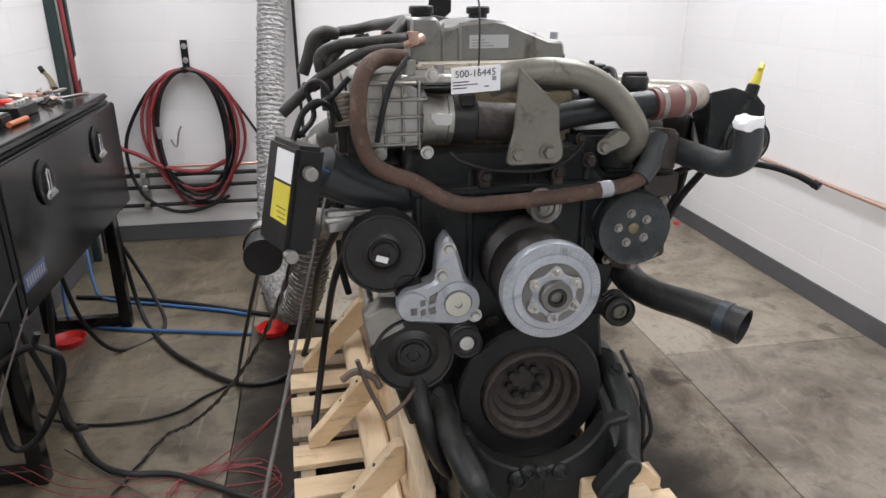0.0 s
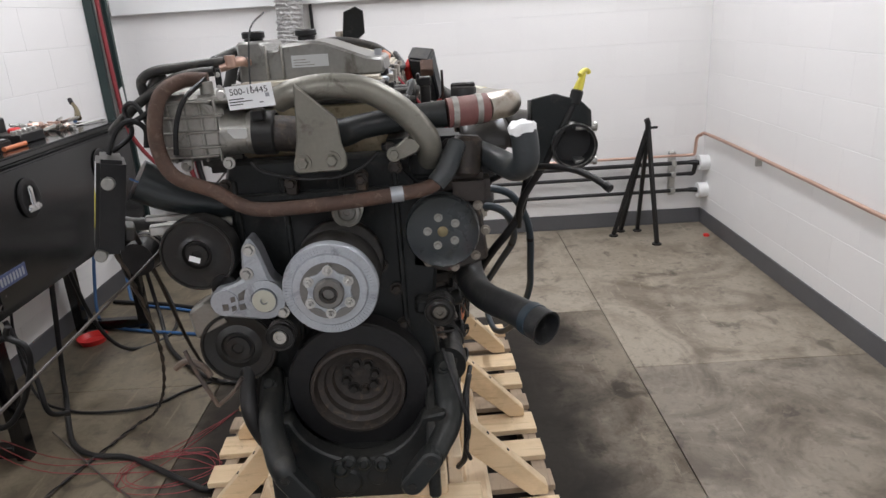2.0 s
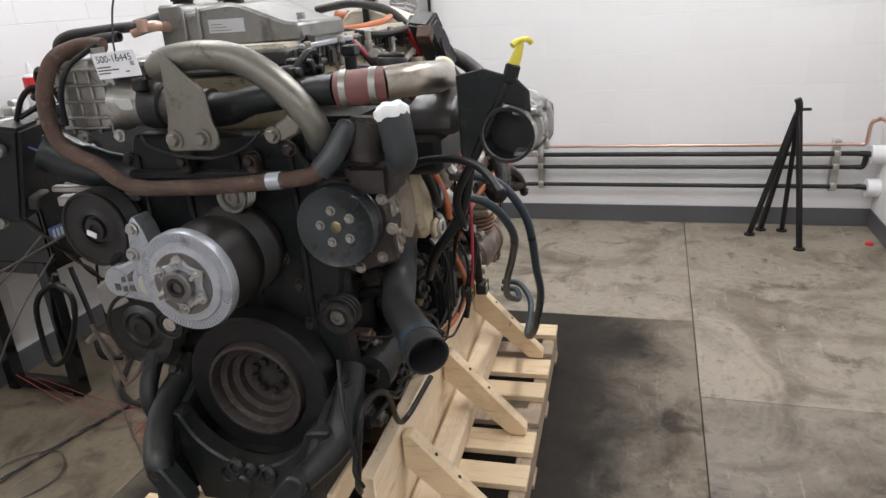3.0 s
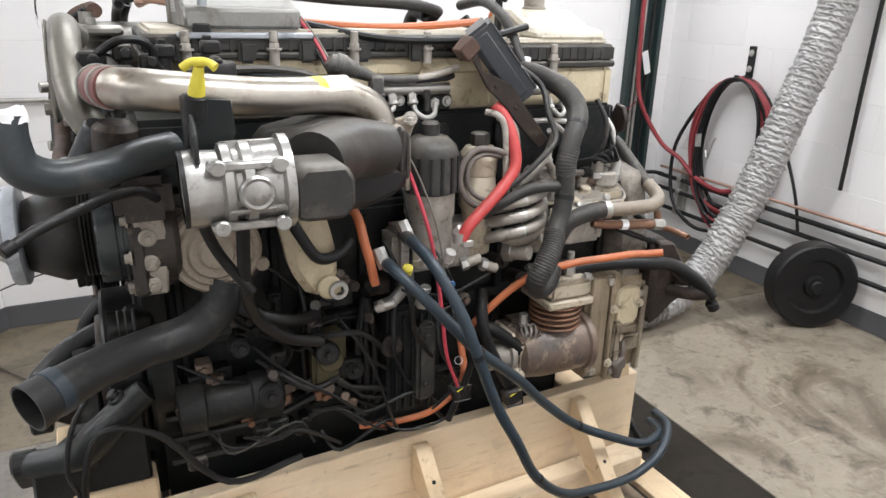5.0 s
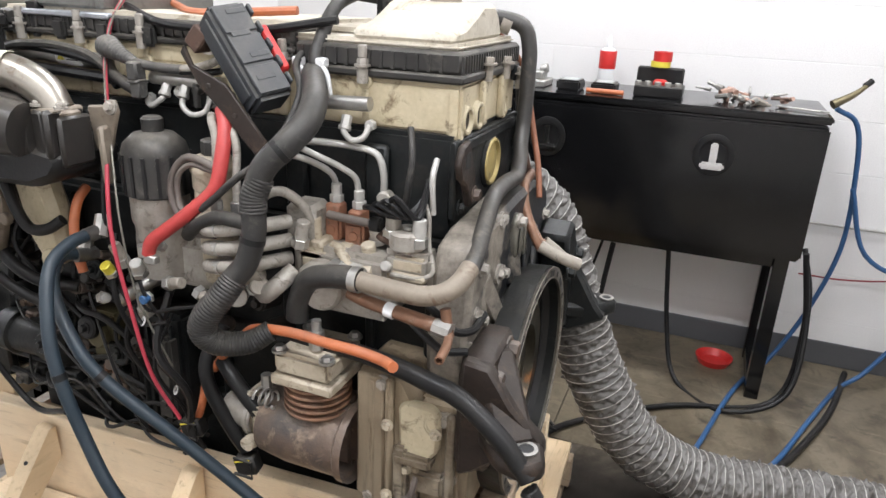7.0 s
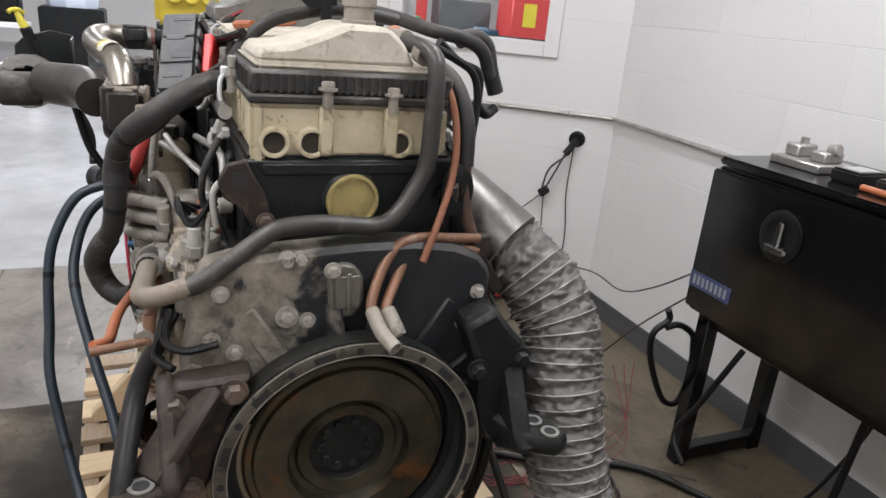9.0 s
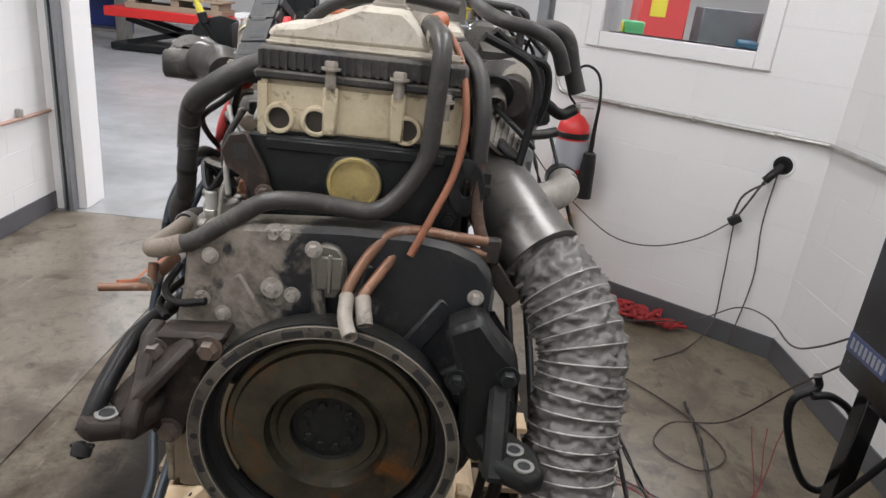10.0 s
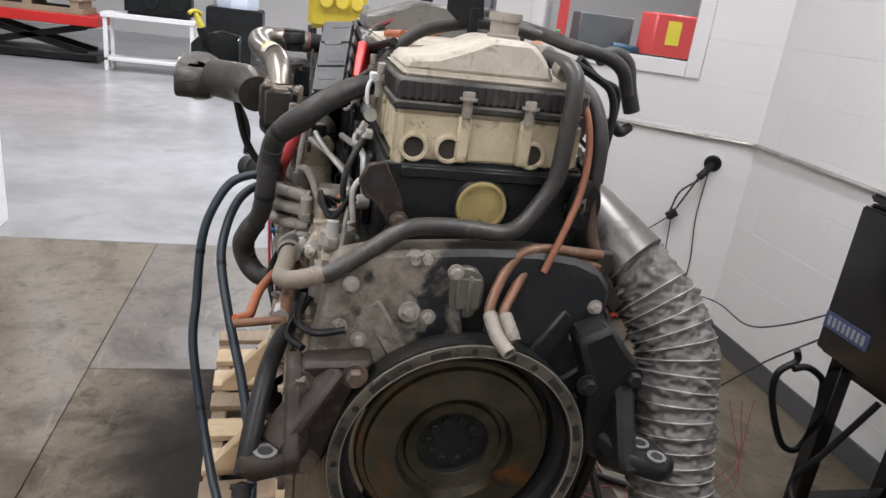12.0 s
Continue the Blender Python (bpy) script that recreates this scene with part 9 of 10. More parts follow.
for k in range(8):
    red = k in (1, 3, 4, 6)
    w, h = 0.25 + loop_rng.uniform(-0.05, 0.05), 0.36 + loop_rng.uniform(-0.05, 0.06)
    cx, cz = -1.125 + loop_rng.uniform(-0.015, 0.02), 1.065 - h
    y = 3.115 - 0.010 * k
    part("loop", tube([(cx + w * math.sin(a) * (1 + 0.05 * math.sin(2 * a + k)), y + 0.008 * math.sin(a * 2 + k), cz + h * math.cos(a)) for a in [i * 2 * math.pi / 18 for i in range(19)]], 0.0098, 9, 3), RED_HOSE if red else RUBBER, coil, "red hose loop" if red else "black hose loop")
part("loose_loop", tube([(-1.11, 3.10, 1.07), (-1.30, 3.10, 0.99), (-1.46, 3.09, 0.78), (-1.52, 3.07, 0.58), (-1.46, 3.05, 0.33), (-1.28, 3.04, 0.215), (-1.1, 3.04, 0.23), (-0.95, 3.04, 0.30)], 0.011, 9, 5), RUBBER, coil)
part("loose_loop", tube([(-1.10, 3.10, 1.07), (-0.95, 3.10, 0.98), (-0.80, 3.10, 0.76), (-0.68, 3.09, 0.54), (-0.62, 3.09, 0.35)], 0.008, 9, 5), RUBBER, coil)
part("hose_end", join(cyl((-1.315, 3.04, 0.74), (0.1, 0, -1), 0.016, 0.07, 10), tube([(-1.25, 3.04, 0.66), (-1.22, 3.03, 0.62), (-1.20, 3.03, 0.70), (-1.18, 3.03, 0.74)], 0.006, 8, 4)), STEEL, coil)

# tripod stand by the far corner
tri = thing("tripod_stand", (1.56, 2.80, 0), "black folded steel tripod stand near the corner", "stand")
for q in ((1.40, 2.94, 0), (1.622, 2.72, 0), (1.47, 3.03, 0), (1.58, 3.02, 0)):
    tl = part("leg", beam((1.563 + (q[0] - 1.56) * 0.03, 2.80 + (q[1] - 2.8) * 0.03, 0.72), (q[0], q[1], 0.012), 0.024, 0.024), BLACKIRON, tri)
    part("foot", cyl((q[0], q[1], 0.0), (0, 0, 1), 0.03, 0.008, 12), BLACKIRON, tl)
part("head", join(tube([(1.563, 2.80, 0.70), (1.562, 2.80, 0.76), (1.55, 2.80, 0.79)], 0.018, 12, 3), cyl((1.57, 2.80, 0.735), (1, 0, 0), 0.008, 0.05, 8)), BLACKIRON, tri)
solo("floor_plug", lathe([(0, 0), (0.02, 0), (0.02, 0.012), (0.012, 0.016), (0, 0.016)], (1.98, 2.83, 0.0), (0, 0, 1), 14), RED, "small red plastic cap on the floor", "cap")
# white raceway along the upper wall
solo("wall_raceway", box(XL + 0.02, XR - 0.02, 3.10, 3.1445, 1.58, 1.70, 0.004), WHITE, "white painted raceway along the block wall", "raceway", kind="structure")

# red dishes and floor cables
for q in ((-1.545, 1.755), (-0.645, 1.70)):
    solo("red_dish", lathe([(0, 0.004), (0.055, 0.004), (0.072, 0.03), (0.075, 0.03), (0.06, 0.0), (0, 0.0)], (*q, 0.0), (0, 0, 1), 28), RED, "shallow red plastic dish on the floor", "dish", "red dishes")
CAB = [
    ([(-1.40, 1.30, 0.50), (-1.42, 1.25, 0.12), (-1.385, 1.17, 0.014), (-1.281, 0.982, 0.014), (-1.174, 0.814, 0.014), (-1.061, 0.735, 0.014), (-0.926, 0.71, 0.014), (-0.786, 0.629, 0.014), (-0.662, 0.551, 0.014), (-0.55, 0.50, 0.02), (-0.47, 0.60, 0.10), (-0.40, 0.80, 0.40), (-0.35, 0.62, 0.72), (-0.27, 0.66, 0.85)], 0.011, RUBBER, "thick black power cable trailing on the floor"),
    ([(-1.33, 1.97, 0.60), (-1.33, 2.02, 0.3), (-1.275, 1.962, 0.02), (-1.108, 1.625, 0.014), (-0.93, 1.394, 0.014), (-0.749, 1.239, 0.014), (-0.602, 1.243, 0.014), (-0.515, 1.30, 0.05), (-0.45, 1.05, 0.33), (-0.40, 0.65, 0.72), (-0.33, 0.4, 0.95)], 0.0105, RUBBER, "black hose looped across the floor"),
    ([(-1.66, 2.26, 0.012), (-1.319, 2.169, 0.012), (-1.003, 2.036, 0.012), (-0.719, 1.892, 0.012), (-0.271, 1.697, 0.012), (0.1, 1.56, 0.012)], 0.012, RUBBER, "black cable lying across the floor"),
    ([(-0.48, 0.17, 1.04), (-0.56, 0.45, 0.78), (-0.66, 0.8, 0.42), (-0.745, 1.15, 0.09), (-0.774, 1.26, 0.010), (-0.885, 1.168, 0.010), (-0.967, 1.082, 0.010), (-1.118, 1.043, 0.010), (-1.319, 1.069, 0.010), (-1.48, 1.13, 0.06), (-1.55, 1.2, 0.3), (-1.55, 1.25, 0.5)], 0.006, RUBBER, "thin black cable hanging in a slack loop"),
    ([(-1.45, 1.5, 0.58), (-1.40, 1.55, 0.2), (-1.30, 1.62, 0.012), (-1.15, 1.80, 0.012), (-1.22, 2.0, 0.10), (-1.35, 2.02, 0.4), (-1.45, 1.98, 0.58)], 0.0095, RUBBER, "black hose drooping below the chest"),
    ([(-1.36, 0.9, 0.50), (-1.28, 0.86, 0.30), (-1.24, 0.82, 0.16), (-1.22, 0.9, 0.10)], 0.010, RUBBER, "black cable end hanging from the stand"),
    ([(0.37, 0.567, 0.975), (0.43, 0.568, 0.972), (0.488, 0.580, 0.945), (0.532, 0.612, 0.868), (0.549, 0.638, 0.790), (0.553, 0.682, 0.675), (0.555, 0.735, 0.575), (0.527, 0.812, 0.442), (0.49, 0.92, 0.335), (0.455, 1.03, 0.283), (0.44, 1.17, 0.268), (0.425, 1.27, 0.30), (0.37, 1.345, 0.33), (0.30, 1.36, 0.33)], 0.0115, NAVY, "dark blue coolant hose looping over the crate"),
    ([(0.365, 0.527, 0.922), (0.414, 0.520, 0.932), (0.462, 0.548, 0.902), (0.490, 0.600, 0.842), (0.496, 0.667, 0.768), (0.462, 0.786, 0.658), (0.423, 0.890, 0.549), (0.392, 1.014, 0.437), (0.385, 1.148, 0.357), (0.385, 1.25, 0.312), (0.36, 1.33, 0.31), (0.30, 1.345, 0.305)], 0.0115, NAVY, "dark blue coolant hose looping over the crate"),
]
for pts, r, m_, lab in CAB:
    loose = solo("loose_hose" if m_ is NAVY else "loose_cable", tube(pts, r, 10, 7), m_, lab, "hose" if m_ is NAVY else "cable", "loose hoses" if m_ is NAVY else "loose cables")
    if m_ is NAVY:
        a, b = Vector(pts[0]), Vector(pts[1])
        part("ferrule", tube([tuple(a), tuple(a.lerp(b, 0.45))], 0.0138, 14, 1, False), PIPESTEEL, loose, "crimped steel ferrule")
        part("swivel_nut", cyl(tuple(a - (b - a).normalized() * 0.018), tuple(b - a), 0.0145, 0.018, 6, 0.001), PIPESTEEL, loose, "plated swivel nut")
        for k in (4, 7):
            c, d = Vector(pts[k]), Vector(pts[k + 1])
            part("printed_band", tube([tuple(c), tuple(c + (d - c).normalized() * 0.012)], 0.0121, 12, 1, False), RUBBER, loose)
# two wires twisted together, run from the control unit to the floor
tw = thing("twisted_wire", (-0.44, 0.0, 1.04), "black and brown twisted wire pair running to the floor", "wire")
TW = spline([(-0.43, -0.02, 1.03), (-0.50, 0.20, 0.80), (-0.60, 0.45, 0.55), (-0.74, 0.70, 0.28), (-0.87, 0.86, 0.10), (-0.98, 0.92, 0.016), (-1.05, 0.74, 0.010), (-1.12, 0.52, 0.010), (-1.18, 0.25, 0.010), (-1.2, 0.0, 0.010)], 22)
for off_, m_ in ((0.0, RUBBER), (math.pi, CORD)):
    part("strand", tube([q + Vector((math.cos(k * 0.55 + off_), math.sin(k * 0.55 + off_) * 0.6, math.sin(k * 0.55 + off_))) * 0.0034 for k, q in enumerate(TW)], 0.0036, 6, 1, False), m_, tw)
wrng = random.Random(21)
for k in range(3):
    pts = [(-1.3 + 0.05 * k, 0.5, 0.25), (-1.15, 0.62 + 0.04 * k, 0.03)] + [(-0.75 + 0.17 * math.cos(a) + wrng.uniform(-0.03, 0.03), 0.62 + 0.11 * math.sin(a) + wrng.uniform(-0.03, 0.03), 0.006 + 0.004 * k) for a in [i * 0.9 + k for i in range(10)]] + [(-0.6, 1.0, 0.01), (-0.45, 1.15, 0.14)]
    solo("red_wire", tube(pts, 0.0016, 6, 5), RED_HOSE, "thin red test wire curled on the floor", "wire", "red test wires")
solo("red_wire", tube([(0.02, 0.40, 1.40), (0.10, 0.43, 1.378), (0.17, 0.455, 1.33), (0.221, 0.481, 1.262), (0.27, 0.525, 1.20), (0.325, 0.570, 1.135), (0.378, 0.610, 0.99), (0.383, 0.637, 0.844), (0.374, 0.66, 0.701), (0.355, 0.70, 0.60)], 0.004, 8, 6), CRIMSON, "thin red test wire running down the engine side", "wire")
solo("grey_wire", tube([(0.03, 0.41, 1.40), (0.11, 0.438, 1.378), (0.18, 0.462, 1.325), (0.231, 0.489, 1.255), (0.28, 0.533, 1.195), (0.33, 0.585, 1.13), (0.372, 0.628, 1.0), (0.378, 0.655, 0.86), (0.36, 0.70, 0.72)], 0.002, 6, 6), OLIVE, "thin grey test wire running down the engine side", "wire")
solo("loose_cable", tube([(0.01, 0.392, 1.40), (0.09, 0.424, 1.378), (0.162, 0.449, 1.33), (0.214, 0.475, 1.262), (0.262, 0.517, 1.20), (0.318, 0.555, 1.13), (0.360, 0.578, 1.0), (0.35, 0.585, 0.88)], 0.0035, 6, 6), RUBBER, "thin black test wire down the side", "cable")
solo("loose_cable", tube([(0.33, 0.35, 0.50), (0.30, 0.2, 0.46), (0.32, 0.08, 0.62), (0.31, -0.02, 0.64), (0.30, -0.06, 0.5), (0.28, -0.02, 0.43)], 0.007, 8, 6), RUBBER, "thin black cable looped at the crate's front", "cable", "loose cables")

# ---- doorway, window and the front wall things ----
DM = DIAG_M


def on_diag(s, out, z):
    """A place on the slanting wall: s along it from the doorway end, out from its face."""
    return tuple(DM @ Vector((DIAG_L - 0.2 - s, out, z)))


w0, w1 = DIAG_L - 0.2 - 0.79, DIAG_L - 0.2 - 0.07
win = thing("window_1", on_diag(0.43, 0, 1.31), "fixed window looking into the workshop", "window", kind="structure")
for b_ in (box(w0 - 0.07, w0, -0.21, 0.018, 1.24, 2.06, 0.003), box(w1, w1 + 0.07, -0.21, 0.018, 1.24, 2.06, 0.003), box(w0, w1, -0.21, 0.018, 1.24, 1.31, 0.003), box(w0, w1, -0.21, 0.018, 2.0, 2.06, 0.003)):
    part("window_frame", moved(b_, DM), PAINT, win)
pane = part("pane", moved(box(w0, w1, -0.09, -0.084, 1.31, 2.0), DM), GLASS, win)
pane.visible_shadow = False
JAMB = mat("grey_steel_track", (0.30, 0.31, 0.32), 0.4, 0.6, (0.24, 0.25, 0.26), 5.0, 0.4, 0.05)
dr = thing("door_1", (1.95, -1.5, 0), "wide doorway with steel tracks and a white frame", "doorway", kind="structure")
part("door_frame", box(1.885, 2.049, -1.72, -1.505, 0, 2.45, 0.003), PAINT, dr)
part("track", box(1.93, 1.955, -1.504, -1.44, 0, 2.45, 0.002), JAMB, dr)
part("track", box(1.975, 1.99, -1.504, -1.45, 0, 2.45, 0.002), JAMB, dr)
part("track", box(1.995, 2.047, -1.504, -1.475, 0, 2.45, 0.002), PAINT, dr)
part("door_frame", moved(box(DIAG_L + 0.002, DIAG_L + 0.10, -0.2, -0.005, 0, 2.45, 0.003), DM), JAMB, dr)
part("track", moved(box(DIAG_L + 0.02, DIAG_L + 0.05, -0.005, 0.03, 0, 2.45, 0.002), DM), JAMB, dr)
# extinguisher
ext = thing("fire_extinguisher", on_diag(0.055, 0.1, 0.525), "red fire extinguisher with a grey label, hung on the wall", "fire extinguisher")
ex, ey, _ = on_diag(0.055, 0.09, 0)
bottle_ = part("cylinder", lathe([(0, 0), (0.07, 0), (0.078, 0.01), (0.078, 0.30), (0.073, 0.335), (0.045, 0.37), (0.018, 0.385), (0.018, 0.40), (0, 0.40)], (ex, ey, 0.535), (0, 0, 1), 32), RED, ext)
part("label_band", lathe([(0.0785, 0.12), (0.079, 0.12), (0.079, 0.26), (0.0785, 0.26)], (ex, ey, 0.535), (0, 0, 1), 32), plain("grey_band", (0.33, 0.34, 0.36), 0.5), bottle_)
part("strap", lathe([(0.0785, 0.268), (0.0815, 0.27), (0.0815, 0.295), (0.0785, 0.297)], (ex, ey, 0.535), (0, 0, 1), 32), RUBBER, ext)
part("valve_head", join(box(ex - 0.015, ex + 0.015, ey - 0.015, ey + 0.015, 0.93, 0.965, 0.003), beam((ex, ey, 0.97), (ex - 0.07, ey + 0.07, 1.0), 0.02, 0.006), beam((ex, ey, 0.95), (ex - 0.065, ey + 0.065, 0.96), 0.02, 0.006)), STEEL, ext)
hx, hy, _ = on_diag(0.172, 0.105, 0)
part("discharge_horn", lathe([(0.018, 0.23), (0.03, 0.22), (0.036, 0.16), (0.042, 0.0), (0.038, 0.0), (0.034, 0.16), (0, 0.17)], (hx, hy, 0.525), (0, 0, 1), 24), PLASTIC, ext)
part("discharge_hose", tube([(ex, ey, 0.95), (ex + 0.055, ey + 0.02, 1.015), (ex + 0.06, ey + 0.045, 1.095), (ex + 0.01, ey + 0.08, 1.155), (hx + 0.03, hy + 0.01, 1.125), (hx, hy, 1.025), (hx, hy, 0.865), (hx, hy, 0.745)], [0.0065] * 6 + [0.010, 0.013], 10, 6), RUBBER, ext)
bk = thing("plastic_bucket", (-0.71, -1.11, 0), "amber five-gallon plastic bucket standing by the wall", "bucket")
part("bucket_body", lathe([(0, 0.0), (0.13, 0.0), (0.135, 0.005), (0.153, 0.375), (0.158, 0.38), (0.158, 0.395), (0.147, 0.395), (0.135, 0.02), (0, 0.02)], (-0.71, -1.11, 0), (0, 0, 1), 40), BUCKET, bk)
for z in (0.295, 0.325, 0.355):
    part("bucket_ring", lathe([(0.146, 0), (0.158, 0.002), (0.158, 0.007), (0.146, 0.009)], (-0.71, -1.11, z), (0, 0, 1), 40), BUCKET, bk)
straps = thing("red_straps", (-1.2, -0.86, 0), "heap of red ratchet straps against the skirting", "straps")
srng = random.Random(12)
for i in range(24):
    c = on_diag(0.26 + i * 0.02 + srng.uniform(-0.03, 0.03), 0.11 + srng.uniform(-0.05, 0.05), 0.014 + srng.uniform(0, 0.03))
    part("strap", tube([tuple(Vector(c) + Vector((srng.uniform(-0.08, 0.08), srng.uniform(-0.07, 0.07), srng.uniform(-0.004, 0.02)))) for _ in range(4)], 0.009, 6, 4), STRAPRED, straps)
part("buckle", tube([on_diag(0.40, 0.2, 0.012), on_diag(0.43, 0.22, 0.014), on_diag(0.45, 0.19, 0.02)], 0.007, 8, 3), BLACKIRON, straps)
solo("wall_switch", moved(box(DIAG_L - 0.2 + 0.11, DIAG_L - 0.2 + 0.145, 0.0, 0.03, 1.20, 1.29, 0.006, 2), DM), WHITE, "white box of a wall switch on its conduit", "switch", kind="structure")
solo("conduit", tube([on_diag(-0.127, 0.015, 1.2), on_diag(-0.125, 0.015, 1.09), on_diag(-0.10, 0.015, 1.02), on_diag(-0.03, 0.015, 0.998), on_diag(0.3, 0.015, 0.993), on_diag(0.9, 0.015, 0.99), on_diag(1.14, 0.02, 0.99), (XL + 0.02, -0.38, 0.99), (XL + 0.016, 0.2, 0.985), (XL + 0.016, 0.76, 0.98)], 0.0105, 10, 4), STEEL, "bright steel electrical conduit along the walls", "conduit", kind="structure")
for s in (0.25, 0.6, 0.95):
    solo("conduit_clip", box(*[v for k in range(3) for v in (on_diag(s, 0.012, 0.99)[k] - 0.013, on_diag(s, 0.012, 0.99)[k] + 0.013)], 0.003), STEEL, "small steel clip on the conduit", "clip", "conduit clips")
ol = thing("wall_outlet", on_diag(1.008, 0, 0.87), "black round wall outlet with a plug and cords", "outlet")
part("outlet_face", lathe([(0, 0.012), (0.03, 0.012), (0.036, 0.006), (0.04, 0.0)], on_diag(1.008, 0.0, 0.87), tuple(DM.to_3x3() @ Vector((0, 1, 0))), 24), RUBBER, ol)
part("outlet_ring", lathe([(0.04, 0.0), (0.05, 0.0), (0.048, 0.006), (0.04, 0.006)], on_diag(1.008, 0.0, 0.87), tuple(DM.to_3x3() @ Vector((0, 1, 0))), 24), WHITE, ol)
part("plug", tube([on_diag(1.005, 0.01, 0.865), on_diag(0.985, 0.05, 0.83), on_diag(0.965, 0.06, 0.80)], 0.018, 10, 3), RUBBER, ol)
part("splitter", moved(box(-0.025, 0.025, -0.015, 0.015, -0.02, 0.02, 0.004), pose(*on_diag(0.885, 0.05, 0.60), 20, 30, 10)), RUBBER, ol)
CORDS = [
    [on_diag(0.965, 0.06, 0.80), on_diag(0.93, 0.06, 0.71), on_diag(0.885, 0.05, 0.60)],
    [on_diag(0.97, 0.05, 0.79), on_diag(0.90, 0.07, 0.72), on_diag(0.875, 0.055, 0.62)],
    [on_diag(0.88, 0.05, 0.59), on_diag(0.75, 0.05, 0.47), on_diag(0.55, 0.05, 0.37), on_diag(0.35, 0.06, 0.36), on_diag(0.15, 0.08, 0.46), on_diag(-0.02, 0.16, 0.62), (-0.52, -0.85, 0.83), (-0.40, 0.1, 0.98), (-0.33, 0.6, 1.1)],
    [on_diag(0.885, 0.045, 0.585), on_diag(0.90, 0.03, 0.3), on_diag(0.91, 0.06, 0.1), on_diag(0.87, 0.22, 0.012), on_diag(0.80, 0.45, 0.008)],
    [on_diag(1.0, 0.02, 0.84), on_diag(0.995, 0.02, 0.6), on_diag(1.02, 0.02, 0.35), on_diag(1.0, 0.06, 0.03)],
    [(-1.24, 0.80, 0.75), (-1.32, 0.5, 0.55), (-1.42, 0.2, 0.40), (-1.48, -0.1, 0.36), on_diag(1.0, 0.08, 0.22), on_diag(0.8, 0.1, 0.08), on_diag(0.4, 0.3, 0.01), on_diag(0.1, 0.45, 0.008)],
    [(-1.24, 0.77, 0.65), (-1.28, 0.5, 0.40), (-1.25, 0.25, 0.10), (-1.1, 0.15, 0.008), (-1.0, 0.30, 0.008), (-1.12, 0.42, 0.008), (-1.25, 0.30, 0.008), (-1.15, 0.05, 0.008), (-0.9, -0.2, 0.008), (-0.65, 0.0, 0.008), (-0.5, 0.4, 0.02)],
    [(-1.3, 0.9, 0.02), (-0.9, 0.55, 0.008), (-0.6, 0.35, 0.008), (-0.45, 0.55, 0.10)],
]
for i, pts in enumerate(CORDS):
    solo("power_cord", tube(pts, 0.0032 if i not in (0, 1) else 0.005, 7, 6), CORD, "thin black power cord hanging from the outlet" if i < 5 else "thin black cord trailing over the floor", "cord", "power cords")
solo("coiled_hose", tube([(-1.216, 0.70, 0.562), (-1.227, 0.70, 0.524), (-1.174, 0.70, 0.483), (-1.178, 0.70, 0.403), (-1.232, 0.70, 0.28), (-1.295, 0.69, 0.196), (-1.355, 0.69, 0.19), (-1.371, 0.70, 0.305), (-1.358, 0.70, 0.409), (-1.329, 0.71, 0.468), (-1.26, 0.715, 0.51), (-1.21, 0.715, 0.505)], 0.011, 10, 6), RUBBER, "black hose hung in a loop from the chest stand", "hose")

# ceiling light fittings
for lx, ly in ((-0.85, 0.7), (1.15, 0.7), (-0.85, 2.2), (1.15, 2.2)):
    cl = thing("ceiling_light", (lx, ly, CEIL), "long white ceiling light fitting, switched on", "ceiling light", "ceiling lights")
    part("housing", box(lx - 0.16, lx + 0.16, ly - 0.62, ly + 0.62, CEIL - 0.045, CEIL - 0.001, 0.006), WHITE, cl)
    part("diffuser", box(lx - 0.14, lx + 0.14, ly - 0.58, ly + 0.58, CEIL - 0.075, CEIL - 0.046, 0.008), LAMPWHITE, cl)

# ---- the workshop beyond the doorway and the window ----
lt = thing("lift_table", (4.05, -8.6, 0), "red scissor lift table carrying a wooden crate", "lift table")
part("table_top", box(3.1, 5.05, -9.3, -8.45, 0.50, 0.64, 0.01), RED, lt)
for s in (-1, 1):
    part("scissor_arm", join(beam((3.3, -8.9 + s * 0.25, 0.12), (4.8, -8.9 + s * 0.25, 0.48), 0.05, 0.08), beam((4.8, -8.9 + s * 0.25, 0.12), (3.3, -8.9 + s * 0.25, 0.48), 0.05, 0.08)), IRON, lt)
part("table_base", box(3.15, 5.0, -9.25, -8.5, 0.02, 0.12, 0.01), IRON, lt)
wc = thing("wooden_crate", (4.0, -8.85, 0.64), "grey wooden crate with diagonal braces on the lift table", "crate")
part("crate_base", box(3.3, 4.75, -9.2, -8.5, 0.64, 0.72, 0.004), OLDWOOD, wc)
for x in (3.35, 3.95, 4.6):
    part("crate_block", box(x, x + 0.12, -9.15, -8.52, 0.72, 0.82, 0.004), OLDWOOD, wc)
part("crate_deck", box(3.3, 4.75, -9.2, -8.5, 0.82, 0.85, 0.004), OLDWOOD, wc)
for a, b in (((3.4, -8.55, 0.85), (3.9, -8.55, 1.5)), ((4.65, -8.55, 0.85), (4.2, -8.55, 1.5)), ((4.0, -8.55, 0.85), (3.8, -8.55, 1.4))):
    part("crate_brace", beam(a, b, 0.04, 0.09), OLDWOOD, wc)
part("crate_load", box(3.75, 4.35, -9.1, -8.6, 0.86, 1.5, 0.05, 2), RUSTCAST, wc)
ct = thing("steel_cart", (2.3, -8.0, 0), "white tubular steel cart with two shelves", "cart")
for x in (1.76, 2.86):
    for y in (-8.35, -7.98):
        part("cart_leg", box(x, x + 0.05, y, y + 0.05, 0.0, 0.76, 0.004), WHITE, ct)
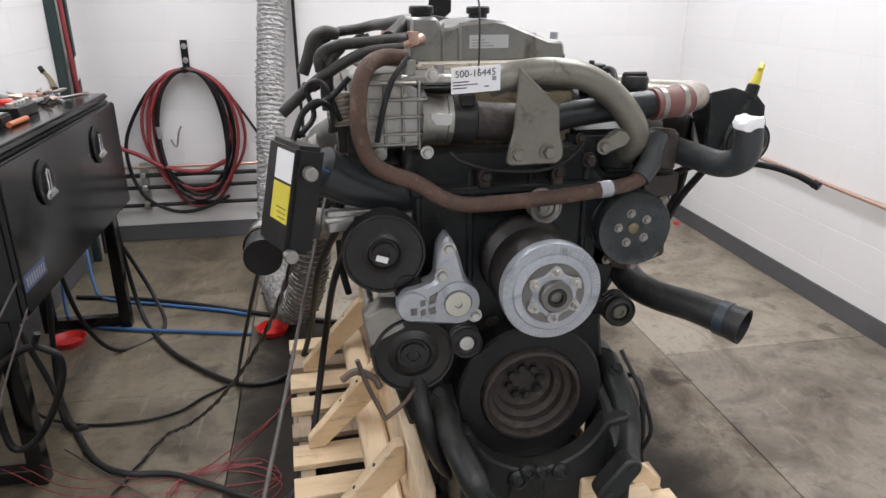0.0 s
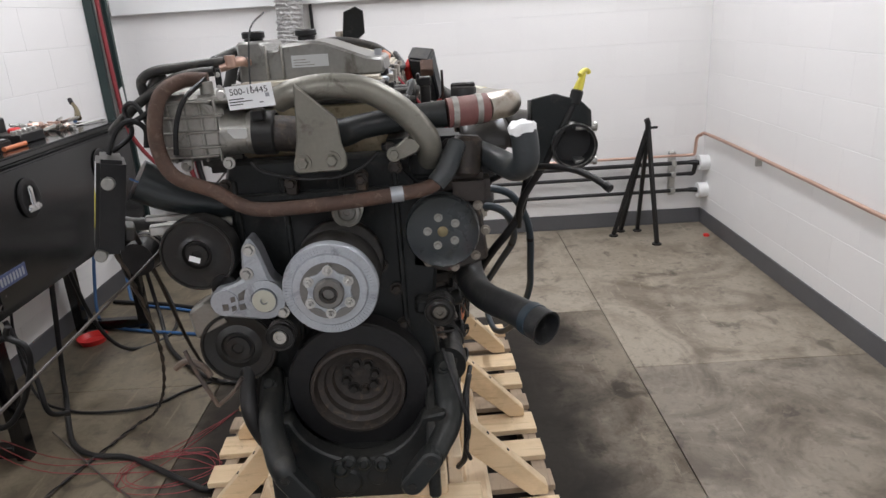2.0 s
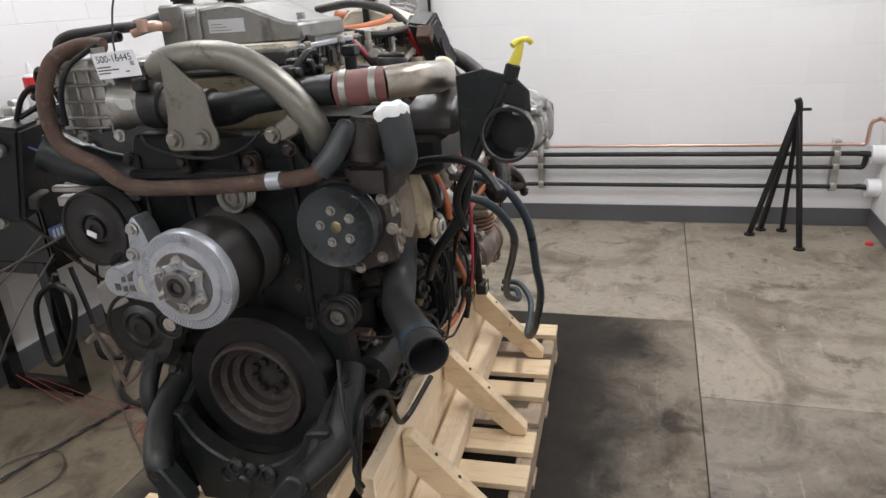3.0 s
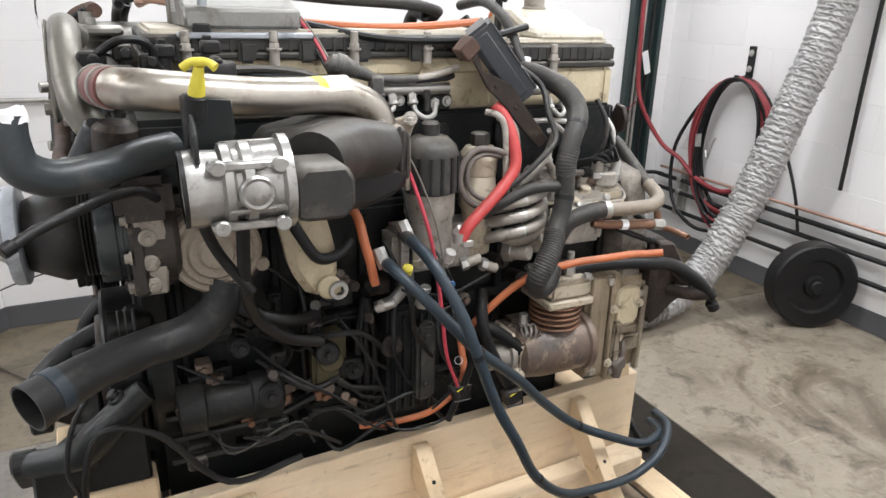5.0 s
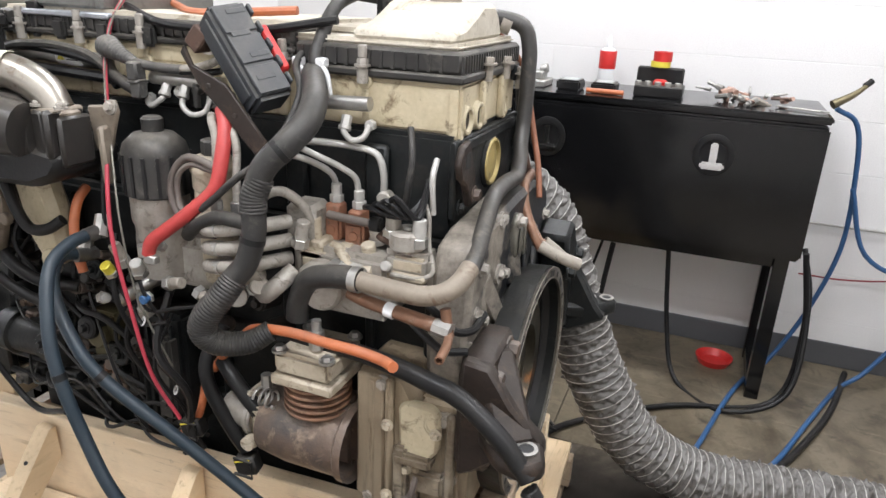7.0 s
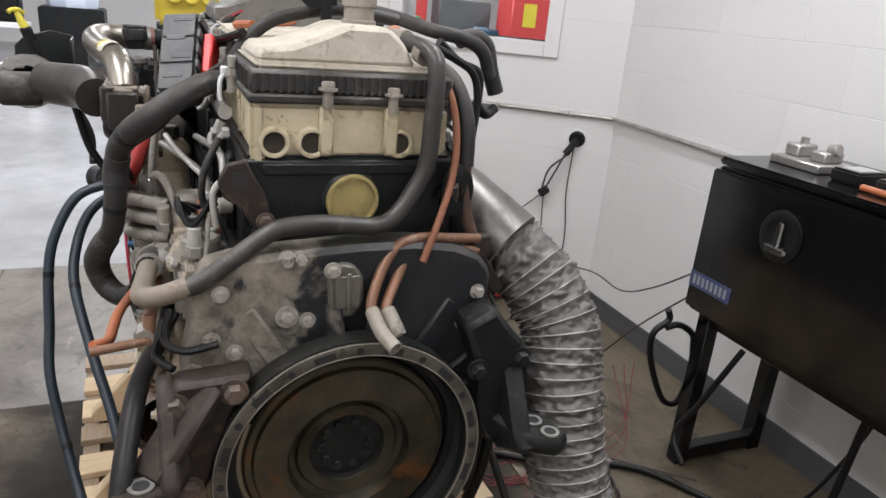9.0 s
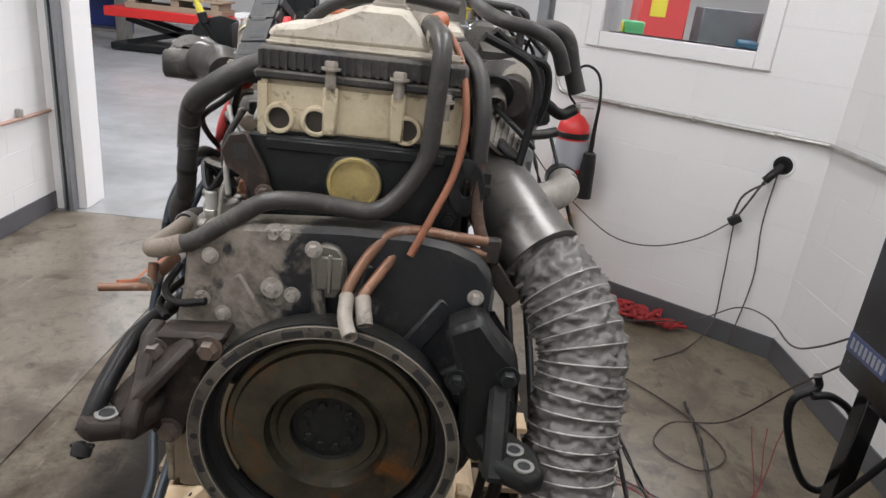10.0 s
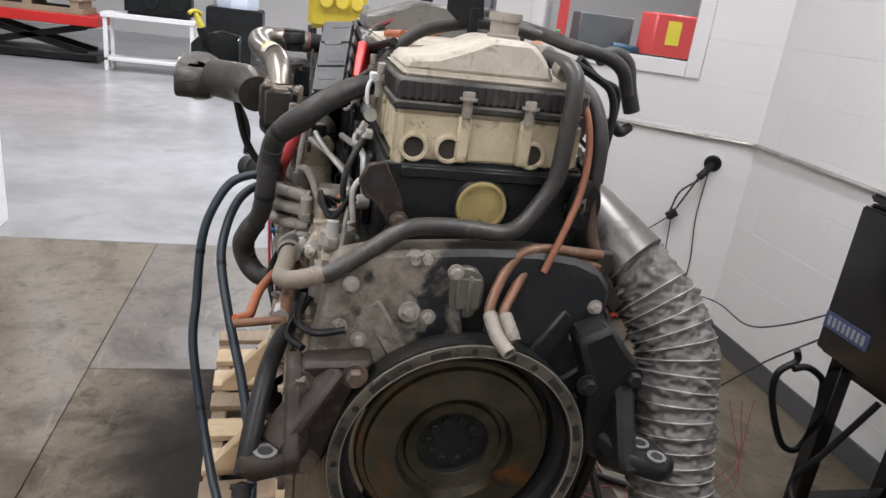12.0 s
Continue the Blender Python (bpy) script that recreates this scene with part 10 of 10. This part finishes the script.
part("cart_shelf", box(1.76, 2.91, -8.35, -7.93, 0.14, 0.18, 0.004), WHITE, ct)
part("cart_top", box(1.74, 2.93, -8.37, -7.91, 0.70, 0.762, 0.004), WHITE, ct)
be = thing("spare_engine", (2.1, -8.15, 0.762), "black engine block standing on the steel cart", "engine")
part("spare_block", join(box(1.8, 2.65, -8.3, -7.98, 0.764, 1.15, 0.04, 2), cyl((1.95, -7.97, 1.0), (0, 1, 0), 0.12, 0.06, 24, 0.01), cyl((2.3, -7.97, 0.95), (0, 1, 0), 0.09, 0.06, 24, 0.01)), IRON, be)
part("spare_pulley", lathe([(0, 0.03), (0.05, 0.03), (0.06, 0.0), (0.085, 0.0), (0.085, 0.05), (0, 0.05)], (2.1, -7.97, 1.2), (0, 1, 0), 24), ALU, be)
ye = thing("yellow_engine", (-0.08, -6.6, 0), "yellow painted engine on a dark stand", "engine")
YPAINT = mat("yellow_engine_paint", (0.55, 0.42, 0.03), 0.4, 0, (0.42, 0.30, 0.02), 8.0, 0.4, 0.1)
part("yellow_block", join(box(-0.42, 0.26, -6.9, -6.3, 0.95, 1.45, 0.05, 2), *[cyl((-0.3 + i * 0.18, -6.3, 1.25), (0, 1, 0.2), 0.075, 0.08, 20, 0.01) for i in range(3)], cyl((0.05, -6.35, 1.5), (0, 0, 1), 0.11, 0.12, 20, 0.01), box(-0.35, -0.1, -6.8, -6.4, 1.44, 1.6, 0.03)), YPAINT, ye)
part("engine_stand", join(box(-0.45, 0.3, -6.95, -6.25, 0.0, 0.1, 0.01), box(-0.4, -0.3, -6.9, -6.3, 0.1, 0.95, 0.01), box(0.15, 0.25, -6.9, -6.3, 0.1, 0.95, 0.01)), IRON, ye)
part("yellow_note", box(-0.05, 0.04, -6.222, -6.216, 1.3, 1.42), YELLOW, ye)
solo("draped_cover", lathe([(0.33, 0), (0.35, 0.08), (0.31, 0.3), (0.2, 0.5), (0.1, 0.8), (0, 0.82)], (1.3, -9.1, 0.95), (0, 0, 1), 9), mat("pale_blue_sheet", (0.62, 0.68, 0.78), 0.6, 0, (0.52, 0.58, 0.68), 4.0, 0.4, 0.1), "pale blue plastic sheet draped over a load", "cover")
bin_ = thing("parts_bin", (1.3, -9.1, 0), "dark steel parts bin under a plastic sheet", "bin")
part("bin_body", box(0.9, 1.7, -9.5, -8.7, 0.12, 0.948, 0.02, 2), IRON, bin_)
for x_ in (0.94, 1.6):
    for y_ in (-9.46, -8.8):
        part("bin_foot", box(x_, x_ + 0.06, y_, y_ + 0.06, 0.0, 0.119, 0.004), IRON, bin_)
bs = thing("blue_shelving", (5.95, -9.7, 0), "blue steel shelving unit with grey shelves", "shelving")
part("back_panel", box(5.33, 6.6, -10.1, -10.06, 0.1, 2.2), BLUE, bs)
for x in (5.33, 6.56):
    part("shelf_post", box(x, x + 0.04, -10.05, -9.5, 0, 2.2, 0.004), ALU, bs)
for z in (0.15, 0.75, 1.35, 1.95):
    part("shelf_board", box(5.37, 6.56, -10.05, -9.5, z, z + 0.04, 0.004), ALU, bs)
for i in range(4):
    part("blue_bin", box(5.45 + i * 0.27, 5.68 + i * 0.27, -9.95, -9.55, 0.8, 1.05, 0.02), BLUE, bs)
solo("traffic_cone", join(lathe([(0, 0.5), (0.03, 0.5), (0.13, 0.04), (0, 0.03)], (5.75, -8.95, 0), (0, 0, 1), 20), box(5.57, 5.93, -9.13, -8.77, 0, 0.04, 0.01)), ORANGE, "orange traffic cone by the blue shelving", "cone")
# red lightened: the bright haze behind the window is put into the paint
REDCAB = mat("red_cabinet_paint_with_haze", (0.60, 0.075, 0.07), 0.4, 0, (0.52, 0.06, 0.06), 3.0, 0.4, 0.03)
for x, y, w, h, lab in ((-2.55, -6.0, 0.62, 1.72, "red steel tool cabinet with a chest on top"), (-4.1, -5.6, 0.7, 1.6, "tall red tool cabinet with drawers")):
    rc = thing("red_cabinet", (x, y, 0), lab, "cabinet", "red cabinets")
    part("cabinet_body", box(x - w / 2, x + w / 2, y - 0.5, y, 0.1, h * 0.62, 0.01), REDCAB, rc)
    part("cabinet_chest", box(x - w / 2 + 0.03, x + w / 2 - 0.03, y - 0.45, y - 0.03, h * 0.63, h, 0.02), REDCAB, rc)
    for i in range(5):
        part("drawer", box(x - w / 2 + 0.03, x + w / 2 - 0.03, y + 0.001, y + 0.014, 0.15 + i * h * 0.09, 0.13 + (i + 1) * h * 0.09, 0.003), REDCAB, rc)
    part("paper_note", box(x - 0.02, x + 0.16, y - 0.029, y - 0.024, h * 0.78, h * 0.95), YELLOW, rc)
wb = thing("work_bench", (-3.25, -6.0, 0), "grey steel work bench with a vise and boxes", "bench")
part("bench_top", box(-4.0, -2.9, -6.4, -5.8, 0.98, 1.03, 0.004), ALU, wb)
for x in (-3.95, -2.98):
    part("bench_leg", box(x, x + 0.06, -6.35, -5.85, 0, 0.98, 0.004), ALU, wb)
# case grey lightened for the same window haze
solo("bench_box", box(-3.7, -3.0, -6.35, -6.05, 1.031, 1.5, 0.01), mat("dark_grey_case", (0.13, 0.145, 0.15), 0.5), "dark grey machine case on the bench", "case")
solo("blue_vise", join(box(-3.75, -3.5, -6.0, -5.85, 1.031, 1.18, 0.02), cyl((-3.6, -5.9, 1.15), (1, 0, 0), 0.05, 0.2, 14, 0.005)), mat("teal_paint", (0.03, 0.10, 0.16), 0.4), "blue bench vise on the bench", "vise")
sh = thing("side_table", (-1.15, -2.2, 0), "small white side table under the window", "table")
part("side_top", box(-1.55, -0.95, -2.4, -2.0, 1.22, 1.25, 0.004), WHITE, sh)
for x in (-1.53, -1.0):
    part("side_leg", box(x, x + 0.04, -2.38, -2.02, 0, 1.22, 0.003), WHITE, sh)
solo("yellow_carton", box(-1.19, -1.08, -2.25, -2.12, 1.251, 1.34, 0.004), YELLOW, "small yellow carton on the side table", "carton")
solo("green_carton", box(-1.33, -1.21, -2.28, -2.15, 1.251, 1.35, 0.01), mat("green_plastic", (0.10, 0.45, 0.18), 0.5), "small green plastic pack on the side table", "pack")
